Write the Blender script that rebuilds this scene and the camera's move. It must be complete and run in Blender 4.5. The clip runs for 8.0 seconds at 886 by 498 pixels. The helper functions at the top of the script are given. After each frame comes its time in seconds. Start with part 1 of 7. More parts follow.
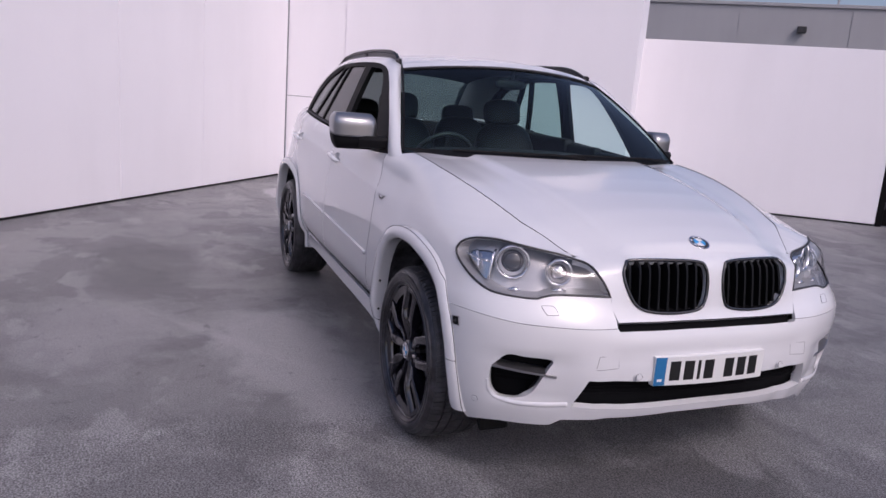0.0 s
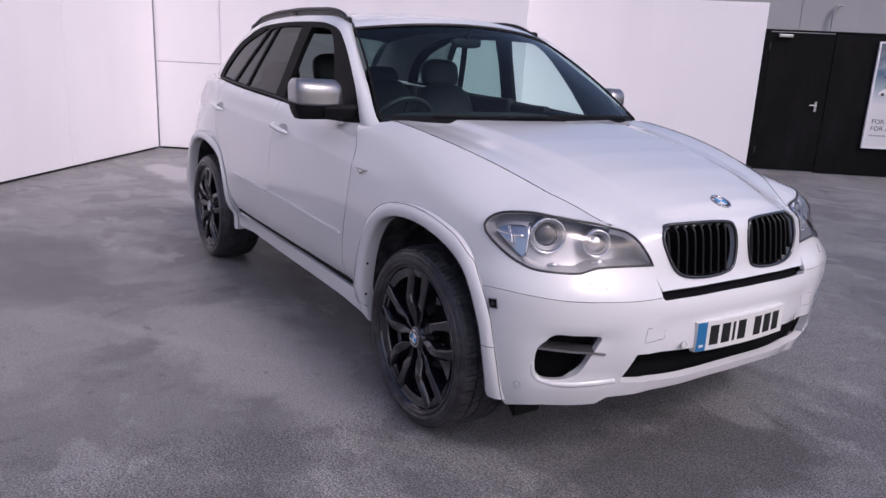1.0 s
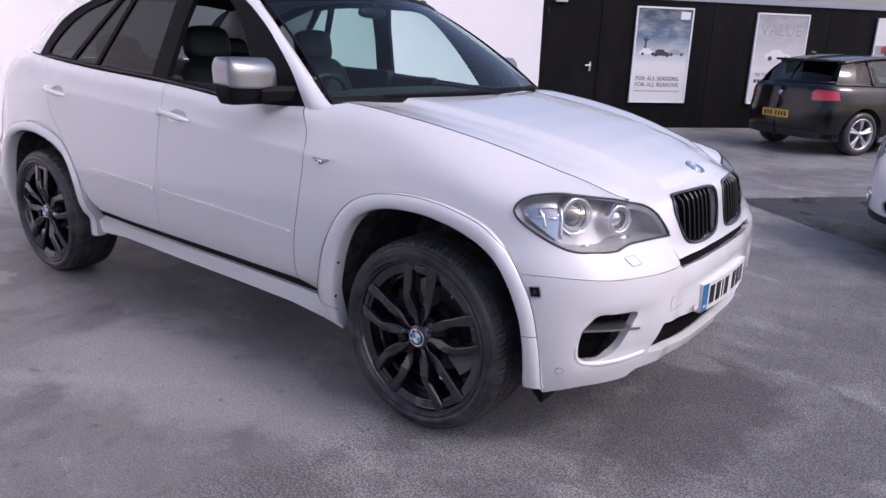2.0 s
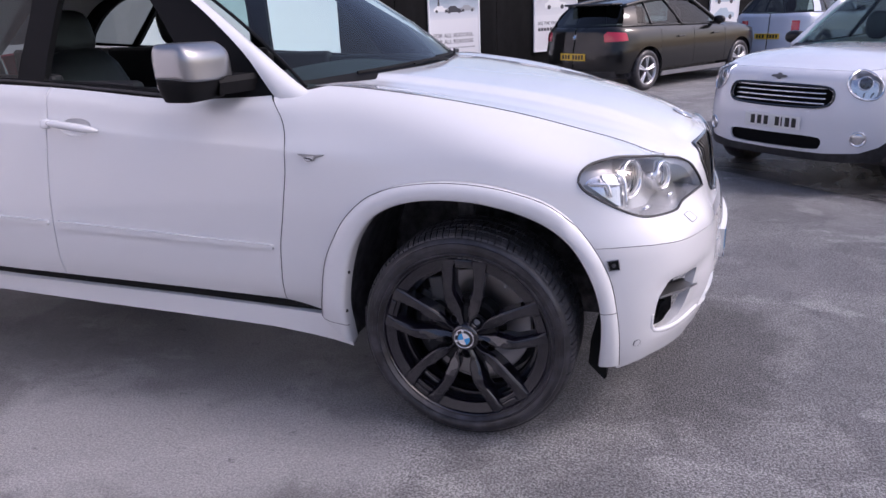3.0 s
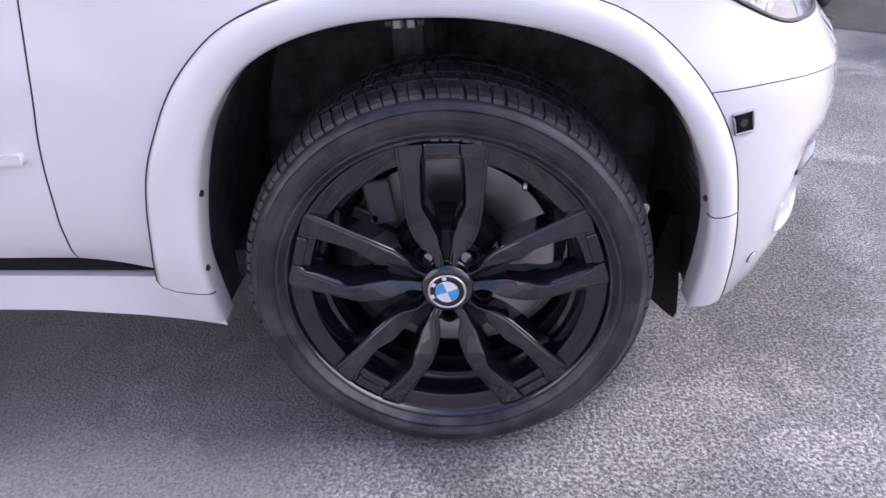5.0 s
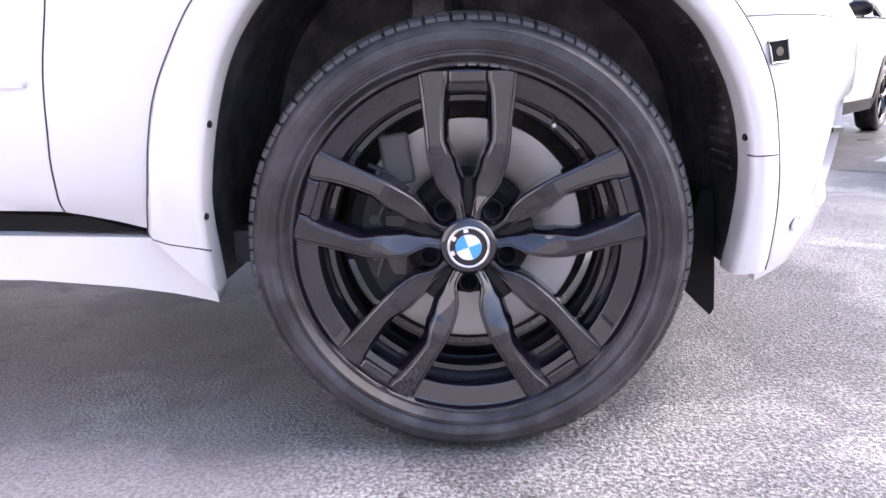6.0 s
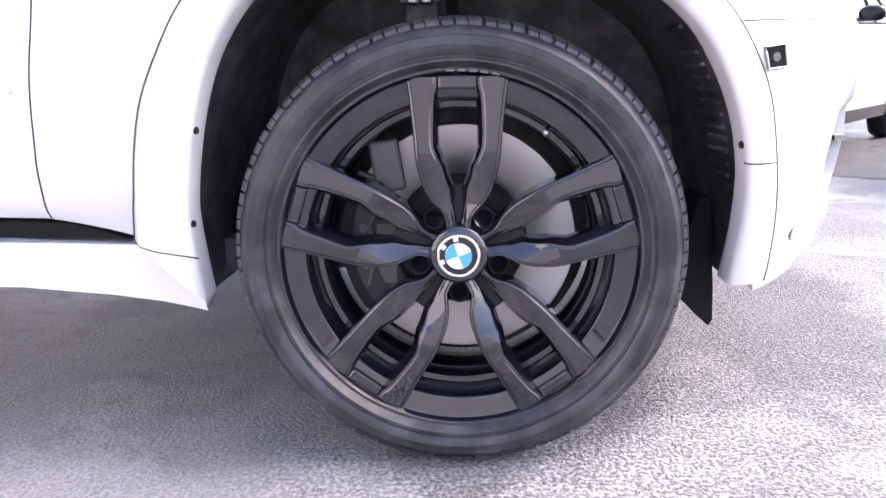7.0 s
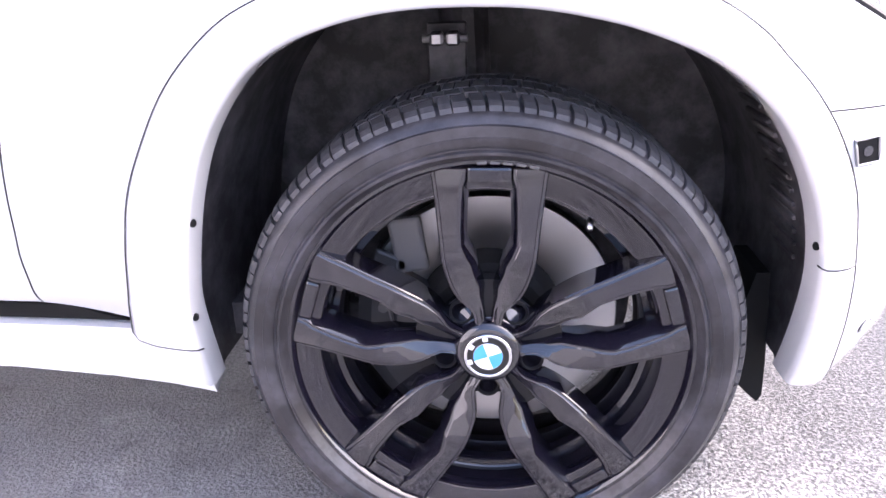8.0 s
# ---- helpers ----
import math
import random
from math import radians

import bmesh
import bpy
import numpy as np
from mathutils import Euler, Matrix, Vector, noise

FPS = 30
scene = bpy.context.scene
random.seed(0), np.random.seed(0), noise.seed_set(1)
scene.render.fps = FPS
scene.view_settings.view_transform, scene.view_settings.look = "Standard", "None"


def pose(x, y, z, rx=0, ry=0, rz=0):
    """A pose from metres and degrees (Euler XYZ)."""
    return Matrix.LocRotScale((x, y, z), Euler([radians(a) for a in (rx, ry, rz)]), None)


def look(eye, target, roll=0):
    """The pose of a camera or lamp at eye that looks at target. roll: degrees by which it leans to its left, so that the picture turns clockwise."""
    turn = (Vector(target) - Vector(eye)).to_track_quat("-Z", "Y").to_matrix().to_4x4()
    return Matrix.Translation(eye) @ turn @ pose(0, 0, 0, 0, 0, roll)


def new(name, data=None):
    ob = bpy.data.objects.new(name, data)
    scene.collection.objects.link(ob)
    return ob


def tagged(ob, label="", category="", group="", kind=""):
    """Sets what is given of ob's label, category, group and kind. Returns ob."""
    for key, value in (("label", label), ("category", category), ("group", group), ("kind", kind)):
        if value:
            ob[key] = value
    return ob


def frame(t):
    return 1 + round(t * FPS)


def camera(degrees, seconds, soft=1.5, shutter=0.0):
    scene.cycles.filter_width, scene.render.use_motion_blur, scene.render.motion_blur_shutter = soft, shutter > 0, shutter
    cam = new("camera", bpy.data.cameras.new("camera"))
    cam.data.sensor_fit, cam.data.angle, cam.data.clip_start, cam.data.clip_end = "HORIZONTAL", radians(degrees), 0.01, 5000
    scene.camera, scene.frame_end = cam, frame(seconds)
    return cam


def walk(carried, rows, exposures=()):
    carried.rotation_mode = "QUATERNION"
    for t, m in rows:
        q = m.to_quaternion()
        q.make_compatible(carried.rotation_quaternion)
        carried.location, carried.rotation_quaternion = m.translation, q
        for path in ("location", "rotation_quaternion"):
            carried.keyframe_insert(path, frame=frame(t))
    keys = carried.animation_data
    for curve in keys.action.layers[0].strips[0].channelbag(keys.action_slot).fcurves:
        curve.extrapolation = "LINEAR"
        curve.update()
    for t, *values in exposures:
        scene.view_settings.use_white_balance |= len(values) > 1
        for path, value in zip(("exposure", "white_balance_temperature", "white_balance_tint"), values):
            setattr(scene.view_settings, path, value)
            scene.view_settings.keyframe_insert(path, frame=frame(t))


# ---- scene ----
cam = camera(62.8, 8.0)
PATH = [
    (0.0, (2.876, -1.984, 1.477), (1.069, -1.232, 1.066), 4.4),
    (0.5, (2.676, -2.189, 1.486), (0.968, -1.245, 1.050), 3.4),
    (1.0, (2.370, -2.395, 1.450), (0.759, -1.317, 0.958), 2.8),
    (1.5, (2.013, -2.664, 1.438), (0.589, -1.370, 0.892), 4.6),
    (1.7, (1.862, -2.781, 1.457), (0.547, -1.375, 0.916), 3.1),
    (2.8, (0.835, -3.072, 1.439), (0.108, -1.313, 0.825), 0.0),
    (3.0, (0.670, -3.069, 1.444), (0.057, -1.277, 0.805), -2.4),
    (3.5, (0.318, -2.919, 1.392), (0.010, -1.123, 0.567), -3.8),
    (4.0, (0.085, -2.685, 1.392), (0.049, -0.900, 0.460), -3.1),
    (4.5, (0.014, -2.400, 1.278), (0.096, -0.602, 0.387), -2.8),
    (5.0, (0.084, -2.041, 1.069), (-0.052, -0.297, 0.099), -3.6),
    (5.2, (0.073, -2.024, 0.936), (-0.090, -0.236, 0.054), -3.4),
    (6.3, (-0.005, -2.110, 0.625), (-0.064, -0.158, 0.197), -1.6),
    (6.5, (0.017, -2.107, 0.637), (-0.075, -0.159, 0.195), -1.6),
    (7.0, (0.039, -2.071, 0.642), (-0.070, -0.127, 0.186), -1.8),
    (7.5, (0.053, -1.976, 0.613), (-0.101, -0.037, 0.149), -2.3),
    (8.0, (0.021, -1.859, 0.907), (-0.141, -0.011, 0.161), -2.1),
]
walk(cam, [(t, look(eye, target, roll)) for t, eye, target, roll in PATH],
     exposures=[(0, -0.27, 6080, 26), (0.7, -0.26, 6080, 25), (1.5, 0.02, 6040, 24), (3, 0.36, 6040, 24), (4.5, 0.92, 6040, 24), (5.2, 1.31, 6080, 23), (6.5, 2.26, 6280, 20), (7.2, 2.36, 6280, 20), (8, 2.66, 6280, 21)])

# ---- light ----
SUN_DIR = Vector((0.66, 0.13, 0.72)).normalized()
world = bpy.data.worlds.new("sky")
scene.world = world
world.use_nodes = True
_wn = world.node_tree.nodes
_sky = _wn.new("ShaderNodeTexSky")
_sky.sky_type = "NISHITA"
_sky.sun_disc = False
_sky.sun_elevation = math.asin(SUN_DIR.z)
_sky.sun_rotation = math.atan2(SUN_DIR.x, SUN_DIR.y)
_sky.dust_density = 4.0
_sky.air_density = 1.0
world.node_tree.links.new(_sky.outputs[0], _wn["Background"].inputs[0])
_wn["Background"].inputs[1].default_value = 0.15
sun_data = bpy.data.lights.new("sun", "SUN")
sun_data.energy = 1.0
sun_data.angle = radians(14.0)
sun_data.color = (1.0, 0.96, 0.91)
sun = new("sun", sun_data)
sun.matrix_world = look(SUN_DIR * 60, (0, 0, 0))


# ---- materials ----
def material(name, base, rough=0.5, metal=0.0, coat=0.0, spec=0.5):
    m = bpy.data.materials.new(name)
    m.use_nodes = True
    b = m.node_tree.nodes["Principled BSDF"]
    b.inputs["Base Color"].default_value = (*base, 1)
    b.inputs["Roughness"].default_value = rough
    b.inputs["Metallic"].default_value = metal
    b.inputs["Coat Weight"].default_value = coat
    b.inputs["Coat Roughness"].default_value = 0.03
    b.inputs["Specular IOR Level"].default_value = spec
    return m


class Net:
    """A few short ways to add nodes to a material."""

    def __init__(self, m):
        self.t = m.node_tree
        self.bsdf = self.t.nodes["Principled BSDF"]

    def add(self, kind, **sets):
        n = self.t.nodes.new(kind)
        for k, v in sets.items():
            n.inputs[k.replace("_", " ")].default_value = v
        return n

    def link(self, a, b):
        self.t.links.new(a, b)

    def coords(self, kind="Object"):
        return self.add("ShaderNodeTexCoord").outputs[kind]

    def noise(self, vec, scale, detail=4.0, rough=0.55, dist=0.0):
        n = self.add("ShaderNodeTexNoise", Scale=scale, Detail=detail, Roughness=rough, Distortion=dist)
        self.link(vec, n.inputs["Vector"])
        return n.outputs["Fac"]

    def ramp(self, fac, *stops):
        n = self.add("ShaderNodeValToRGB")
        e = n.color_ramp.elements
        while len(e) < len(stops):
            e.new(0.5)
        for el, (p, c) in zip(e, stops):
            el.position = p
            el.color = (c, c, c, 1) if isinstance(c, (int, float)) else (*c, 1)
        self.link(fac, n.inputs[0])
        return n.outputs[0]

    def mix(self, fac, a, b, how="MIX"):
        n = self.add("ShaderNodeMix")
        n.data_type, n.blend_type = "RGBA", how
        for sock, v in ((n.inputs[0], fac), (n.inputs[6], a), (n.inputs[7], b)):
            if isinstance(v, (int, float)):
                sock.default_value = v
            elif isinstance(v, tuple):
                sock.default_value = (*v, 1)
            else:
                self.link(v, sock)
        return n.outputs[2]

    def half(self, value):
        n = self.add("ShaderNodeMath")
        n.operation = "MULTIPLY"
        n.inputs[1].default_value = 0.5
        self.link(value, n.inputs[0])
        return n.outputs[0]

    def bump(self, height, strength, distance):
        n = self.add("ShaderNodeBump", Strength=strength, Distance=distance)
        self.link(height, n.inputs["Height"])
        self.link(n.outputs[0], self.bsdf.inputs["Normal"])

    def scaled(self, vec, x, y, z):
        n = self.add("ShaderNodeMapping")
        n.inputs["Scale"].default_value = (x, y, z)
        self.link(vec, n.inputs[0])
        return n.outputs[0]


def tarmac(name, low, high, dirt, rough=0.75, patches=(), worn_west_of=None, joint=None):
    m = material(name, low, rough)
    n = Net(m)
    c = n.coords()
    grain = n.noise(c, 125.0, 3.0, 0.7)
    coarse = n.noise(c, 70.0, 2.0, 0.6)
    big = n.noise(c, 0.9, 6.0, 0.62, 0.4)
    mid = n.noise(c, 4.5, 6.0, 0.6, 0.3)
    col = n.mix(n.ramp(big, (0.36, 0.0), (0.62, 1.0)), low, high)
    col = n.mix(n.ramp(mid, (0.54, 0.0), (0.72, 0.55)), col, dirt)
    stain = n.noise(c, 1.05, 8.0, 0.6, 0.35)
    col = n.mix(n.ramp(stain, (0.505, 0.0), (0.555, 0.55)), col, dirt)
    pale = n.noise(n.scaled(c, 1.0, 1.6, 1.0), 1.7, 8.0, 0.62, 0.2)
    col = n.mix(n.ramp(pale, (0.56, 0.0), (0.62, 0.5)), col, tuple(min(1.0, 1.35 * k) for k in high))
    for x, y, rx, ry, tone, weight in patches:      # broad tones with ragged edges: damp, dry, and shade put into the colour
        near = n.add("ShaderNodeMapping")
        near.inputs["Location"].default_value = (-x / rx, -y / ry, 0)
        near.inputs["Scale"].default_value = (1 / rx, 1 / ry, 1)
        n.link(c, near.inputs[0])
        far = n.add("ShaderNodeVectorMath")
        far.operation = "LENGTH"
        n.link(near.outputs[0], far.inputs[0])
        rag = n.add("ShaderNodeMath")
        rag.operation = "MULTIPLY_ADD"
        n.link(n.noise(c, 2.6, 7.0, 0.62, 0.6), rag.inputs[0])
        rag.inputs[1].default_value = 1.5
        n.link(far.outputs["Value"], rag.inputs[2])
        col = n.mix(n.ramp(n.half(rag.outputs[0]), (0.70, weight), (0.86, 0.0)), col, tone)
    open_grain, sheen = 0.75, n.ramp(stain, (0.45, rough), (0.62, rough - 0.25))
    if joint:                                       # a pale ragged joint between two lays, from one place to another
        (ax, ay), (bx, by) = joint
        long, turn = math.hypot(bx - ax, by - ay), math.atan2(by - ay, bx - ax)
        lay = n.add("ShaderNodeMapping")
        lay.vector_type = "TEXTURE"
        lay.inputs["Location"].default_value = ((ax + bx) / 2, (ay + by) / 2, 0)
        lay.inputs["Rotation"].default_value = (0, 0, turn)
        lay.inputs["Scale"].default_value = (long / 2, 0.075, 1)
        n.link(c, lay.inputs[0])
        span = n.add("ShaderNodeVectorMath")
        span.operation = "LENGTH"
        n.link(lay.outputs[0], span.inputs[0])
        rag = n.add("ShaderNodeMath")
        rag.operation = "MULTIPLY_ADD"
        n.link(n.noise(c, 5.0, 6.0, 0.65, 0.8), rag.inputs[0])
        rag.inputs[1].default_value = 1.6
        n.link(span.outputs["Value"], rag.inputs[2])
        col = n.mix(n.ramp(n.half(rag.outputs[0]), (0.62, 0.75), (0.92, 0.0)), col, (0.40, 0.395, 0.40))
    if worn_west_of is not None:                    # past a ragged line the surface is filled and worn smooth
        apart = n.add("ShaderNodeSeparateXYZ")
        n.link(c, apart.inputs[0])
        line = n.add("ShaderNodeMath")
        line.operation = "MULTIPLY_ADD"
        n.link(n.noise(c, 1.7, 7.0, 0.65, 0.5), line.inputs[0])
        line.inputs[1].default_value = 1.1
        n.link(apart.outputs["X"], line.inputs[2])
        smooth_ = n.ramp(n.half(line.outputs[0]), (max(0.0, 0.5 * (worn_west_of + 0.45)), 1.0), (0.5 * (worn_west_of + 0.75), 0.0))
        open_grain = n.ramp(smooth_, (0.0, 0.75), (1.0, 0.34))
        sheen = n.mix(smooth_, sheen, (rough - 0.30, rough - 0.30, rough - 0.30))
        fleck = n.noise(n.scaled(c, 1.0, 1.5, 1.0), 9.0, 5.0, 0.7, 0.4)
        col = n.mix(n.ramp(fleck, (0.62, 0.0), (0.70, 0.6)), col, tuple(0.55 * k for k in dirt))
    col = n.mix(open_grain, col, n.ramp(grain, (0.35, 0.14), (0.50, 0.95), (0.61, 1.95)), "MULTIPLY")
    n.link(col, n.bsdf.inputs["Base Color"])
    n.link(sheen, n.bsdf.inputs["Roughness"])
    n.bump(n.mix(0.35, n.ramp(grain, (0.36, 0.0), (0.64, 1.0)), coarse), 1.0 if worn_west_of is None else 0.9, 0.009)
    return m


def rendered_wall(name, base, tint):
    m = material(name, base, 0.6)
    n = Net(m)
    c = n.coords()
    stain = n.noise(n.scaled(c, 1.3, 1.3, 0.25), 1.0, 5.0, 0.6)
    cloud = n.noise(c, 0.55, 4.0, 0.5)
    col = n.mix(n.ramp(stain, (0.45, 0.0), (0.75, 0.5)), base, tint)
    col = n.mix(n.ramp(cloud, (0.40, 0.0), (0.70, 0.35)), col, tint)
    n.link(col, n.bsdf.inputs["Base Color"])
    n.bump(n.noise(c, 40.0, 4.0, 0.6), 0.15, 0.004)
    return m


# broad stains and painted shade: x, y, two radii, tone, weight
# first two lift the car's shade by colour; the nose one darkens as shade
GROUND_TONES = [(-1.15, -1.25, 0.85, 0.48, (0.39, 0.385, 0.39), 0.85), (-0.45, -1.15, 0.45, 0.28, (0.38, 0.375, 0.38), 0.8), (-1.6, -2.3, 0.9, 0.5, (0.33, 0.325, 0.33), 0.6), (-3.2, -2.0, 1.1, 0.5, (0.12, 0.118, 0.125), 0.6),
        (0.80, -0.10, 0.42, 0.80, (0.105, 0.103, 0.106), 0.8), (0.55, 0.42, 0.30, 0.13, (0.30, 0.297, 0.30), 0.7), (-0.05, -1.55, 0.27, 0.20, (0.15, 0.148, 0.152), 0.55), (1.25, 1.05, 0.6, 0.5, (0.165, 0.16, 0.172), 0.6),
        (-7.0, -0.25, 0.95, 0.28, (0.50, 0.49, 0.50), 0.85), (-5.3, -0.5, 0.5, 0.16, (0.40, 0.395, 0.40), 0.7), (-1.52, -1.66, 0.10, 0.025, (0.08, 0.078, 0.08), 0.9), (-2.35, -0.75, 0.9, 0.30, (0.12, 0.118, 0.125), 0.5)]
M_GROUND = tarmac("weathered_tarmac", (0.215, 0.212, 0.216), (0.295, 0.292, 0.293), (0.13, 0.127, 0.135), patches=GROUND_TONES, worn_west_of=-0.35, joint=((-0.50, -0.98), (-1.9, -1.95)))
M_ROAD = tarmac("dark_tarmac", (0.040, 0.038, 0.043), (0.062, 0.060, 0.065), (0.026, 0.026, 0.03), 0.45)
M_WALL = rendered_wall("white_render", (0.90, 0.875, 0.90), (0.83, 0.81, 0.83))
M_WALL_SIDE = rendered_wall("white_panel", (0.89, 0.865, 0.89), (0.81, 0.79, 0.81))
M_DARK_GAP = material("shadow_gap", (0.03, 0.03, 0.03), 0.8)
M_GREY_BUILDING = rendered_wall("grey_cladding", (0.36, 0.36, 0.37), (0.30, 0.30, 0.31))
M_LINE = rendered_wall("worn_white_line", (0.40, 0.40, 0.41), (0.20, 0.20, 0.21))
M_STEEL = material("brushed_steel", (0.55, 0.55, 0.56), 0.3, 1.0)


# ---- mesh helpers ----
def mesh_from(name, verts, faces, mat, smooth=False):
    me = bpy.data.meshes.new(name)
    me.from_pydata([tuple(map(float, v)) for v in verts], [], [tuple(map(int, q)) for q in faces])
    me.materials.append(mat)
    if smooth:
        me.polygons.foreach_set("use_smooth", [True] * len(me.polygons))
    me.update()
    return me


def part(name, bm, mat, parent=None, label="", smooth=False):
    """Links a bmesh (or a ready mesh) as one mesh object under a thing or a part."""
    if isinstance(bm, bmesh.types.BMesh):
        me = bpy.data.meshes.new(name)
        bm.normal_update()
        bm.to_mesh(me)
        bm.free()
        me.materials.append(mat)
        if smooth:
            me.polygons.foreach_set("use_smooth", [True] * len(me.polygons))
    else:
        me = bm
    ob = new(name, me)
    if parent is not None:
        ob.parent = parent
    if label:
        ob["label"] = label
    return ob


def box(x0, y0, z0, x1, y1, z1, bevel=0.0, segments=2):
    bm = bmesh.new()
    bmesh.ops.create_cube(bm, size=1.0)
    for v in bm.verts:
        v.co = Vector(((x0 + x1) / 2 + v.co.x * (x1 - x0), (y0 + y1) / 2 + v.co.y * (y1 - y0), (z0 + z1) / 2 + v.co.z * (z1 - z0)))
    if bevel:
        bmesh.ops.bevel(bm, geom=bm.edges[:], offset=bevel, segments=segments, affect="EDGES", profile=0.5)
    return bm


def moved(bm, m):
    bmesh.ops.transform(bm, matrix=m, verts=bm.verts[:])
    return bm


def empty(name, m=None):
    ob = new(name)
    if m is not None:
        ob.matrix_world = m
    return ob


# ---- setting ----
def along(px, py, dx, dy):
    """A pose whose x axis runs along a wall, from its start."""
    return pose(px, py, FLOOR, 0, 0, math.degrees(math.atan2(dy, dx)))


FLOOR = -0.009   # the yard lies a touch under the datum


def ground_sheet():
    bm = bmesh.new()
    xs = [-400, -60, -20, -8, 8, 20, 60, 400]
    vs = [[bm.verts.new((x, y, FLOOR)) for y in xs] for x in xs]
    for i in range(len(xs) - 1):
        for j in range(len(xs) - 1):
            bm.faces.new((vs[i][j], vs[i + 1][j], vs[i + 1][j + 1], vs[i][j + 1]))
    return tagged(part("ground", bm, M_GROUND), "weathered grey tarmac yard with damp stains and painted shade", "ground", kind="structure")


ground = ground_sheet()
EDGE = along(2.35, 2.30, 0.76, -0.65)      # where the newer surface of the parking bays begins; bays lie on its left
FENCE = along(-5.0, 8.57, 0.635, 0.77)     # foot of the black fence, starting at the end of the low white wall
BACK = along(-9.42, 0.13, 0.62, 0.785)     # foot of the tall back wall, starting in the corner
LEFT = along(-9.42, 0.13, 0.79, -0.613)    # foot of the tall side wall, starting in the corner


def placed(bm, m, name, mat, label, category, kind="structure"):
    ob = part(name, bm, mat)
    ob.matrix_world = m
    return tagged(ob, label, category, kind=kind)


bm = bmesh.new()
quad = [(-3.6, 0, 0.004), (40, 0, 0.004), (40, 40, 0.004), (-3.6, 40, 0.004)]
bm.faces.new([bm.verts.new(q) for q in quad])
placed(bm, EDGE, "road", M_ROAD, "darker newer tarmac of the parking bays", "road")
placed(box(0.0, 0.50, 0.0045, 0.11, 5.2, 0.007), EDGE @ pose(-0.05, 0, 0), "bay_line", M_LINE, "worn white painted parking bay line", "road marking")
placed(box(2.6, 4.95, 0.0045, 8.0, 5.05, 0.007), EDGE, "bay_line", M_LINE, "worn white painted line across the bays", "road marking")



def panel_wall(m, name, joints, height, thick, side, mat, label):
    """A wall of large panels with open joints, on a shadow gap. side: which way its back lies."""
    wall = tagged(empty(name, m), label, "wall", kind="structure")
    for a, b in zip(joints, joints[1:]):
        y0, y1 = sorted((0.0, side * thick))
        part("panel", box(a + 0.003, y0, 0.03, b - 0.003, y1, height, 0.004, 1), mat, wall)
    y0, y1 = sorted((side * 0.025, side * (thick - 0.02)))
    part("backing", box(joints[0] + 0.02, y0, 0.0, joints[-1] - 0.02, y1, height - 0.05), M_DARK_GAP, wall)
    return wall


panel_wall(LEFT, "wall_side", [0.0, 2.3, 3.92, 6.2, 8.5], 5.2, 0.22, -1, M_WALL_SIDE, "tall white rendered wall in large panels")
# no wall is known behind the camera; this one is added to darken reflections
panel_wall(LEFT @ pose(8.55, 0, 0), "reflection_wall", [0.0, 2.5, 5.0, 7.5, 10.0, 12.5, 15.0], 2.3, 0.2, -1, M_GREY_BUILDING, "unseen grey wall added behind the camera to shape reflections")
panel_wall(BACK @ pose(1.02, 0, 0), "wall_back", [0.0, 4.5], 5.2, 0.25, 1, M_WALL, "tall white rendered wall")
shutter = tagged(empty("door_1", BACK), "bright white flush loading door in two leaves", "door", kind="structure")
part("lower_leaf", box(0.004, 0.03, 0.03, 1.012, 0.11, 1.305, 0.004, 1), M_WALL, shutter)
part("upper_leaf", box(0.004, 0.03, 1.312, 1.012, 0.11, 5.2, 0.004, 1), M_WALL, shutter)
part("backing", box(0.0, 0.115, 0.0, 1.02, 0.25, 5.2), M_DARK_GAP, shutter)
placed(box(5.27, 0.25, 0.0, 5.52, 2.3, 5.2), BACK, "wall_return", M_WALL, "white rendered return of the tall wall", "wall")
panel_wall(FENCE @ pose(-4.6, 0, 0), "wall_low", [0.0, 4.6], 2.66, 0.16, 1, M_WALL, "lower white rendered wall with a plain top")
from mathutils import geometry


# ---- cutting panels out of a skin ----
def inside(loops, pts):
    """Even-odd test of points against closed loops."""
    odd = np.zeros(len(pts), bool)
    for lp in loops:
        a, b = lp, np.roll(lp, -1, 0)
        for (x0, y0), (x1, y1) in zip(a, b):
            if y0 == y1:
                continue
            cross = ((y0 > pts[:, 1]) != (y1 > pts[:, 1])) & (pts[:, 0] < (x1 - x0) * (pts[:, 1] - y0) / (y1 - y0) + x0)
            odd ^= cross
    return odd


def resample(loop, step):
    a = np.asarray(loop, float)
    out = []
    for p, q in zip(a, np.roll(a, -1, 0)):
        n = max(1, int(round(np.hypot(*(q - p)) / step)))
        if np.hypot(*(q - p)) < 1e-5:
            continue
        out += [p + (q - p) * k / n for k in range(n)]
    return np.array(out)


def shrink(loop, gap):
    a, b = np.roll(loop, 1, 0), np.roll(loop, -1, 0)
    t = b - a
    n = np.stack([-t[:, 1], t[:, 0]], 1) / (np.hypot(*t.T)[:, None] + 1e-9)
    area = np.sum(loop[:, 0] * np.roll(loop[:, 1], -1) - np.roll(loop[:, 0], -1) * loop[:, 1])
    return loop + n * gap * (1 if area > 0 else -1)


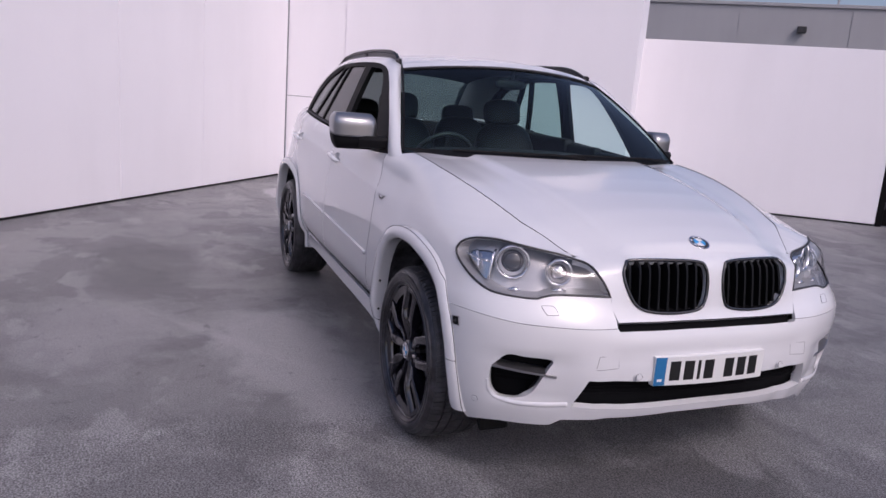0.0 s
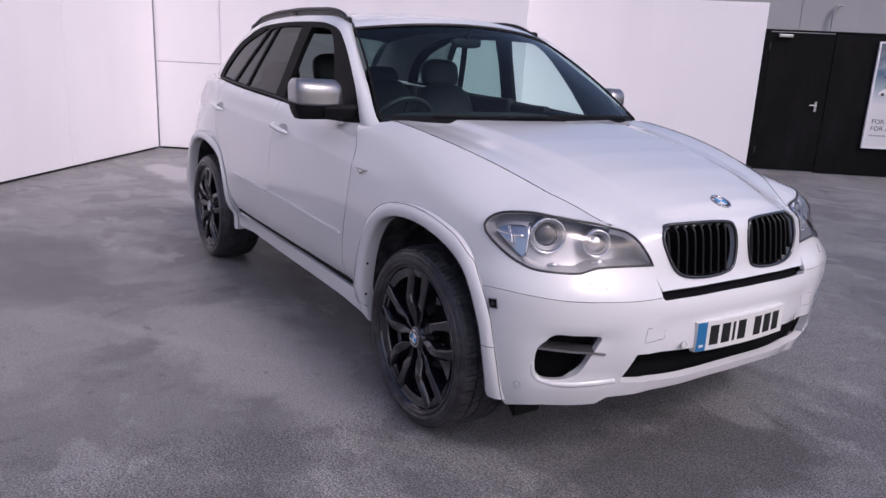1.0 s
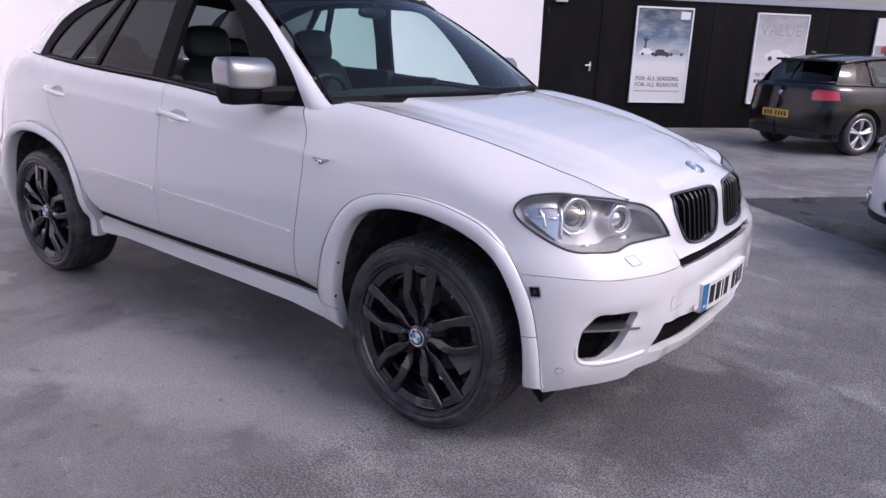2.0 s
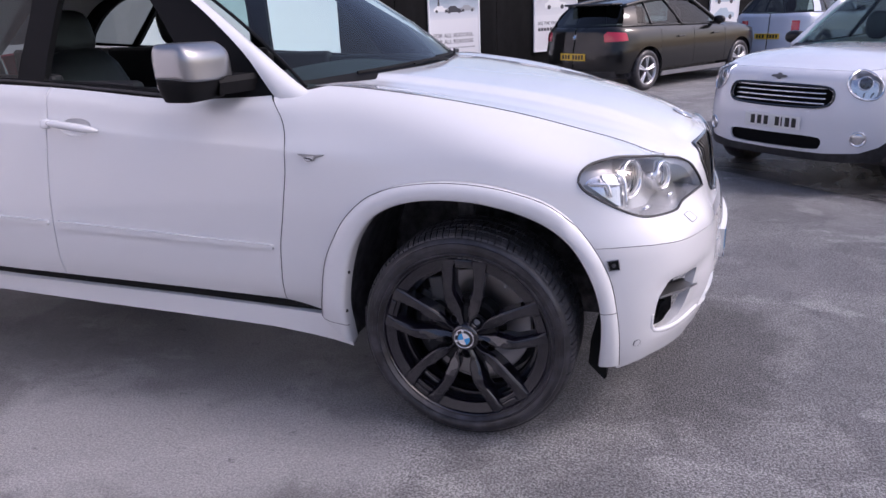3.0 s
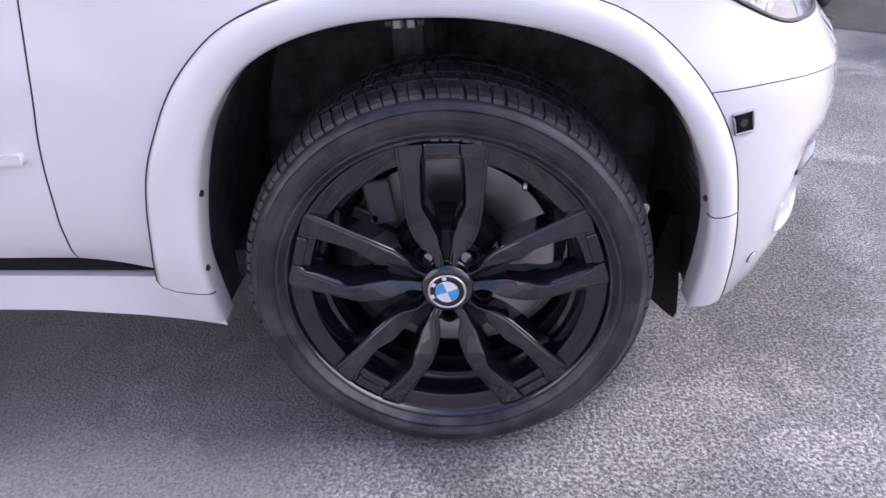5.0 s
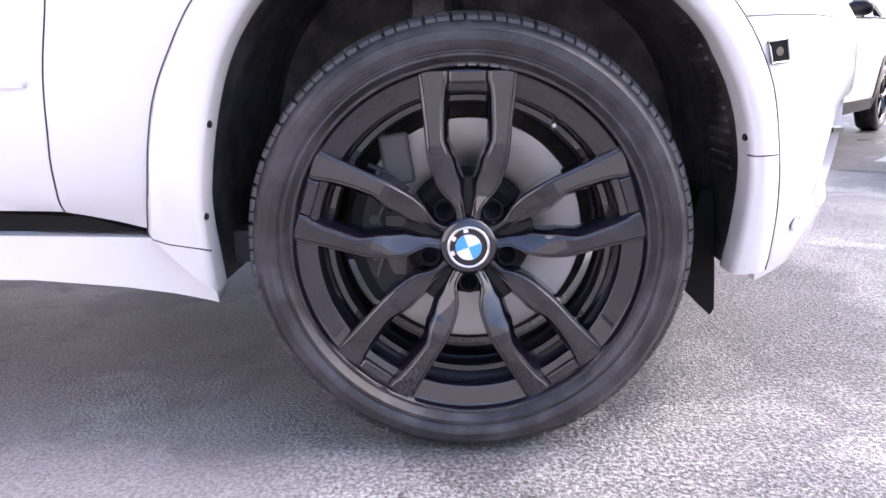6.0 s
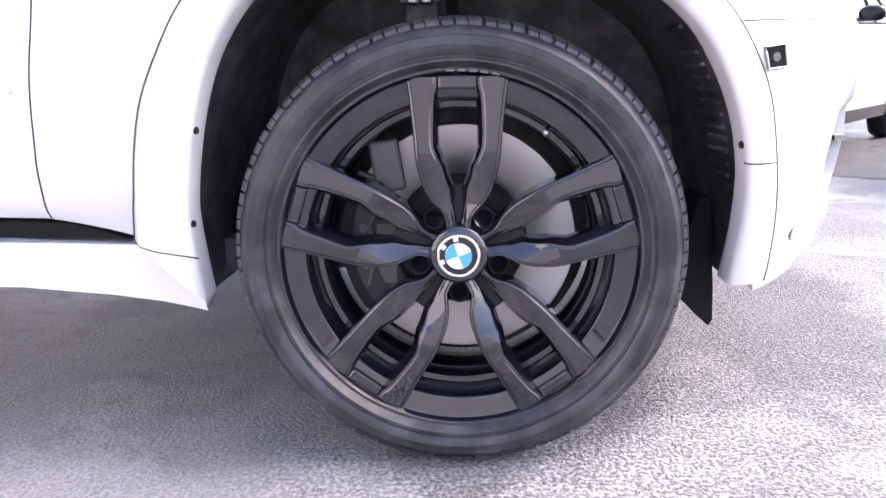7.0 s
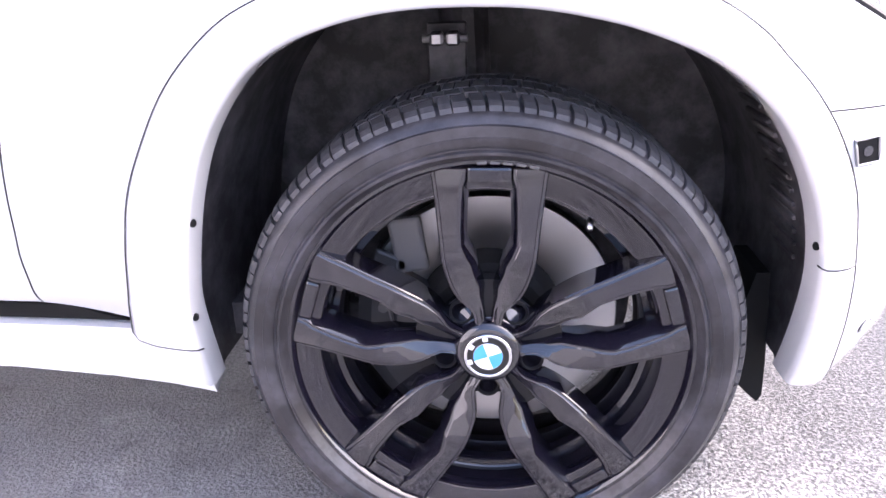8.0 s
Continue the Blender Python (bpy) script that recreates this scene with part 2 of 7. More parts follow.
def cut(surface, outline, holes=(), step=0.03, gap=0.002, lip=0.014, name="panel", mat=None, edge=0.015, extra=None):
    """A thin panel on surface(rows of u, v; out): the outline less the holes, with turned-in edges; extra: places that keep a crease. Returns a mesh."""
    loops = [shrink(resample(outline, edge), gap)] + [shrink(resample(h, edge), -gap) for h in holes]
    lo, hi = loops[0].min(0), loops[0].max(0)
    gx, gy = np.arange(lo[0] + step / 2, hi[0], step), np.arange(lo[1] + step / 2, hi[1], step)
    grid = np.stack(np.meshgrid(gx, gy, indexing="ij"), -1).reshape(-1, 2)
    if extra is not None:
        grid = np.vstack([grid[np.array([np.min(np.hypot(*(extra - p).T)) for p in grid]) > 0.4 * step], extra])
    grid = grid[inside(loops, grid)]
    rim = np.vstack(loops)
    if len(grid):
        near = np.array([np.min((rim[:, 0] - p[0]) ** 2 + (rim[:, 1] - p[1]) ** 2) for p in grid])
        grid = grid[near > (0.5 * min(step, edge * 1.6)) ** 2]
    pts, edges, k = np.vstack([rim, grid]), [], 0
    for lp in loops:
        n = len(lp)
        edges += [(k + i, k + (i + 1) % n) for i in range(n)]
        k += n
    from_cdt = geometry.delaunay_2d_cdt([Vector(p) for p in pts], edges, [], 0, 1e-6)
    uv = np.array([tuple(v) for v in from_cdt[0]])
    tris = np.array([t for t in from_cdt[2] if len(t) == 3])
    e = np.stack([uv[tris[:, (k + 1) % 3]] - uv[tris[:, k]] for k in range(3)], 1)
    area = np.abs(e[:, 0, 0] * e[:, 1, 1] - e[:, 0, 1] * e[:, 1, 0])
    tris = tris[(area / np.hypot(e[..., 0], e[..., 1]).max(1) > 1.5e-4) & inside(loops, uv[tris].mean(1))]
    top = surface(uv, 0.0)
    verts, faces = [top], tris.tolist()
    mid = surface(uv[tris[:1]].mean(1), 0.0)[0]
    t0 = tris[0]
    n0 = np.cross(top[t0[1]] - top[t0[0]], top[t0[2]] - top[t0[0]])
    o0 = surface(uv[tris[:1]].mean(1), 0.01)[0] - mid
    if n0 @ o0 < 0:
        faces = [t[::-1] for t in faces]
    if lip:
        base = len(top)
        for lp in loops:
            a, b = surface(lp, 0.0), surface(lp, -lip)
            n = len(lp)
            verts += [a, b]
            for i in range(n):
                j = (i + 1) % n
                faces.append((base + i, base + j, base + n + j, base + n + i))
            base += 2 * n
    return mesh_from(name, np.vstack(verts), faces, mat, True)


def ruled(rows_a, rows_b, bulge, n=6, name="strip", mat=None, flip=False):
    """A strip between two lines in space, swelled by bulge metres along its own outward side."""
    a, b = np.asarray(rows_a, float), np.asarray(rows_b, float)
    t = np.linspace(0, 1, n + 1)
    along_ = np.gradient(a, axis=0)
    out = np.cross(along_, b - a)
    out /= np.linalg.norm(out, axis=1, keepdims=True) + 1e-9
    if flip:
        out = -out
    v = np.concatenate([[a + (b - a) * u + out * bulge * 4 * u * (1 - u)] for u in t])
    m = len(a)
    verts = v.reshape(-1, 3)
    faces = []
    for j in range(n):
        for i in range(m - 1):
            q = (j * m + i, j * m + i + 1, (j + 1) * m + i + 1, (j + 1) * m + i)
            faces.append(q[::-1] if flip else q)
    return mesh_from(name, verts, faces, mat, True)


def tube(points, radius, sides=8, closed=False, flat=1.0):
    """A round bar along points."""
    p = np.asarray(points, float)
    n = len(p)
    t = (np.roll(p, -1, 0) - np.roll(p, 1, 0)) if closed else np.gradient(p, axis=0)
    t /= np.linalg.norm(t, axis=1, keepdims=True) + 1e-9
    ref = np.array([0.0, 0.0, 1.0]) if abs(t[:, 2]).mean() < 0.7 else np.array([1.0, 0.0, 0.0])
    u = np.cross(t, ref)
    u /= np.linalg.norm(u, axis=1, keepdims=True) + 1e-9
    w = np.cross(u, t)
    r = np.broadcast_to(radius, (n,))
    bm = bmesh.new()
    rings = []
    for i in range(n):
        rings.append([bm.verts.new(p[i] + r[i] * (math.cos(a) * u[i] + flat * math.sin(a) * w[i])) for a in np.linspace(0, 2 * math.pi, sides, endpoint=False)])
    for i in range(n if closed else n - 1):
        a, b = rings[i], rings[(i + 1) % n]
        for k in range(sides):
            bm.faces.new((a[k], a[(k + 1) % sides], b[(k + 1) % sides], b[k]))
    if not closed:
        bm.faces.new(rings[0][::-1])
        bm.faces.new(rings[-1])
    bmesh.ops.recalc_face_normals(bm, faces=bm.faces[:])
    return bm


def lathe(profile, steps=72, axis="y"):
    """Turns (radius, offset) rows about the y axis."""
    bm = bmesh.new()
    rings = [[bm.verts.new((r * math.cos(a), o, r * math.sin(a))) for r, o in profile] for a in np.linspace(0, 2 * math.pi, steps, endpoint=False)]
    for i in range(steps):
        a, b = rings[i], rings[(i + 1) % steps]
        for k in range(len(profile) - 1):
            bm.faces.new((a[k], a[k + 1], b[k + 1], b[k]))
    bmesh.ops.remove_doubles(bm, verts=bm.verts[:], dist=1e-6)
    bmesh.ops.recalc_face_normals(bm, faces=bm.faces[:])
    return bm


def disc(radius, thick, steps=32, bevel=0.0):
    bm = bmesh.new()
    bmesh.ops.create_cone(bm, cap_ends=True, segments=steps, radius1=radius, radius2=radius, depth=thick)
    if bevel:
        bmesh.ops.bevel(bm, geom=[e for e in bm.edges if e.calc_face_angle(0) > 1.0], offset=bevel, segments=2, affect="EDGES")
    return bm


def facing(place, normal):
    """A pose at a place whose z axis points along normal."""
    return Matrix.Translation(Vector(place)) @ Vector(normal).to_track_quat("Z", "Y").to_matrix().to_4x4()


def rounded(cx, cy, cz, sx, sy, sz, power=3.0, rings=14, segs=24):
    """A soft-cornered block (superellipsoid) with half sizes sx, sy, sz."""
    bm = bmesh.new()
    bmesh.ops.create_uvsphere(bm, u_segments=segs, v_segments=rings, radius=1.0)
    for v in bm.verts:
        c = v.co
        k = (abs(c.x) ** power + abs(c.y) ** power + abs(c.z) ** power) ** (1 / power)
        v.co = Vector((cx + c.x / k * sx, cy + c.y / k * sy, cz + c.z / k * sz))
    return bm
# ---- the white estate car: one skin, from which its panels are cut ----
CY = 0.03            # the car's centre line; it points along +x, its driver's side lies at smaller y


def catmull(points, n=8, closed=False):
    """A smooth line through points."""
    p = np.array(points, float)
    p = np.vstack([p[-1], p, p[0], p[1]]) if closed else np.vstack([2 * p[0] - p[1], p, 2 * p[-1] - p[-2]])
    out = []
    for a, b, c, d in zip(p, p[1:], p[2:], p[3:]):
        for t in np.linspace(0, 1, n, endpoint=False):
            out.append(0.5 * (2 * b + (c - a) * t + (2 * a - 5 * b + 4 * c - d) * t * t + (3 * b - a - 3 * c + d) * t**3))
    if not closed:
        out.append(p[-2])
    return np.array(out)


def blur(a, sigma, axis):
    r = int(3 * sigma) + 1
    k = np.exp(-0.5 * (np.arange(-r, r + 1) / sigma) ** 2)
    k /= k.sum()
    pad = [(r, r) if i == axis else (0, 0) for i in range(a.ndim)]
    b = np.pad(a, pad, mode="edge")
    return np.apply_along_axis(lambda v: np.convolve(v, k, "valid"), axis, b)


class Skin:
    """A car's body below the glass: a plan line, pushed in by a depth that depends on the way round (s, from the nose) and on z."""

    def __init__(self, plan, profiles, crown, cy, z0=0.2, z1=1.34, relief=()):
        line = catmull(plan, 24)
        self.s = np.r_[0, np.cumsum(np.hypot(*np.diff(line, axis=0).T))]
        self.cy = cy
        grid = np.arange(0, self.s[-1], 0.01)
        xs, hs = blur(np.interp(grid, self.s, line[:, 0]), 2.0, 0), blur(np.interp(grid, self.s, line[:, 1]), 2.0, 0)
        self.grid, self.x, self.h = grid, xs, hs
        tx, th = np.gradient(xs), np.gradient(hs)
        ln = np.hypot(tx, th)
        self.nx, self.nh = blur(th / ln, 8.0, 0), blur(-tx / ln, 8.0, 0)
        self.zs = np.arange(z0, z1, 0.005)
        # lower profiles at knots, then a roll over to the crown line
        knots = [k for k, _ in profiles]
        base = np.array([np.interp(self.zs, [z for z, _ in p], [d for _, d in p]) for _, p in profiles])
        table = np.stack([np.interp(grid, knots, base[:, j]) for j in range(len(self.zs))], 1)
        db, zb, za = (blur(v, 3.0, 0) for v in self.meet(np.array(crown)))
        self.zb, self.db, self.za = zb, db, za
        kink = np.interp(grid, [1.55, 1.95, 4.7, 5.1], [0.12, 0.62, 0.62, 0.12])      # the flank has a crease under the waist
        for i in range(len(grid)):
            da = np.interp(za[i], self.zs, table[i])
            t = np.linspace(0, 1, 24)
            h00, h10, h01, h11 = 2 * t**3 - 3 * t**2 + 1, t**3 - 2 * t**2 + t, -2 * t**3 + 3 * t**2, t**3 - t**2
            ll = math.hypot(db[i] - da, zb[i] - za[i])
            dd = h00 * da + h10 * kink[i] * ll + h01 * db[i] + h11 * 1.15 * ll
            zz = h00 * za[i] + h10 * 1.1 * ll + h01 * zb[i] + h11 * 0.38 * ll
            zz = np.maximum.accumulate(zz + np.arange(24) * 1e-6)
            up = self.zs > za[i]
            table[i, up] = np.interp(self.zs[up], zz, dd)
            over = self.zs > zb[i]
            table[i, over] = db[i] + (self.zs[over] - zb[i]) * 3.0
        self.d = blur(blur(table, 2.5, 0), 1.2, 1)
        for s0, s1, z_lo, z_hi, deep, soft_s, soft_z in relief:       # shallow pressed fields with soft edges
            step = lambda v, a, b, w: np.clip((v - a) / w + 0.5, 0, 1) * np.clip((b - v) / w + 0.5, 0, 1)
            self.d += deep * step(grid, s0, s1, soft_s)[:, None] * step(self.zs, z_lo, z_hi, soft_z)[None, :]

    def meet(self, crown):
        """Depth, height and start of the roll where the inward normal meets the crown line, all the way round."""
        line = catmull(np.vstack([crown[1] * (1, -1, 1, 1), crown, crown[-2] * (1, -1, 1, 1)]), 12)
        found = []
        for x, h, nx, nh in zip(self.x, self.h, self.nx, self.nh):
            e = (line[:, 0] - x) * nh - (line[:, 1] - h) * nx
            d = (x - line[:, 0]) * nx + (h - line[:, 1]) * nh
            k = np.nonzero(e[:-1] * e[1:] <= 0)[0]
            f = e[k] / (e[k] - e[k + 1] + 1e-12)
            dd = d[k] + f * (d[k + 1] - d[k])
            b = np.argmin(np.where(dd > -0.02, dd, 9.0))
            q = line[k[b]] + f[b] * (line[k[b] + 1] - line[k[b]])
            found.append((dd[b], q[2], q[3]))
        return np.array(found).T

    def s_of(self, x):
        """The way round at which the flank has this x."""
        n = len(self.x)
        a = np.argmax(self.h > 0.97 * self.h.max())
        b = n - np.argmax(self.h[::-1] > 0.75 * self.h.max())
        return np.interp(-np.asarray(x, float), -self.x[a - 40:b], self.grid[a - 40:b])

    def depth(self, s, z):
        i = np.clip(np.asarray(s) / 0.01, 0, len(self.grid) - 1.001)
        j = np.clip((np.asarray(z) - self.zs[0]) / 0.005, 0, len(self.zs) - 1.001)
        a, b = i.astype(int), j.astype(int)
        u, v = i - a, j - b
        d = self.d
        return (d[a, b] * (1 - u) + d[a + 1, b] * u) * (1 - v) + (d[a, b + 1] * (1 - u) + d[a + 1, b + 1] * u) * v

    def at(self, sz, out=0.0, side=-1):
        """Places in the world of rows of (s, z); s below zero lies past the nose on the other flank. out: metres proud."""
        sz = np.asarray(sz, float)
        sg = np.where(sz[:, 0] < 0, -1.0, 1.0)
        s, z = np.abs(sz[:, 0]), sz[:, 1]
        d = self.depth(s, z)
        f = lambda a: np.interp(s, self.grid, a)
        nx, nh = f(self.nx), f(self.nh)
        x, h = f(self.x) - nx * d, f(self.h) - nh * d
        p = np.stack([x, self.cy + side * sg * h, z], 1)
        if np.any(out):
            e = 0.004
            q = lambda ds, dz: self.at(np.stack([np.where(sz[:, 0] + ds == 0, 1e-6, sz[:, 0] + ds), z + dz], 1), 0, side)
            n = np.cross(q(e, 0) - q(-e, 0), q(0, e) - q(0, -e))
            n /= np.linalg.norm(n, axis=1, keepdims=True) + 1e-12
            away = p - np.stack([p[:, 0] * 0.8 - 0.3, np.full(len(p), self.cy), np.full(len(p), 0.6)], 1)
            n *= np.sign((n * away).sum(1))[:, None]
            p = p + n * np.reshape(out, (-1, 1))
        return p


PLAN = [(0.850, 0), (0.842, 0.25), (0.815, 0.43), (0.770, 0.60), (0.702, 0.76), (0.614, 0.873), (0.493, 0.945), (0.35, 0.972), (0.15, 0.978),
        (-0.5, 0.975), (-1.4, 0.975), (-2.2, 0.975), (-2.93, 0.972), (-3.3, 0.955), (-3.6, 0.91), (-3.82, 0.80), (-3.93, 0.55), (-3.98, 0.25), (-4.0, 0)]
P_CENTRE = [(0.2, 0.16), (0.25, 0.08), (0.30, 0.055), (0.36, 0.028), (0.42, 0.012), (0.50, 0.0), (0.56, 0.0), (0.61, 0.010), (0.66, 0.020), (0.69, 0.030), (0.715, 0.042), (0.735, 0.055), (0.76, 0.062), (0.85, 0.075), (0.90, 0.085)]
P_LAMP_IN = [(0.2, 0.14), (0.25, 0.08), (0.30, 0.055), (0.38, 0.030), (0.45, 0.012), (0.52, 0.002), (0.60, 0.0), (0.66, 0.0), (0.69, 0.006), (0.72, 0.016), (0.75, 0.04), (0.775, 0.06), (0.80, 0.07), (0.85, 0.09), (0.90, 0.13)]
P_LAMP_MID = [(0.2, 0.15), (0.25, 0.09), (0.30, 0.065), (0.34, 0.048), (0.38, 0.034), (0.45, 0.016), (0.52, 0.003), (0.60, 0.0), (0.69, 0.0), (0.72, 0.008), (0.75, 0.027), (0.78, 0.052), (0.80, 0.064), (0.85, 0.085), (0.95, 0.125)]
P_LAMP_OUT = [(0.2, 0.12), (0.27, 0.06), (0.32, 0.035), (0.40, 0.016), (0.48, 0.005), (0.60, 0.0), (0.70, 0.004), (0.75, 0.016), (0.80, 0.040), (0.85, 0.054), (0.90, 0.064), (0.95, 0.078)]
P_FENDER = [(0.2, 0.09), (0.30, 0.07), (0.40, 0.06), (0.45, 0.03), (0.52, 0.012), (0.60, 0.006), (0.75, 0.006), (0.85, 0.018), (0.92, 0.034), (0.97, 0.046)]
P_DOOR = [(0.2, 0.12), (0.25, 0.085), (0.30, 0.07), (0.39, 0.068), (0.42, 0.062), (0.45, 0.035), (0.52, 0.014), (0.60, 0.008), (0.70, 0.007), (0.80, 0.010), (0.90, 0.016), (0.97, 0.022), (1.02, 0.027), (1.1, 0.034)]
P_REAR = [(0.2, 0.2), (0.28, 0.08), (0.36, 0.01), (0.55, 0.0), (0.68, 0.0), (0.74, 0.03), (0.9, 0.05), (1.1, 0.09)]
PROFILES = [(0.0, P_CENTRE), (0.36, P_CENTRE), (0.58, P_LAMP_IN), (0.85, P_LAMP_MID), (1.06, P_LAMP_OUT), (1.40, P_FENDER), (1.75, P_FENDER), (2.20, P_DOOR), (4.3, P_DOOR), (5.1, P_REAR), (6.3, P_REAR)]
# the line where the skin ends above, from the nose over the bonnet's edge to the waist: x, half width, z, height at which the roll over begins
CROWN = [(0.705, 0.0, 0.962, 0.90), (0.695, 0.20, 0.958, 0.895), (0.66, 0.38, 0.944, 0.89), (0.60, 0.53, 0.926, 0.84), (0.50, 0.592, 0.972, 0.86), (0.35, 0.660, 1.028, 0.88),
         (0.10, 0.728, 1.100, 0.93), (-0.20, 0.778, 1.158, 0.965), (-0.52, 0.805, 1.194, 0.985), (-0.68, 0.862, 1.175, 1.00), (-1.10, 0.872, 1.165, 1.025),
         (-1.60, 0.874, 1.205, 1.06), (-2.40, 0.862, 1.245, 1.10), (-3.00, 0.826, 1.285, 1.10), (-3.45, 0.715, 1.31, 1.03), (-3.80, 0.46, 1.25, 1.02), (-3.88, 0.0, 1.22, 1.02)]
# the plate's field, the hollow round each side vent
RELIEF = [(-1.0, 0.46, 0.30, 0.615, 0.012, 0.06, 0.022), (0.60, 0.915, 0.395, 0.585, 0.012, 0.10, 0.03)]
skin = Skin(PLAN, PROFILES, CROWN, CY, relief=RELIEF)


# ---- car paint and trim ----
def car_paint(name, base, flake=0.0, rough=0.25):
    m = material(name, base, rough, 0.0, 1.0)
    n = Net(m)
    c = n.coords()
    film = n.ramp(n.noise(n.scaled(c, 1.0, 1.0, 0.6), 0.8, 3.0, 0.5), (0.35, 0.0), (0.75, 0.35))
    n.link(n.mix(film, base, (base[0] * 0.95, base[1] * 0.945, base[2] * 0.94)), n.bsdf.inputs["Base Color"])
    peel = n.add("ShaderNodeBump", Strength=0.04, Distance=0.001)
    n.link(n.noise(c, 220.0, 2.0, 0.5), peel.inputs["Height"])
    n.link(peel.outputs[0], n.bsdf.inputs["Coat Normal"])
    return m


def see_through(name, tint, gloss_rough=0.0, ior=1.5):
    m = bpy.data.materials.new(name)
    m.use_nodes = True
    t = m.node_tree
    t.nodes.remove(t.nodes["Principled BSDF"])
    out = t.nodes["Material Output"]
    clear, gloss, mixer, fres = (t.nodes.new("ShaderNode" + k) for k in ("BsdfTransparent", "BsdfGlossy", "MixShader", "LayerWeight"))
    clear.inputs[0].default_value = (*tint, 1)
    gloss.inputs["Roughness"].default_value = gloss_rough
    fres.inputs["Blend"].default_value = 0.5
    power, rise = t.nodes.new("ShaderNodeMath"), t.nodes.new("ShaderNodeMapRange")
    power.operation = "POWER"
    power.inputs[1].default_value = 5.0
    rise.inputs["To Min"].default_value = ((ior - 1) / (ior + 1)) ** 2
    t.links.new(fres.outputs["Facing"], power.inputs[0])
    t.links.new(power.outputs[0], rise.inputs["Value"])
    t.links.new(rise.outputs[0], mixer.inputs[0])
    t.links.new(clear.outputs[0], mixer.inputs[1])
    t.links.new(gloss.outputs[0], mixer.inputs[2])
    t.links.new(mixer.outputs[0], out.inputs[0])
    return m


def rubber(name, base=(0.022, 0.022, 0.024), rough=0.62, dusty=0.5, dust_tone=(0.074, 0.073, 0.080)):
    m = material(name, base, rough)
    n = Net(m)
    c = n.coords()
    dust = n.ramp(n.noise(c, 14.0, 6.0, 0.65), (0.42, 0.0), (0.72, dusty))
    n.link(n.mix(dust, base, dust_tone), n.bsdf.inputs["Base Color"])
    n.bump(n.noise(c, 160.0, 3.0, 0.6), 0.25, 0.001)
    return m


def gloss_black(name, base=(0.008, 0.008, 0.010), rough=0.16, metal=0.0):
    m = material(name, base, rough, metal, 1.0)
    n = Net(m)
    c = n.coords()
    spots = n.ramp(n.noise(c, 130.0, 2.0, 0.5), (0.68, 0.0), (0.74, 0.4))
    film = n.ramp(n.noise(c, 7.0, 5.0, 0.6), (0.40, 0.0), (0.80, 0.2))
    n.link(n.mix(n.mix(0.5, spots, film), base, (0.046, 0.044, 0.062)), n.bsdf.inputs["Base Color"])
    n.link(n.ramp(n.noise(c, 20.0, 5.0, 0.6), (0.40, rough), (0.75, rough + 0.08)), n.bsdf.inputs["Roughness"])
    return m


M_PAINT = car_paint("white_car_paint", (0.73, 0.73, 0.74))
M_GLASS = see_through("windscreen_glass", (0.62, 0.85, 0.82))
M_TINT = see_through("privacy_glass", (0.14, 0.17, 0.17))
# same glass as the near panes, tinted clearer so the far ones look lit
M_TINT_LIT = see_through("privacy_glass_lit", (0.48, 0.60, 0.58))
M_LENS = see_through("lamp_lens", (0.96, 0.96, 0.97), 0.02, 1.8)
M_BLACK = gloss_black("gloss_black_trim")
M_WHEEL = gloss_black("gloss_black_alloy", (0.0075, 0.0065, 0.0115), 0.03)
M_WHEEL.node_tree.nodes["Principled BSDF"].inputs["Coat Weight"].default_value = 0.0
M_WHEEL.node_tree.nodes["Principled BSDF"].inputs["Specular IOR Level"].default_value = 1.0
M_SLAT = material("black_grille_slat", (0.007, 0.007, 0.008), 0.35, spec=0.35)
M_FLAP = material("black_flap_rubber", (0.010, 0.010, 0.010), 0.85, spec=0.2)
M_BRACKET = material("grey_iron", (0.16, 0.155, 0.155), 0.55, 0.3)
M_PRINTGAP = material("panel_gap_grey", (0.20, 0.20, 0.21), 0.6)
M_FRAME_BLACK = material("matt_black_window_trim", (0.008, 0.008, 0.009), 0.6, spec=0.12)
# near-black puts the shade of the bolt recesses into the colour
M_BOLT_SHADE = material("bolt_recess_shade", (0.008, 0.008, 0.009), 0.55, spec=0.25)
M_HAT = material("dark_disc_hat", (0.018, 0.017, 0.017), 0.7, spec=0.3)
M_PLASTIC = rubber("black_plastic", (0.018, 0.018, 0.019), 0.5)
M_MESH = material("black_grille_mesh", (0.006, 0.006, 0.007), 0.9, spec=0.1)
M_TYRE = rubber("tyre_rubber", (0.019, 0.0178, 0.0205), 0.30, 0.65, (0.098, 0.093, 0.106))
M_TREAD = rubber("dusty_tread", (0.034, 0.033, 0.036), 0.55, 0.7, (0.10, 0.097, 0.105))
M_LINER = rubber("wheel_arch_liner", (0.026, 0.0245, 0.027), 0.5, 0.75, (0.19, 0.18, 0.192))
M_CABIN = rubber("dark_cabin_trim", (0.012, 0.012, 0.014), 0.7, 0.3, (0.03, 0.03, 0.033))
M_SEAT = rubber("black_leather", (0.012, 0.012, 0.013), 0.5, 0.3, (0.03, 0.03, 0.032))
M_CHROME = material("chrome", (0.80, 0.80, 0.82), 0.08, 1.0)
M_DISC = material("brake_steel", (0.52, 0.51, 0.515), 0.40, 1.0)
_dn = Net(M_DISC)
_tan = _dn.add("ShaderNodeTangent")
_tan.direction_type, _tan.axis = "RADIAL", "Y"
_dn.link(_tan.outputs[0], _dn.bsdf.inputs["Tangent"])
_dn.bsdf.inputs["Anisotropic"].default_value = 0.75
M_CALIPER = material("caliper_iron", (0.055, 0.055, 0.06), 0.5, 0.4)
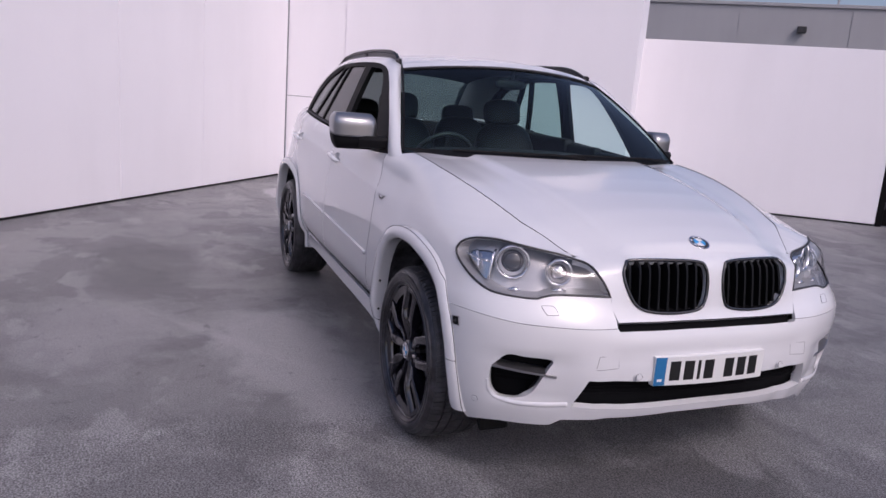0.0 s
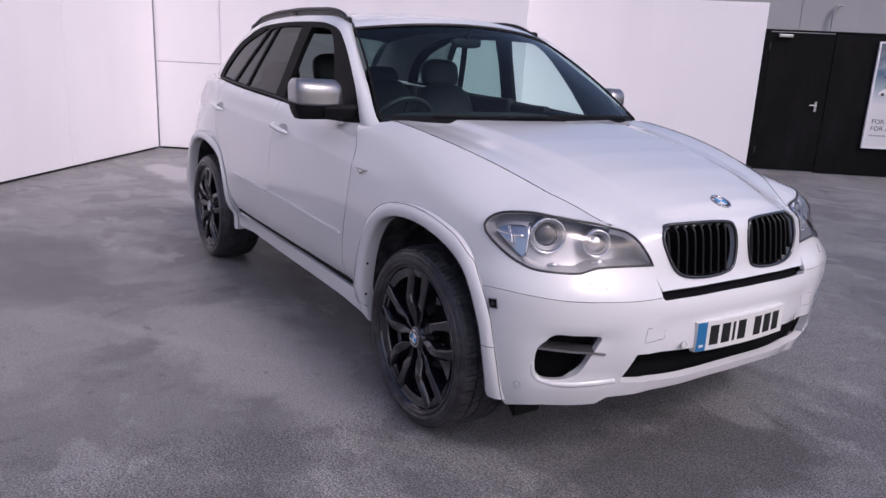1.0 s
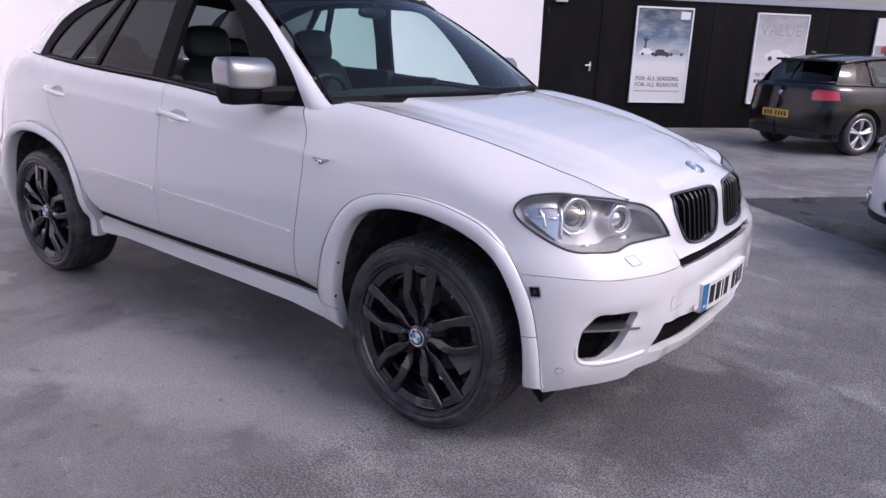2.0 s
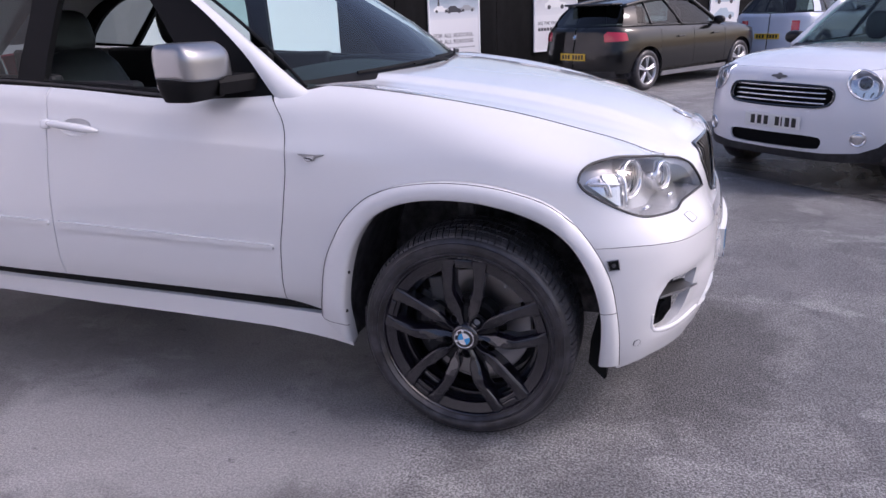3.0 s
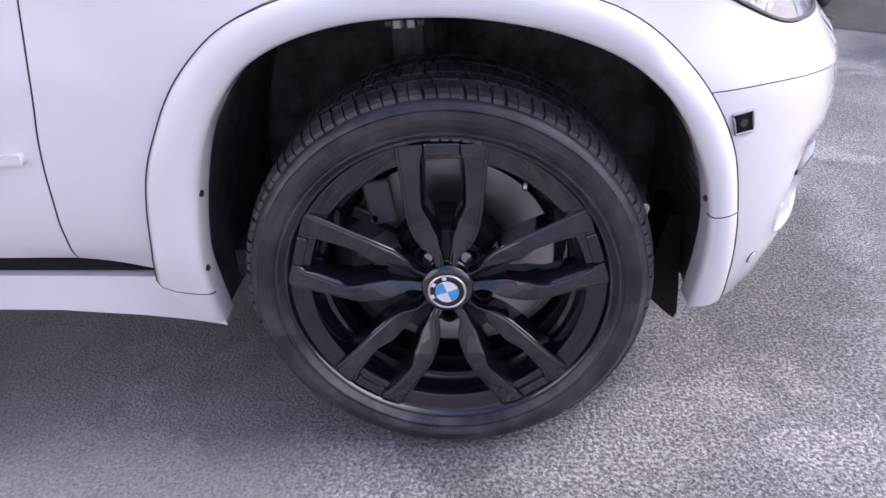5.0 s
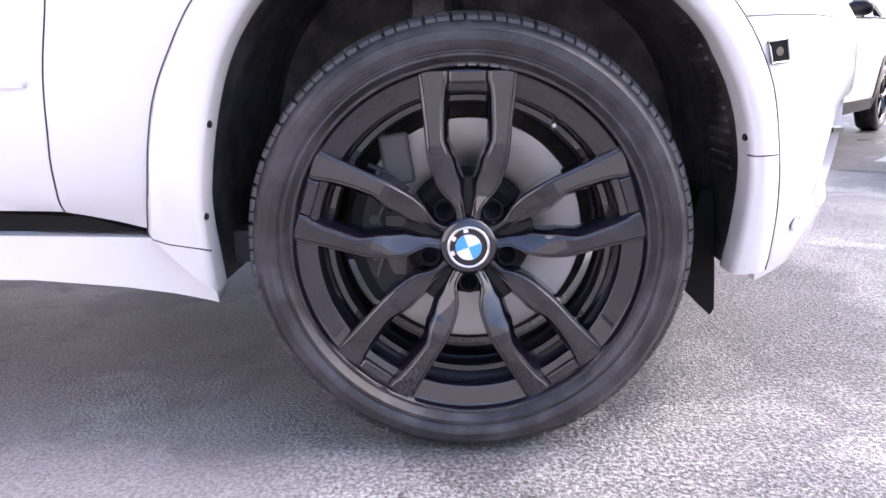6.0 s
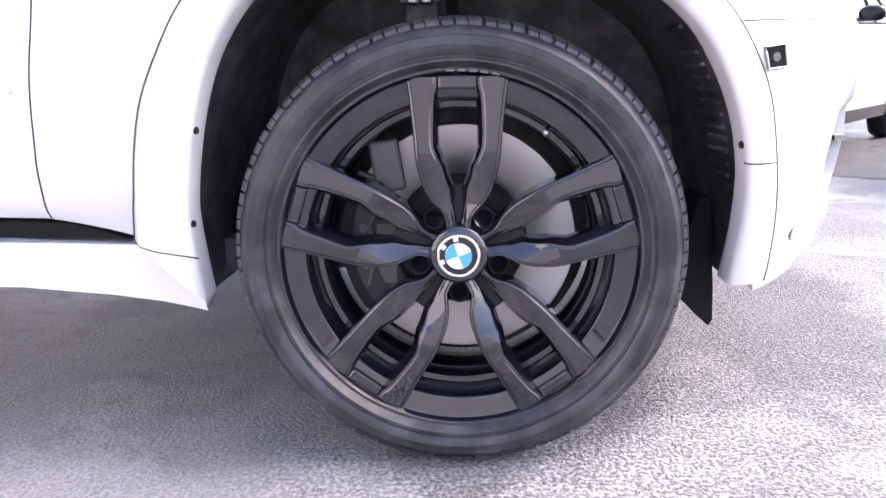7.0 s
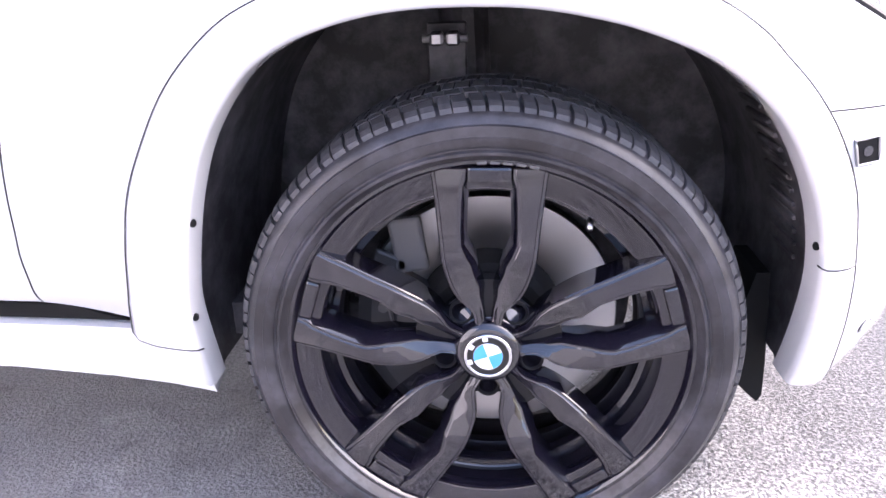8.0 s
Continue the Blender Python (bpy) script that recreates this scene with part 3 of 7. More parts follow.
M_MIRROR_CAP = material("satin_silver_cap", (0.36, 0.36, 0.37), 0.30, 0.9)
M_LAMP_BOWL = material("lamp_reflector", (0.70, 0.70, 0.72), 0.16, 1.0)
M_LAMP_GREY = material("lamp_bezel", (0.43, 0.43, 0.44), 0.28, 0.5)
M_LAMP_DARK = material("lamp_dark", (0.02, 0.02, 0.025), 0.1, 0.0, 1.0)
M_RED = material("red_lamp", (0.55, 0.012, 0.04), 0.15, 0.0, 1.0)
M_PLATE = material("plate_white", (0.74, 0.74, 0.72), 0.3)
M_PLATE_YELLOW = material("plate_yellow", (0.70, 0.45, 0.04), 0.3)
M_PLATE_BLUE = material("plate_blue", (0.02, 0.16, 0.36), 0.35)
M_INK = material("plate_black", (0.012, 0.012, 0.012), 0.4)
M_BLUE = material("roundel_blue", (0.06, 0.36, 0.72), 0.2, 0.0, 1.0)
M_WHITE = material("roundel_white", (0.80, 0.80, 0.80), 0.2, 0.0, 1.0)

# ---- the white car ----
suv = tagged(empty("suv_car"), "white five-door sport utility car with black wheels, parked on the tarmac", "car")


def s_at(points):
    """Outline points given as x, z on the flank, as s, z."""
    p = np.asarray(points, float)
    return np.stack([skin.s_of(p[:, 0]), p[:, 1]], 1)


def on_skin(side, out=0.0):
    return lambda uv, o=0.0: skin.at(uv, o + out, side)


def both(name, outline, mat, parent=suv, holes=(), label="", out=0.0, **kw):
    """The same panel on both flanks."""
    made = []
    for side in (-1, 1):
        ob = part(name, cut(on_skin(side, out), outline, holes, name=name, mat=mat, **kw), None, parent, label)
        made.append(ob)
    return made


FLARE_OUT = catmull([(-0.532, 0.40), (-0.519, 0.46), (-0.508, 0.54), (-0.489, 0.62), (-0.456, 0.69), (-0.417, 0.755), (-0.372, 0.805), (-0.320, 0.846), (-0.260, 0.873), (-0.20, 0.890), (-0.10, 0.904), (0.0, 0.907), (0.12, 0.896), (0.237, 0.866),
                     (0.303, 0.836), (0.366, 0.785), (0.428, 0.712), (0.478, 0.615), (0.502, 0.50), (0.512, 0.40), (0.512, 0.295)], 4)
FLARE_IN = catmull([(-0.437, 0.285), (-0.436, 0.36), (-0.433, 0.43), (-0.422, 0.515), (-0.400, 0.61), (-0.366, 0.695), (-0.310, 0.770), (-0.25, 0.810), (-0.17, 0.837), (-0.08, 0.849), (0.03, 0.848), (0.115, 0.836), (0.20, 0.813),
                    (0.288, 0.773), (0.360, 0.713), (0.405, 0.642), (0.436, 0.565), (0.452, 0.48), (0.453, 0.39), (0.445, 0.295)], 4)
REAR_X = -2.933
nose_line = np.linspace(0.605, 0.0, 22)
crown_z = lambda s: np.interp(np.abs(s), skin.grid, skin.zb)

LAMP_LOW = [(0.462, 0.803), (0.58, 0.803), (0.685, 0.800), (0.735, 0.790), (0.765, 0.783), (0.86, 0.784), (0.955, 0.792), (1.03, 0.816), (1.11, 0.852), (1.167, 0.884), (1.190, 0.911)]
LAMP_TOP = [(1.190, 0.911), (1.180, 0.939), (1.140, 0.961), (1.05, 0.969), (0.95, 0.966), (0.80, 0.953), (0.68, 0.938), (0.605, 0.924)]
LAMP_INNER = [(0.605, 0.924), (0.55, 0.913), (0.515, 0.885), (0.485, 0.845), (0.462, 0.803)]
low, top, inner = catmull(LAMP_LOW, 4), catmull(LAMP_TOP, 4), catmull(LAMP_INNER, 4)
LAMP = np.vstack([low[:-1], top[:-1], inner[:-1]])

BUMPER_LINE = catmull([(1.137, 0.712), (1.02, 0.714), (0.91, 0.709), (0.81, 0.702), (0.71, 0.699), (0.61, 0.697), (0.51, 0.696), (0.44, 0.698)], 4)
fl_s = s_at(FLARE_OUT)
front_leg = fl_s[FLARE_OUT[:, 0] > 0.42]
over_arch = fl_s[(FLARE_OUT[:, 0] <= 0.43)]
door_edge = s_at(catmull([(-0.690, 0.43), (-0.683, 0.49), (-0.674, 0.57), (-0.665, 0.66), (-0.648, 0.75), (-0.632, 0.85), (-0.621, 0.95), (-0.631, 1.08), (-0.685, 1.172)], 4))

# wings: from the door edge over the arch, under the lamp to the nose
s_crown = np.linspace(0.612, 2.075, 60)
fender = np.vstack([door_edge[::-1], s_at([(-0.60, 0.408), (-0.545, 0.392)]), over_arch[1:], BUMPER_LINE, [(0.445, 0.73), (0.46, 0.77)], low, top[1:],
                    np.stack([s_crown, crown_z(s_crown) + 0.0012], 1), [(2.12, 1.186), (2.17, 1.178)]])
fenders = both("front_wing", fender, M_PAINT, step=0.028, gap=0.0012)
for side in (-1, 1):
    part("door_shut_line", tube(skin.at(door_edge, -0.0012, side), 0.0021, 5), M_INK, suv)

# front bumper, one piece over the nose
upper = np.vstack([BUMPER_LINE, [(0.43, 0.688), (0.30, 0.690), (0.15, 0.693)]])
lower = np.vstack([front_leg, [(1.025, 0.268), (0.95, 0.283), (0.87, 0.292), (0.70, 0.296), (0.655, 0.300), (0.615, 0.328), (0.45, 0.334), (0.30, 0.342), (0.15, 0.352)]])
mirror = lambda a: a[::-1] * (-1, 1)
bumper_line_loop = np.vstack([upper, mirror(upper), lower * (-1, 1), lower[::-1]])
INTAKE = np.vstack([[(0.535, 0.502), (0.28, 0.498), (0.0, 0.502), (-0.28, 0.498), (-0.53, 0.500)], [(-0.585, 0.392)], [(-0.40, 0.380), (-0.2, 0.384), (0.0, 0.388), (0.2, 0.384), (0.40, 0.380)], [(0.585, 0.392)]])
VENT = catmull([(0.90, 0.525), (0.875, 0.553), (0.84, 0.579), (0.78, 0.577), (0.68, 0.571), (0.69, 0.535), (0.71, 0.495), (0.735, 0.445), (0.77, 0.415), (0.82, 0.405), (0.885, 0.408), (0.905, 0.433), (0.908, 0.485)], 4, True)
bumper = part("front_bumper", cut(on_skin(-1), bumper_line_loop, [INTAKE, VENT, VENT * (-1, 1)], name="front_bumper", mat=M_PAINT, step=0.026, lip=0.03, gap=0.0008), None, suv)

# bonnet: nose with the two grille openings, and the top
nose_side = np.vstack([inner, [(0.462, 0.77), (0.445, 0.735), (0.435, 0.718)]])
nose_half = np.vstack([np.stack([nose_line[::-1], crown_z(nose_line[::-1]) + 0.003], 1)[:-1], nose_side, [(0.30, 0.720), (0.15, 0.722)]])
nose = np.vstack([nose_half, mirror(nose_half)[0:], ])
KIDNEY = catmull([(0.418, 0.885), (0.405, 0.923), (0.37, 0.938), (0.21, 0.943), (0.075, 0.938), (0.044, 0.915), (0.034, 0.86), (0.044, 0.79), (0.075, 0.755), (0.18, 0.743), (0.30, 0.750), (0.36, 0.773), (0.398, 0.825)], 5, True)
bonnet = part("bonnet_nose", cut(on_skin(-1), nose, [KIDNEY, KIDNEY * (-1, 1)], name="bonnet_nose", mat=M_PAINT, step=0.022, edge=0.011, lip=0.03, gap=0.0), None, suv)

crown_p = skin.at(np.stack([np.linspace(0.0, 2.10, 220), crown_z(np.linspace(0, 2.10, 220))], 1))
cx, ch, cz = crown_p[:, 0], CY - crown_p[:, 1], crown_p[:, 2]
run = np.minimum.accumulate(cx)[::-1] + np.arange(len(cx)) * 1e-6       # the edge line from the screen to the nose, x rising
even = np.r_[np.linspace(run[0], 0.60, 230), run[run > 0.601]]
edge_h, edge_z = np.interp(even, run, ch[::-1]), np.interp(even, run, cz[::-1])
soft_h, soft_z = blur(edge_h, 4.0, 0), blur(edge_z, 4.0, 0)
keep = np.clip((0.60 - even) / 0.1, 0, 1)       # the nose keeps its own line
edge_h, edge_z = edge_h + keep * (soft_h - edge_h), edge_z + keep * (soft_z - edge_z)


def bonnet_at(uv, out=0.0):
    """Bonnet skin: u = x, v = share of the half width."""
    uv = np.asarray(uv, float)
    x, v = uv[:, 0], uv[:, 1]
    he, ze = np.interp(x, even, edge_h), np.interp(x, even, edge_z)
    zc = np.interp(x, [-0.6, -0.45, -0.3, 0.0, 0.2, 0.4, 0.55, 0.65, 0.69, 0.705], [1.222, 1.212, 1.196, 1.155, 1.122, 1.077, 1.030, 0.990, 0.972, 0.962])
    h = he * np.abs(v)
    z = zc - (zc - ze) * np.abs(v) ** 2.4
    ridge = np.interp(x, [-0.6, 0.0, 0.45, 0.66], [0.50, 0.43, 0.37, 0.33])
    fade = np.clip((0.66 - x) / 0.25, 0, 1) * np.clip((x + 0.62) / 0.2, 0.3, 1)
    side_drop = np.clip((h - ridge) / 0.07, 0, 1)
    side_drop = side_drop * side_drop * (3 - 2 * side_drop) * np.clip((1 - np.abs(v)) / 0.18, 0, 1)
    z = z - 0.016 * side_drop * fade + out
    return np.stack([x, CY + np.sign(v) * -h, z], 1)


bon = bmesh.new()
nose_x = np.interp(np.linspace(0.60, 0.004, 34), np.linspace(0, 2.10, 220), cx)
xs_ = np.r_[np.linspace(-0.56, nose_x[0] - 0.02, 48), np.maximum.accumulate(nose_x)]
vs_ = np.linspace(-1, 1, 65)
rows_ = []
for x in xs_:
    uv = np.stack([np.full(65, x), vs_ * (1 - 0.0032 * np.clip((0.63 - x) / 0.05, 0, 1))], 1)
    if x < -0.25:
        uv[:, 0] = -0.25 + (x + 0.25) * (0.42 + 0.58 * vs_**2)
    rows_.append([bon.verts.new(p) for p in bonnet_at(uv)])
for a, b in zip(rows_, rows_[1:]):
    for i in range(64):
        bon.faces.new((a[i], b[i], b[i + 1], a[i + 1]))
bmesh.ops.recalc_face_normals(bon, faces=bon.faces[:])
if sum(f.normal.z for f in bon.faces) < 0:
    bmesh.ops.reverse_faces(bon, faces=bon.faces[:])
hood = part("bonnet", bon, M_PAINT, suv, smooth=True)


def marry(a, b, reach, ahead):
    """Lets the shading run on from one panel to the other where they meet over the nose."""
    seams = []
    for me in (a.data, b.data):
        seams.append([(v.co.copy(), v.normal.copy()) for v in me.vertices if v.co.x > ahead and v.normal.x + v.normal.z > 0.6])
    shared = []
    for p, n in seams[0]:
        near = [m for q, m in seams[1] if (q - p).length < 0.03]
        if near:
            shared.append((p, (n + sum(near, Vector()) / len(near)).normalized()))
    for me in (a.data, b.data):
        normals = []
        for v in me.vertices:
            if v.co.x > ahead and shared:
                p, n = min(shared, key=lambda t: (t[0] - v.co).length_squared)
                d = (p - v.co).length
                normals.append(v.normal.lerp(n, max(0.0, 1 - d / reach)).normalized() if d < reach else v.normal.copy())
            else:
                normals.append(v.normal.copy())
        me.normals_split_custom_set_from_vertices([tuple(n) for n in normals])


marry(hood, bonnet, 0.035, 0.56)
for side in (-1, 1):
    shut = skin.at(np.stack([np.linspace(0.625, 2.06, 90), crown_z(np.linspace(0.625, 2.06, 90)) + 0.0006], 1), 0.0, side)
    part("bonnet_gap", tube(shut, 0.0019, 5), M_PLASTIC, suv)

# grille: rim, slats and dark back in each opening
for sg in (1, -1):
    rim_line = skin.at(shrink(resample(KIDNEY * (sg, 1), 0.01), 0.004), 0.0)
    rim_ob = part("grille", tube(rim_line, 0.0065, 8, True), M_BLACK, suv, "gloss black grille surround", True)
    for k in range(8):
        s0 = 0.082 + k * 0.043
        z_hi, z_lo = 0.934, 0.755 + (0.012 if k > 5 else 0.0)
        zz = np.linspace(z_hi, z_lo, 9)
        front = skin.at(np.stack([np.full(9, sg * s0), zz], 1), -0.008)
        bm = bmesh.new()
        ring = []
        for p in front:
            ring.append([bm.verts.new((p[0] + dx, p[1] + dy, p[2])) for dx, dy in ((0.0, 0.0), (-0.004, 0.0045), (-0.05, 0.0045), (-0.05, -0.0045), (-0.004, -0.0045))])
        for a, b in zip(ring, ring[1:]):
            for i in range(5):
                bm.faces.new((a[i], a[(i + 1) % 5], b[(i + 1) % 5], b[i]))
        bmesh.ops.recalc_face_normals(bm, faces=bm.faces[:])
        part("slat", bm, M_SLAT, rim_ob)
    part("back", cut(on_skin(-1, -0.06), KIDNEY * (sg, 1), name="back", mat=M_MESH, lip=0, step=0.05, edge=0.03), None, rim_ob)
strip_loop = np.vstack([[(0.432, 0.716), (0.30, 0.718), (0.15, 0.720), (0.0, 0.721), (-0.15, 0.720), (-0.30, 0.718), (-0.432, 0.716)], [(-0.43, 0.69), (0.43, 0.69)]])
part("upper_intake", cut(on_skin(-1, -0.035), strip_loop, name="upper_intake", mat=M_MESH, lip=0, gap=-0.012, step=0.05, edge=0.03), None, suv)

# lower intake with a fine black mesh
part("lower_intake", cut(on_skin(-1, -0.045), INTAKE, name="lower_intake", mat=M_MESH, lip=0, gap=-0.02, step=0.05, edge=0.04), None, suv)
for k in range(5):
    zz = 0.424 + 0.0155 * k
    ss = np.linspace(-0.55, 0.55, 40)
    part("intake_bar", tube(skin.at(np.stack([ss, np.full(40, zz)], 1), -0.042), 0.0022, 6), M_MESH, suv)
for sg in (1, -1):
    v = part("side_vent", cut(on_skin(-1, -0.07), VENT * (sg, 1), name="side_vent", mat=M_MESH, lip=0, gap=-0.012, step=0.05, edge=0.03), None, suv, "black side air vent in the bumper")
    for k in range(4):
        ss = np.linspace(0.74, 0.895, 12) * sg
        part("vent_bar", tube(skin.at(np.stack([ss, np.full(12, 0.437 + 0.02 * k)], 1), -0.062), 0.002, 6), M_MESH, v)
    blade = np.array([(0.90, 0.527), (0.85, 0.524), (0.78, 0.519), (0.70, 0.513), (0.655, 0.507)]) * (sg, 1)
    a = skin.at(blade, 0.004)
    b = skin.at(blade, np.array([-0.05, -0.05, -0.05, -0.045, -0.01]))
    dz = np.array([0, 0, 0.004])
    bm = bmesh.new()
    r = [[bm.verts.new(q) for q in (p + dz, p2 + dz * 2, p2 - dz * 2, p - dz)] for p, p2 in zip(a, b)]
    for p, q in zip(r, r[1:]):
        for i in range(4):
            bm.faces.new((p[i], p[(i + 1) % 4], q[(i + 1) % 4], q[i]))
    bmesh.ops.recalc_face_normals(bm, faces=bm.faces[:])
    part("vent_blade", bm, M_MIRROR_CAP, v, "silver edged blade")
    lip_pts = catmull(np.array([(0.918, 0.47), (0.912, 0.425), (0.885, 0.398), (0.82, 0.388), (0.74, 0.388), (0.66, 0.392), (0.60, 0.398)]) * (sg, 1), 6)
    part("vent_lip", tube(skin.at(lip_pts, -0.0075), np.linspace(0.009, 0.013, len(lip_pts)), 12), M_PAINT, v, smooth=True)
# square cover of the towing eye
for sg in (1, -1):
    cover = np.array([(0.515, 0.545), (0.425, 0.550), (0.422, 0.600), (0.505, 0.597)]) * (sg, 1)
    part("tow_cover_gap", tube(skin.at(resample(cover, 0.01), -0.0006), 0.0013, 5, True), M_PRINTGAP, suv)

def soft_box(corners, cut_=0.18):
    """A four-cornered outline with its corners clipped round."""
    p = np.asarray(corners, float)
    out = []
    for a, b, c in zip(np.roll(p, 1, 0), p, np.roll(p, -1, 0)):
        q0, q1 = b + (a - b) * cut_, b + (c - b) * cut_
        out += [(1 - t) ** 2 * q0 + 2 * t * (1 - t) * b + t * t * q1 for t in np.linspace(0, 1, 5)]
    return np.array(out)


# headlamps
lens_d, lens_d2 = (0.517, 0.745, 0.887), (0.610, 0.596, 0.866)
for side in (-1, 1):
    hl = part("headlamp", cut(on_skin(side, -0.002), LAMP, name="headlamp", mat=M_LENS, lip=0.0, gap=0.003, step=0.022), None, suv, "clear glazed headlamp with two round projectors")
    hl.visible_shadow = False
    rimline = skin.at(shrink(resample(LAMP, 0.012), 0.002), -0.001, side)
    part("seal", tube(rimline, 0.0045, 6, True), M_PLASTIC, hl)
    def behind(uv, deep):
        """Places level behind the lens."""
        uv = np.asarray(uv, float)
        p, s_ = skin.at(uv, 0.0, side), np.abs(uv[:, 0])
        deep = deep - 0.055 * np.clip((s_ - 0.9) / 0.25, 0, 1)
        return p - np.stack([np.interp(s_, skin.grid, skin.nx) * deep, side * np.interp(s_, skin.grid, skin.nh) * deep, 0 * s_], 1)

    bowl = lambda uv, o=0.0: behind(uv, 0.115 - o)
    part("bezel", cut(bowl, LAMP, name="bezel", mat=M_LAMP_GREY, lip=0, gap=-0.004, step=0.03), None, hl)
    a, b = skin.at(resample(LAMP, 0.015), -0.004, side), behind(resample(LAMP, 0.015), 0.116)
    part("housing", ruled(np.vstack([a, a[:1]]), np.vstack([b, b[:1]]), 0.0, 2, "housing", M_LAMP_GREY), None, hl)
    ahead = Vector((0.86, side * 0.42, 0.06)).normalized()
    for (px, ph, pz), r in ((lens_d, 0.066), (lens_d2, 0.052)):
        at_ = Vector((px - 0.002, CY + side * ph, pz))
        m = facing(at_, ahead)
        part("projector_ring", moved(lathe([(r, -0.06), (r, 0.0), (r - 0.004, 0.006), (r - 0.010, 0.002), (r - 0.013, -0.012), (r - 0.013, -0.06)], 40), m @ pose(0, 0, 0, 90)), M_CHROME, hl, smooth=True)
        part("ring_light", moved(lathe([(r - 0.013, -0.006), (r - 0.015, -0.001), (r - 0.018, -0.006), (r - 0.015, -0.012), (r - 0.013, -0.006)], 40), m @ pose(0, 0, 0, 90)), M_LAMP_GREY, hl, smooth=True)
        part("projector", moved(rounded(0, 0, -0.03, r - 0.022, r - 0.022, 0.022, 2.0), m), M_LAMP_DARK if r > 0.06 else M_LAMP_BOWL, hl, smooth=True)
    turn = [(1.158, 0.915), (1.12, 0.948), (1.02, 0.955), (0.995, 0.89), (1.0, 0.832), (1.06, 0.850), (1.125, 0.882)]
    part("side_reflector", cut(lambda uv, o=0.0: skin.at(uv, o - 0.045, side), catmull(turn, 4, True), name="side_reflector", mat=M_LAMP_BOWL, lip=0.03, step=0.03), None, hl, "bright faceted indicator reflector")
    for way in ([(1.150, 0.908), (1.09, 0.906), (1.01, 0.900)], [(1.003, 0.955), (0.990, 0.90), (0.992, 0.83)], [(1.10, 0.94), (1.075, 0.905), (1.06, 0.86)]):
        part("reflector_rib", tube(skin.at(catmull(way, 4), -0.032, side), 0.0055, 6), M_CHROME, hl, smooth=True)
    for s0, z0 in ((0.86, 0.812), (0.66, 0.822)):
        p0 = skin.at([(s0 + 0.03, z0), (s0, z0 + 0.004), (s0 - 0.03, z0 + 0.002)], -0.05, side)
        part("chrome_tab", tube(p0, [0.004, 0.009, 0.004], 6), M_CHROME, hl, smooth=True)
    washer = [(0.74, 0.765), (0.69, 0.766), (0.665, 0.738), (0.715, 0.736)]
    part("washer_cover", cut(on_skin(side, 0.0012), soft_box(washer), name="washer_cover", mat=M_PAINT, lip=0.002, gap=0.0, step=0.02), None, suv)
    gap_line = skin.at(resample(soft_box(washer), 0.004), 0.0006, side)
    part("washer_gap", tube(gap_line, 0.0013, 5, True), M_PRINTGAP, suv)
    cam_box = [(1.095, 0.674), (1.060, 0.678), (1.054, 0.644), (1.087, 0.641)]
    sv = part("side_camera", cut(on_skin(side, 0.003), cam_box, name="side_camera", mat=M_FRAME_BLACK, lip=0.006, gap=0.0, step=0.02), None, suv, "small square black camera window")
    part("camera_frame", tube(skin.at(resample(cam_box, 0.008), 0.003, side), 0.002, 6, True), M_MIRROR_CAP, sv)
    q = skin.at([(1.074, 0.659), (1.074, 0.659)], [0.0015, 0.02], side)
    part("camera_lens", moved(disc(0.008, 0.004, 16, 0.001), facing(q[0], q[1] - q[0])), M_LAMP_DARK, sv)
    for s0, z0 in ((0.970, 0.372), (0.345, 0.522)):
        q = skin.at([(s0, z0), (s0, z0)], [0.013 if s0 < 0.5 else 0.0, 0.05], side)
        part("parking_sensor", moved(disc(0.0125, 0.006, 20, 0.002), facing(q[0], q[1] - q[0])), M_PAINT, suv)
        part("sensor_ring", moved(lathe([(0.0125, 0.0), (0.0131, 0.0016), (0.0138, 0.0), (0.0125, 0.0)], 24), facing(q[0], q[1] - q[0]) @ pose(0, 0, 0, 90)), M_PLASTIC, suv)

# number plate, its characters as plain bars
def bent(bm):
    """Bends a flat plate to the bumper's bow."""
    bmesh.ops.subdivide_edges(bm, edges=[e for e in bm.edges if abs(e.verts[0].co.y - e.verts[1].co.y) > 0.2], cuts=10, use_grid_fill=True)
    for v in bm.verts:
        v.co.x -= 0.22 * (v.co.y - CY) ** 2
    return bm


plate = part("number_plate", bent(box(0.8480, -0.252, 0.484, 0.8540, 0.268, 0.595)), M_PLATE, suv, "white number plate with a blue end band")
part("plate_band", bent(box(0.8542, -0.251, 0.485, 0.8552, -0.205, 0.594)), M_PLATE_BLUE, plate, "blue band")
part("plate_mark", bent(box(0.8552, -0.238, 0.500, 0.8560, -0.219, 0.510)), M_WHITE, plate)
for k, y in enumerate((-0.165, -0.103, -0.058, -0.012, 0.085, 0.147, 0.208)):
    w = 0.013 if k == 2 else 0.044
    part("plate_bar", bent(box(0.8542, y - w / 2, 0.503, 0.8552, y + w / 2, 0.578)), M_INK, plate)
part("plate_holder", bent(box(0.8290, -0.2515, 0.4835, 0.8478, 0.2675, 0.5955)), M_PLATE, plate)


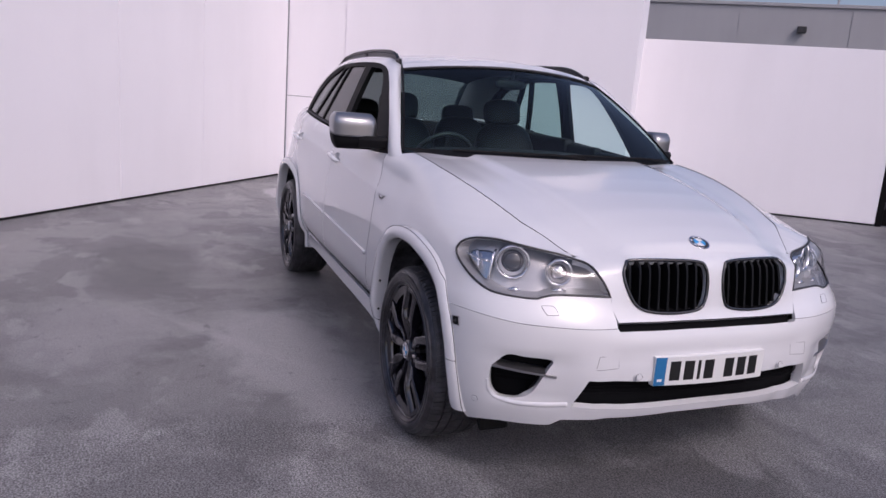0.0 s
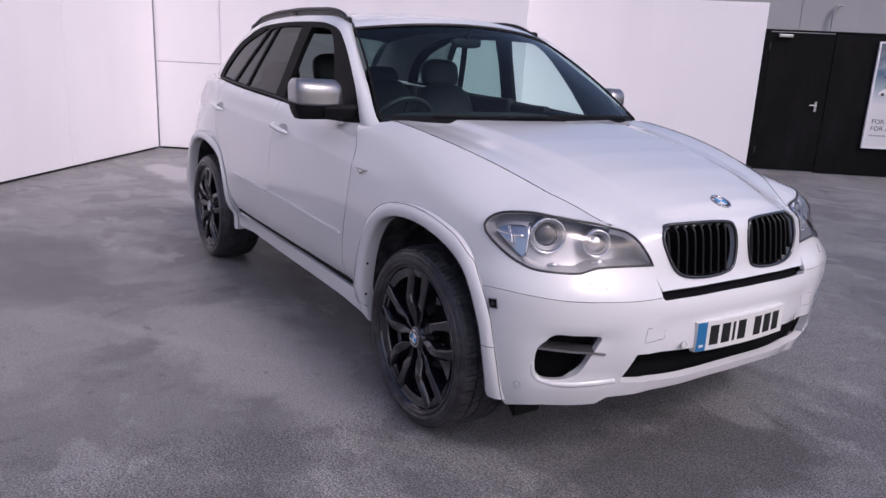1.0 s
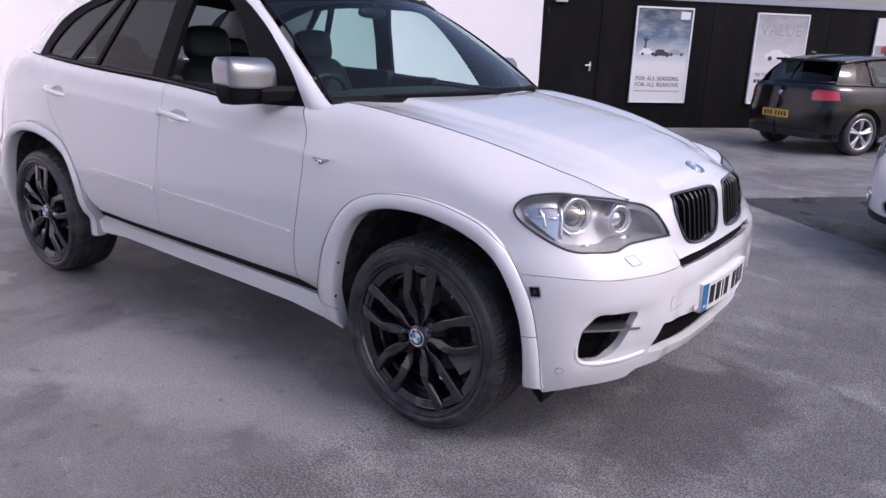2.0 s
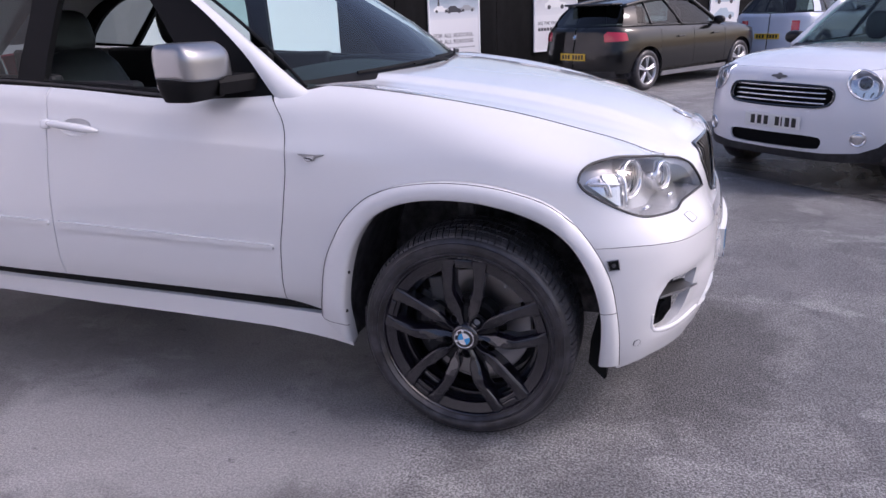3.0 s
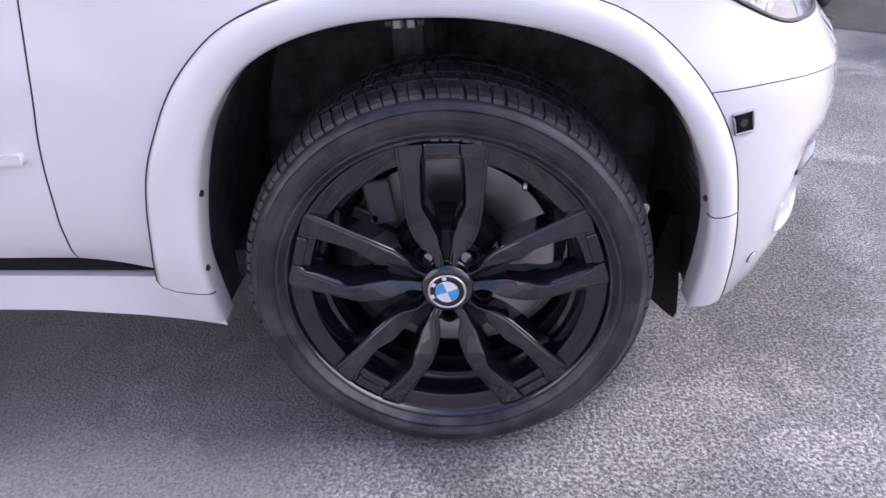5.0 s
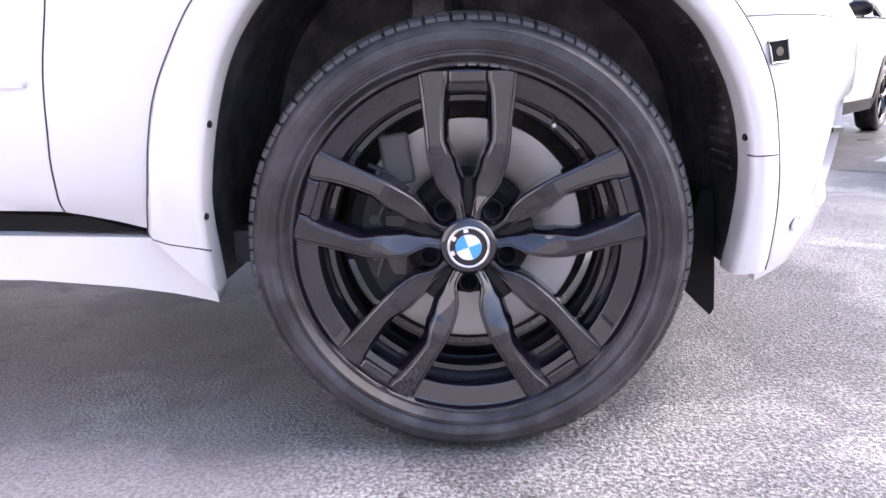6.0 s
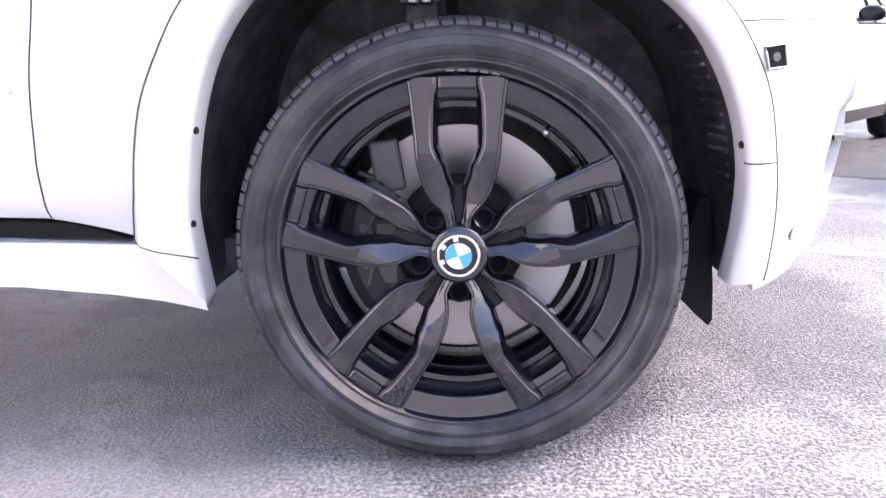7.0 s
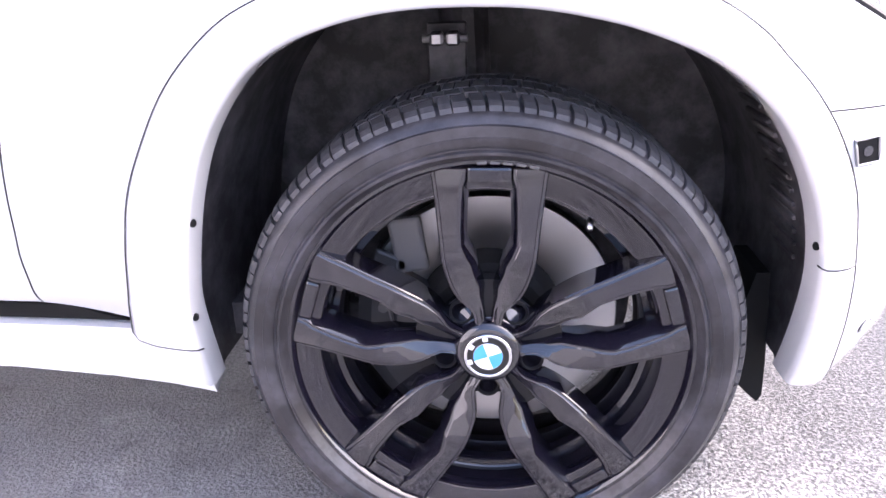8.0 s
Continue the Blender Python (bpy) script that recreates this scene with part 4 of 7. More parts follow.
def roundel(radius, parent, m):
    """Round badge: black ring, blue and white quarters, chrome edge."""
    b = part("badge", moved(disc(radius, 0.006, 40, 0.0015), m), M_INK, parent, "round badge with blue and white quarters")
    part("badge_edge", moved(lathe([(radius - 0.002, -0.002), (radius + 0.001, 0.003), (radius - 0.002, 0.0048), (radius - 0.0045, 0.003)], 40), m @ pose(0, 0, 0, 90)), M_CHROME, b, smooth=True)
    part("badge_ring", moved(lathe([(radius * 0.60, 0.002), (radius * 0.612, 0.0042), (radius * 0.625, 0.002)], 40), m @ pose(0, 0, 0, 90)), M_CHROME, b, smooth=True)
    for q in range(4):
        bm = bmesh.new()
        c = bm.verts.new((0, 0, 0.0042))
        arc = [bm.verts.new((radius * 0.60 * math.cos(a), radius * 0.60 * math.sin(a), 0.0038)) for a in np.linspace(q * math.pi / 2, (q + 1) * math.pi / 2, 12)]
        for i in range(11):
            bm.faces.new((c, arc[i], arc[i + 1]))
        part("quarter", moved(bm, m), (M_WHITE, M_BLUE)[q % 2], b)
    for a in (78, 128, 180):
        part("badge_mark", moved(box(-radius * 0.11, radius * 0.70, 0.0030, radius * 0.11, radius * 0.90, 0.0036), m @ pose(0, 0, 0, 0, 0, a - 90)), M_WHITE, b)
    return b


roundel(0.041, suv, Matrix.Translation((0.0, 0.0, 0.0005)) @ facing(Vector((0.655, CY, bonnet_at([(0.655, 0.0)])[0][2])), Vector((0.42, 0, 0.91))) @ pose(0, 0, 0, 0, 0, 25))

# wheel arch flares
def flare(x0, z0, mat=M_PAINT, lo=0.0):
    for side in (-1, 1):
        o, i_ = FLARE_OUT + (x0, z0), FLARE_IN + (x0, z0)
        n = 90
        f = lambda a: np.stack([np.interp(np.linspace(0, 1, n), np.linspace(0, 1, len(a)), a[:, k]) for k in (0, 1)], 1)
        o, i_ = f(o), f(i_)
        lines = []
        for w, out in ((0.0, -0.045), (0.0, 0.002), (0.10, 0.010), (0.35, 0.016), (0.65, 0.018), (0.88, 0.015), (0.97, 0.008), (1.0, -0.004), (1.0, -0.05)):
            p = o + (i_ - o) * w
            q = skin.at(s_at(o), 0.0, side)
            q[:, 0], q[:, 2] = p[:, 0], p[:, 1]
            if x0 == 0:
                s_here = s_at(p)
                q = skin.at(s_here, 0.0, side)
            h_ = side * (q[:, 1] - CY)
            h_ = np.maximum(h_, np.interp(p[:, 0] - x0, [0.12, 0.34, 0.47], [0.975, 0.962, 0.90]) - 0.06 * np.clip((0.45 - p[:, 1]) / 0.2, 0, 1)) + out
            lines.append(np.stack([p[:, 0], CY + side * h_, p[:, 1]], 1))
        v = np.concatenate(lines)
        m = len(lines[0])
        faces = []
        for j in range(len(lines) - 1):
            for k in range(m - 1):
                q = (j * m + k, j * m + k + 1, (j + 1) * m + k + 1, (j + 1) * m + k)
                faces.append(q if side > 0 else q[::-1])
        part("arch_flare", mesh_from("arch_flare", v, faces, mat, True), None, suv)
        part("flare_gap", tube(lines[1] + (0, side * 0.0004, 0), 0.0014, 5), M_PLASTIC, suv)
        if x0 == 0:
            mid = lines[-2]
            for z_s, ahead in ((0.585, False), (0.425, False), (0.53, True)):
                k = min((j for j in range(m) if (mid[j, 0] > 0) == ahead), key=lambda j: abs(mid[j, 2] - z_s))
                inward = -1 if ahead else 1
                part("trim_screw", moved(disc(0.006, 0.006, 14, 0.001), facing(Vector(mid[k] + (inward * 0.001, -side * 0.004, 0)), Vector((inward, side * 0.25, 0)))), M_INK, suv)
            for z_s, z_e, ahead in ((0.390, 0.362, False), (0.500, 0.500, True)):
                way = []
                for l, zt in zip(lines[1:-1], np.linspace(z_s, z_e, len(lines) - 2)):
                    leg = l[(l[:, 0] > 0.25) if ahead else (l[:, 0] < -0.25)]
                    leg = leg[np.argsort(leg[:, 2])]
                    way.append([np.interp(zt, leg[:, 2], leg[:, k]) for k in range(3)])
                part("seam", tube(np.array(way) - (0, side * 0.0008, 0), 0.0016, 5), M_PLASTIC, suv)
            for k in range(13):
                zr = 0.46 + 0.021 * k
                xr = np.interp(zr, FLARE_IN[FLARE_IN[:, 0] > 0.2][::-1, 1], FLARE_IN[FLARE_IN[:, 0] > 0.2][::-1, 0])
                part("liner_rib", box(xr + 0.008, CY + side * 0.78 - 0.05, zr, xr + 0.04, CY + side * 0.78 + 0.05, zr + 0.008, 0.002, 1), M_LINER, suv)
        # liner: a dark half barrel behind the flare
        a = lines[-2] - (0, side * 0.02, 0)
        rows = []
        for k, dy in enumerate((0.0, 0.06, 0.2, 0.5)):
            c = np.array([x0, 0, 0.36])
            grow = 1.0 + (0.03 if k else 0.0)
            p = c + (a - c) * (grow, 0, grow)
            p[:, 1] = a[:, 1] - side * dy
            rows.append(p)
        v = np.concatenate(rows)
        faces = [(j * m + k, j * m + k + 1, (j + 1) * m + k + 1, (j + 1) * m + k) for j in range(3) for k in range(m - 1)]
        part("arch_liner", mesh_from("arch_liner", v, faces, M_LINER, True), None, suv)
        part("inner_wall", box(x0 - 0.445, CY + side * 0.44 - 0.01, 0.28, x0 + 0.56, CY + side * 0.44 + 0.01, 0.92), M_LINER, suv)


flare(0.0, 0.0)
flare(REAR_X, 0.0)
for side in (-1, 1):
    y0 = CY + side * 0.73
    bm = bmesh.new()
    fp = [(0.428, 0.42), (0.450, 0.42), (0.456, 0.34), (0.462, 0.25), (0.464, 0.190), (0.457, 0.178), (0.435, 0.198), (0.400, 0.235), (0.405, 0.32)]
    a = [bm.verts.new((x, y0 - 0.06, z)) for x, z in fp]
    b = [bm.verts.new((x, y0 + 0.06, z)) for x, z in fp]
    bm.faces.new(a)
    bm.faces.new(b[::-1])
    for i in range(len(fp)):
        bm.faces.new((a[i], b[i], b[(i + 1) % len(fp)], a[(i + 1) % len(fp)]))
    bmesh.ops.recalc_face_normals(bm, faces=bm.faces[:])
    part("mud_flap", bm, M_FLAP, suv, "black rubber air deflector before the wheel")

# doors
belt = lambda x: np.stack([skin.s_of(x), crown_z(skin.s_of(x)) - 0.004], 1)
sill_top = s_at([(-0.690, 0.429), (-0.84, 0.437), (-1.14, 0.447), (-1.56, 0.455), (-1.70, 0.458)])
b_edge = s_at(catmull([(-1.70, 0.458), (-1.69, 0.60), (-1.675, 0.80), (-1.645, 1.03), (-1.64, 1.204)], 4))
front_door = np.vstack([door_edge[:-1], belt(np.linspace(-0.69, -1.635, 24)), b_edge[::-1], sill_top[::-1][1:-1]])
r_edge = s_at(catmull([(-2.29, 0.475), (-2.40, 0.56), (-2.52, 0.74), (-2.62, 0.86), (-2.74, 0.98), (-2.82, 1.12), (-2.86, 1.272)], 4))
rear_door = np.vstack([b_edge, belt(np.linspace(-1.65, -2.855, 28)), r_edge[::-1], s_at([(-2.0, 0.463)])])
HANDLES = ((-1.505, 1.058), (-2.66, 1.098))


def dish_line(xc, zc_):
    return np.array([(skin.s_of(xc) + 0.070 * math.cos(a), zc_ + 0.002 + 0.031 * math.sin(a)) for a in np.linspace(0, 2 * math.pi, 28, endpoint=False)])


cs = np.arange(2.1, 4.6, 0.014)
crease = np.vstack([np.stack([cs, np.interp(cs, skin.grid, skin.za) + dz], 1) for dz in (-0.007, -0.001, 0.005, 0.012)])
doors = both("front_door", front_door, M_PAINT, holes=[dish_line(*HANDLES[0])], extra=crease) + both("rear_door", rear_door, M_PAINT, holes=[dish_line(*HANDLES[1])], extra=crease)
quarter = np.vstack([r_edge, belt(np.linspace(-2.87, -3.42, 14)), [(5.0, 1.29), (5.14, 1.26), (5.16, 1.0), (5.16, 0.72)], [(5.05, 0.715)], (fl_s + (2.933, 0))[(FLARE_OUT[:, 1] > 0.56)]])
both("quarter_panel", quarter, M_PAINT)
rear_low = np.vstack([[(5.05, 0.71), (5.4, 0.70), (6.2, 0.70), (6.2, 0.33), (5.4, 0.31), (4.99, 0.30)], (fl_s + (2.933, 0))[(FLARE_OUT[:, 1] < 0.71) & (FLARE_OUT[:, 0] < 0)][0:0]])
both("rear_bumper", rear_low, M_PAINT)
both("tailgate", [(5.34, 0.71), (6.22, 0.71), (6.22, 1.21), (5.62, 1.24), (5.36, 1.245)], M_PAINT)
both("tail_lamp", [(5.17, 0.95), (5.33, 0.93), (5.35, 1.24), (5.15, 1.255)], M_RED, label="red tail lamp")
sill = np.vstack([s_at([(-0.445, 0.258), (-0.52, 0.277), (-0.61, 0.292), (-0.77, 0.307), (-1.17, 0.319), (-1.60, 0.329), (-2.1, 0.345), (-2.36, 0.33)]),
                  s_at([(-2.38, 0.40), (-2.30, 0.437), (-2.0, 0.422), (-1.57, 0.412), (-1.15, 0.404), (-0.85, 0.395), (-0.56, 0.384), (-0.50, 0.382), (-0.447, 0.36)])])
both("sill", sill, M_PAINT, out=0.008, lip=0.04)
black = s_at([(-0.555, 0.391), (-0.66, 0.424), (-0.84, 0.434), (-1.14, 0.444), (-1.56, 0.452), (-2.0, 0.460), (-2.29, 0.470), (-2.32, 0.448), (-2.0, 0.428), (-1.57, 0.417), (-1.15, 0.409), (-0.85, 0.399)])
both("sill_strip", black - (0, 0.004), M_FLAP, out=-0.004, lip=0.02)
for side, fd, rd in ((-1, doors[0], doors[2]), (1, doors[1], doors[3])):
    for parent, x_a, x_b, z_a, z_b in ((fd, -0.695, -1.655, 0.650, 0.683), (rd, -1.705, -2.33, 0.686, 0.705)):
        loop = s_at([(x_a, z_a - 0.009), (x_b, z_b - 0.016), (x_b, z_b + 0.013), (x_a, z_a + 0.009)])
        part("rub_strip", cut(on_skin(side, 0.012), loop, name="rub_strip", mat=M_PAINT, lip=0.014, gap=0.0, step=0.05), None, parent)
    for parent, xc, zc_ in ((fd, -1.505, 1.058), (rd, -2.66, 1.098)):
        px = np.linspace(xc - 0.115, xc + 0.115, 15)
        zz = zc_ - 0.10 * (px - xc)
        bow = 0.032 * np.clip(1 - ((px - xc) / 0.118) ** 4, 0, 1) ** 0.5
        q = skin.at(np.stack([skin.s_of(px), zz], 1), bow + 0.002, side)
        rad = 0.0185 * np.clip(1 - ((px - xc) / 0.125) ** 6, 0.2, 1)
        part("handle", tube(q, rad, 12, False, 0.8), M_PAINT, parent, smooth=True)
        sc_ = float(skin.s_of(xc))
        lock = skin.at([(sc_ + 0.135, zc_ + 0.012)] * 2, [0.004, 0.03], side)
        part("lock_cover", moved(rounded(0, 0, 0.002, 0.022, 0.019, 0.012, 3.0), facing(lock[0], lock[1] - lock[0])), M_PAINT, parent, smooth=True)

        def bowl_at(uv, o=0.0):
            uv = np.asarray(uv, float)
            rho = ((uv[:, 0] - sc_) / 0.074) ** 2 + ((uv[:, 1] - zc_ - 0.002) / 0.035) ** 2
            return skin.at(uv, o - 0.001 - 0.026 * np.clip(1 - rho, 0, 1) ** 0.8, side)

        part("handle_recess", cut(bowl_at, dish_line(xc, zc_), name="handle_recess", mat=M_PAINT, lip=0.0, gap=-0.003, step=0.010, edge=0.010), None, parent)
    # side indicator: a thin bright blade with a faceted drop, set in a dark seat
    d = 0.024
    sl = np.array([(2.008, 0.970), (2.050, 0.969), (2.116, 0.973), (2.096, 0.965), (2.078, 0.948), (2.054, 0.951), (2.040, 0.963)]) * (0.92, 1.0) + (0.1648 + d, 0.010)
    part("indicator_seat", tube(skin.at(resample(sl, 0.006), 0.0025, side), 0.0016, 6, True), M_PRINTGAP, suv)
    ind = part("side_indicator", cut(on_skin(side, 0.006), sl, name="side_indicator", mat=M_MIRROR_CAP, lip=0.006, gap=0, step=0.02), None, suv, "small chrome edged side indicator")
    part("indicator_inset", cut(on_skin(side, 0.0085), np.array([(2.048, 0.966), (2.092, 0.964), (2.076, 0.951), (2.055, 0.953)]) * (0.92, 1.0) + (0.1648 + d, 0.010), name="indicator_inset", mat=M_CHROME, lip=0.003, gap=0, step=0.02), None, ind)
    part("indicator_facet", tube(skin.at([(2.084 + d, 0.971), (2.062 + d, 0.967), (2.057 + d, 0.963)], 0.010, side), 0.0022, 5), M_LAMP_DARK, ind)


# ---- glasshouse ----
def side_glass(side, off=0.0):
    def f(uv, o=0.0):
        uv = np.asarray(uv, float)
        x, dz = uv[:, 0], uv[:, 1] - 1.163
        h = 0.879 - 0.30 * dz - 0.094 * dz * dz - 0.02 * np.clip((-x - 2.2) / 0.8, 0, 2) ** 2 + o + off
        return np.stack([x, CY + side * h, uv[:, 1]], 1)
    return f


W_LINE = np.array([(-0.60, 0.872, 1.105), (-0.675, 0.879, 1.163), (-0.803, 0.842, 1.31), (-0.972, 0.796, 1.45), (-1.095, 0.762, 1.528), (-1.232, 0.731, 1.600), (-1.38, 0.716, 1.632), (-1.55, 0.711, 1.648), (-2.0, 0.708, 1.655),
                   (-2.40, 0.715, 1.635), (-2.65, 0.735, 1.58), (-2.85, 0.760, 1.50), (-3.0, 0.785, 1.39), (-3.08, 0.815, 1.29)])
R_LINE = np.array([(-0.49, 0.815, 1.150), (-0.58, 0.840, 1.190), (-0.80, 0.780, 1.338), (-1.02, 0.716, 1.478), (-1.15, 0.678, 1.560), (-1.27, 0.642, 1.632), (-1.40, 0.615, 1.668), (-1.58, 0.612, 1.690), (-2.0, 0.602, 1.703),
                   (-2.45, 0.592, 1.697), (-2.75, 0.58, 1.675), (-3.0, 0.57, 1.635), (-3.28, 0.585, 1.53), (-3.60, 0.66, 1.30)])
w_fine, r_fine = catmull(W_LINE, 6), catmull(R_LINE, 6)
dlo = np.vstack([w_fine[6:, [0, 2]], [(-2.6, 1.262), (-2.2, 1.241), (-1.8, 1.222), (-1.4, 1.192), (-1.1, 1.168), (-0.9, 1.166)]])
PANE_FRONT = catmull([(-0.985, 1.178), (-1.10, 1.35), (-1.22, 1.50), (-1.32, 1.585), (-1.42, 1.612), (-1.62, 1.622)], 4).tolist() + [(-1.655, 1.50), (-1.69, 1.30), (-1.70, 1.222)]
PANE_REAR = [(-1.83, 1.232), (-1.785, 1.45), (-1.76, 1.628), (-2.0, 1.632), (-2.125, 1.628), (-2.365, 1.254)]
PANE_FIX = [(-2.39, 1.257), (-2.155, 1.626), (-2.255, 1.615), (-2.645, 1.272)]
PANE_QUARTER = catmull([(-2.68, 1.276), (-2.30, 1.611), (-2.45, 1.59), (-2.65, 1.535), (-2.80, 1.46), (-2.93, 1.36), (-2.975, 1.297)], 3).tolist()
for side, fd, rd in ((-1, doors[0], doors[2]), (1, doors[1], doors[3])):
    out_w = w_fine * (1, side, 1) + (0, CY, 0)
    out_r = r_fine * (1, side, 1) + (0, CY, 0)
    part("roof_side", ruled(out_w, out_r, 0.016, 7, "roof_side", M_PAINT, flip=side < 0), None, suv)
    part("window_frame", cut(side_glass(side, -0.004), dlo, [PANE_FRONT, PANE_REAR, PANE_FIX, PANE_QUARTER], name="window_frame", mat=M_FRAME_BLACK, step=0.06, lip=0.03, gap=-0.002), None, suv, "black window surround")
    panes = [(PANE_REAR, "window", M_TINT if side < 0 else M_TINT_LIT, rd), (PANE_FIX, "window", M_TINT if side < 0 else M_TINT_LIT, rd), (PANE_QUARTER, "window", M_TINT, suv)]
    for loop, nm, mt, parent in panes:
        g = part(nm, cut(side_glass(side, -0.012), loop, name=nm, mat=mt, step=0.08, lip=0, gap=-0.004), None, parent, "tinted side window")
        g.visible_shadow = False
    # waist seal and inner door trim
    xs = np.linspace(-0.95, -2.95, 30)
    z_b = np.interp(-xs, [0.9, 1.1, 1.4, 1.8, 2.2, 2.6, 3.0], [1.166, 1.168, 1.192, 1.222, 1.241, 1.262, 1.285])
    q = side_glass(side)(np.stack([xs, z_b], 1), 0.002)
    part("waist_seal", tube(q, 0.006, 6), M_PLASTIC, fd)
    for parent, xa, xb, zt in ((fd, -0.74, -1.30, 1.19), (fd, -1.30, -1.66, 1.215), (rd, -1.68, -2.25, 1.243), (rd, -2.25, -2.85, 1.265)):
        part("door_trim", box(xb, CY + side * 0.80 - 0.035, 0.5, xa, CY + side * 0.80 + 0.035, zt, 0.02), M_CABIN, parent)
    part("scuttle_trim", box(-0.76, CY + side * 0.755 - 0.02, 0.7, -0.46, CY + side * 0.755 + 0.02, 1.185, 0.01), M_CABIN, suv)

# windscreen, roof, rear screen
def screen_at(u, v):
    low_ = np.stack([-0.385 - 0.195 * u**2, CY + 0.840 * u, 1.200 - 0.010 * u**2], 1)
    high = np.stack([-1.105 - 0.165 * u**2, CY + 0.642 * u, 1.690 - 0.055 * u**2], 1)
    p = low_ + (high - low_) * v[:, None]
    return p + np.array([0.55, 0, 0.80]) * (0.030 * 4 * v * (1 - v))[:, None]


def sheet(fn, nu, nv, name, mat):
    uu, vv = np.meshgrid(np.linspace(-1, 1, nu), np.linspace(0, 1, nv), indexing="ij")
    v = fn(uu.ravel(), vv.ravel())
    faces = [(i * nv + j, (i + 1) * nv + j, (i + 1) * nv + j + 1, i * nv + j + 1) for i in range(nu - 1) for j in range(nv - 1)]
    return mesh_from(name, v, faces, mat, True)


ws = part("windscreen", sheet(screen_at, 33, 17, "windscreen", M_GLASS), None, suv, "clear curved windscreen")
ws.visible_shadow = False


def roof_at(u, v):
    k = v * (len(r_fine) - 1 - 30) + 30
    i = np.arange(len(r_fine))
    x, h, z = (np.interp(k, i, r_fine[:, c]) for c in range(3))
    ahead = 0.165 * np.clip(1 - v * 4, 0, 1)
    return np.stack([x + ahead * (1 - u**2), CY + h * u, z + (0.055 - 0.02 * v) * (1 - u**2)], 1)


_v = np.linspace(0, 1, 400)
ROOF_END = _v[np.argmin(np.abs(roof_at(np.zeros(400), _v)[:, 0] + 3.02))]      # the rear screen begins here
part("roof", sheet(lambda u, v: roof_at(u, v * ROOF_END), 33, 40, "roof", M_PAINT), None, suv)


def rear_at(u, v):
    a, b = roof_at(u * 0.99, np.full_like(v, ROOF_END)) - (0.004, 0, 0.004), np.stack([-3.86 + 0.25 * u**2, CY + 0.66 * u, np.full(len(u), 1.24)], 1)
    return a + (b - a) * v[:, None]


part("rear_screen", sheet(rear_at, 17, 9, "rear_screen", M_TINT), None, suv, "dark tinted rear screen").visible_shadow = False
# scuttle and wipers
part("scuttle", sheet(lambda u, v: screen_at(u, v * 0.035) + np.stack([0.040 * (1 - v) * (1 - 0.9 * u**4), 0 * v, -0.014 * (1 - v) + 0.002], 1), 33, 5, "scuttle", M_FRAME_BLACK), None, suv, "black plastic scuttle panel")
for sg in (-1, 1):
    q = screen_at(np.full(24, 0.992 * sg), np.linspace(0, 1, 24)) + (0, 0, 0.004)
    part("screen_seal", tube(q, 0.006, 6), M_FRAME_BLACK, suv)
q = screen_at(np.linspace(-0.99, 0.99, 30), np.full(30, 0.922)) + (0.0, 0, 0.004)
part("screen_seal", tube(q, 0.008, 6), M_PLASTIC, suv)
for u0, u1, v0, v1 in ((0.86, 0.02, 0.012, 0.022), (0.12, -0.72, 0.014, 0.016)):
    w = tagged(part("wiper", tube(screen_at(np.linspace(u0, u1, 14), np.linspace(v0, v1, 14)) + (0.01, 0, 0.014), 0.005, 6, False, 1.4), M_FRAME_BLACK, suv))
    arm = screen_at(np.linspace(u0, (u0 + u1) / 2, 8), np.linspace(0.0, v1, 8)) + np.stack([np.full(8, 0.02), np.zeros(8), 0.010 + 0.010 * np.sin(np.linspace(0, 3.1, 8))], 1)
    part("wiper_arm", tube(arm, np.linspace(0.008, 0.005, 8), 6), M_FRAME_BLACK, w)
# painted header over the screen, liners of the boot
part("roof_header", sheet(lambda u, v: screen_at(u, 0.925 + 0.075 * v) + np.stack([0.002 + 0 * u, 0 * u, 0.007 + 0 * u], 1), 33, 5, "roof_header", M_PAINT), None, suv)
for side in (-1, 1):
    part("boot_trim", box(-3.55, CY + side * 0.72 - 0.03, 0.5, -2.86, CY + side * 0.72 + 0.03, 1.27, 0.02), M_CABIN, suv)
part("boot_floor", box(-3.7, CY - 0.70, 0.80, -2.75, CY + 0.70, 0.84), M_CABIN, suv)
part("tailgate_trim", box(-3.76, CY - 0.60, 0.5, -3.70, CY + 0.60, 1.24, 0.02), M_CABIN, suv)
# roof rails
for side in (-1, 1):
    xs = np.linspace(-1.30, -3.02, 46)
    t = np.linspace(0, 1, 46)
    base = np.interp(-xs, -R_LINE[:, 0], R_LINE[:, 2])
    hh = np.interp(-xs, -R_LINE[:, 0], R_LINE[:, 1]) + 0.012
    lift = 0.034 * np.clip(np.minimum(t / 0.10, (1 - t) / 0.14), 0, 1) ** 0.6
    q = np.stack([xs, CY + side * hh, base + lift], 1)
    rail = part("roof_rail", tube(q, 0.013, 10, False, 0.8), M_SLAT, suv, "black roof rail", True)
    part("rail_web", ruled(q - (0, 0, 0.004), np.stack([xs, CY + side * hh, base - 0.004], 1), 0.0, 2, "rail_web", M_SLAT), None, rail)
    for xf in (-1.33, -2.15, -2.96):
        zf, hf = np.interp(-xf, -R_LINE[:, 0], R_LINE[:, 2]), np.interp(-xf, -R_LINE[:, 0], R_LINE[:, 1]) + 0.012
        part("rail_foot", rounded(xf, CY + side * hf, zf + 0.006, 0.06, 0.010, 0.020), M_SLAT, rail, smooth=True)

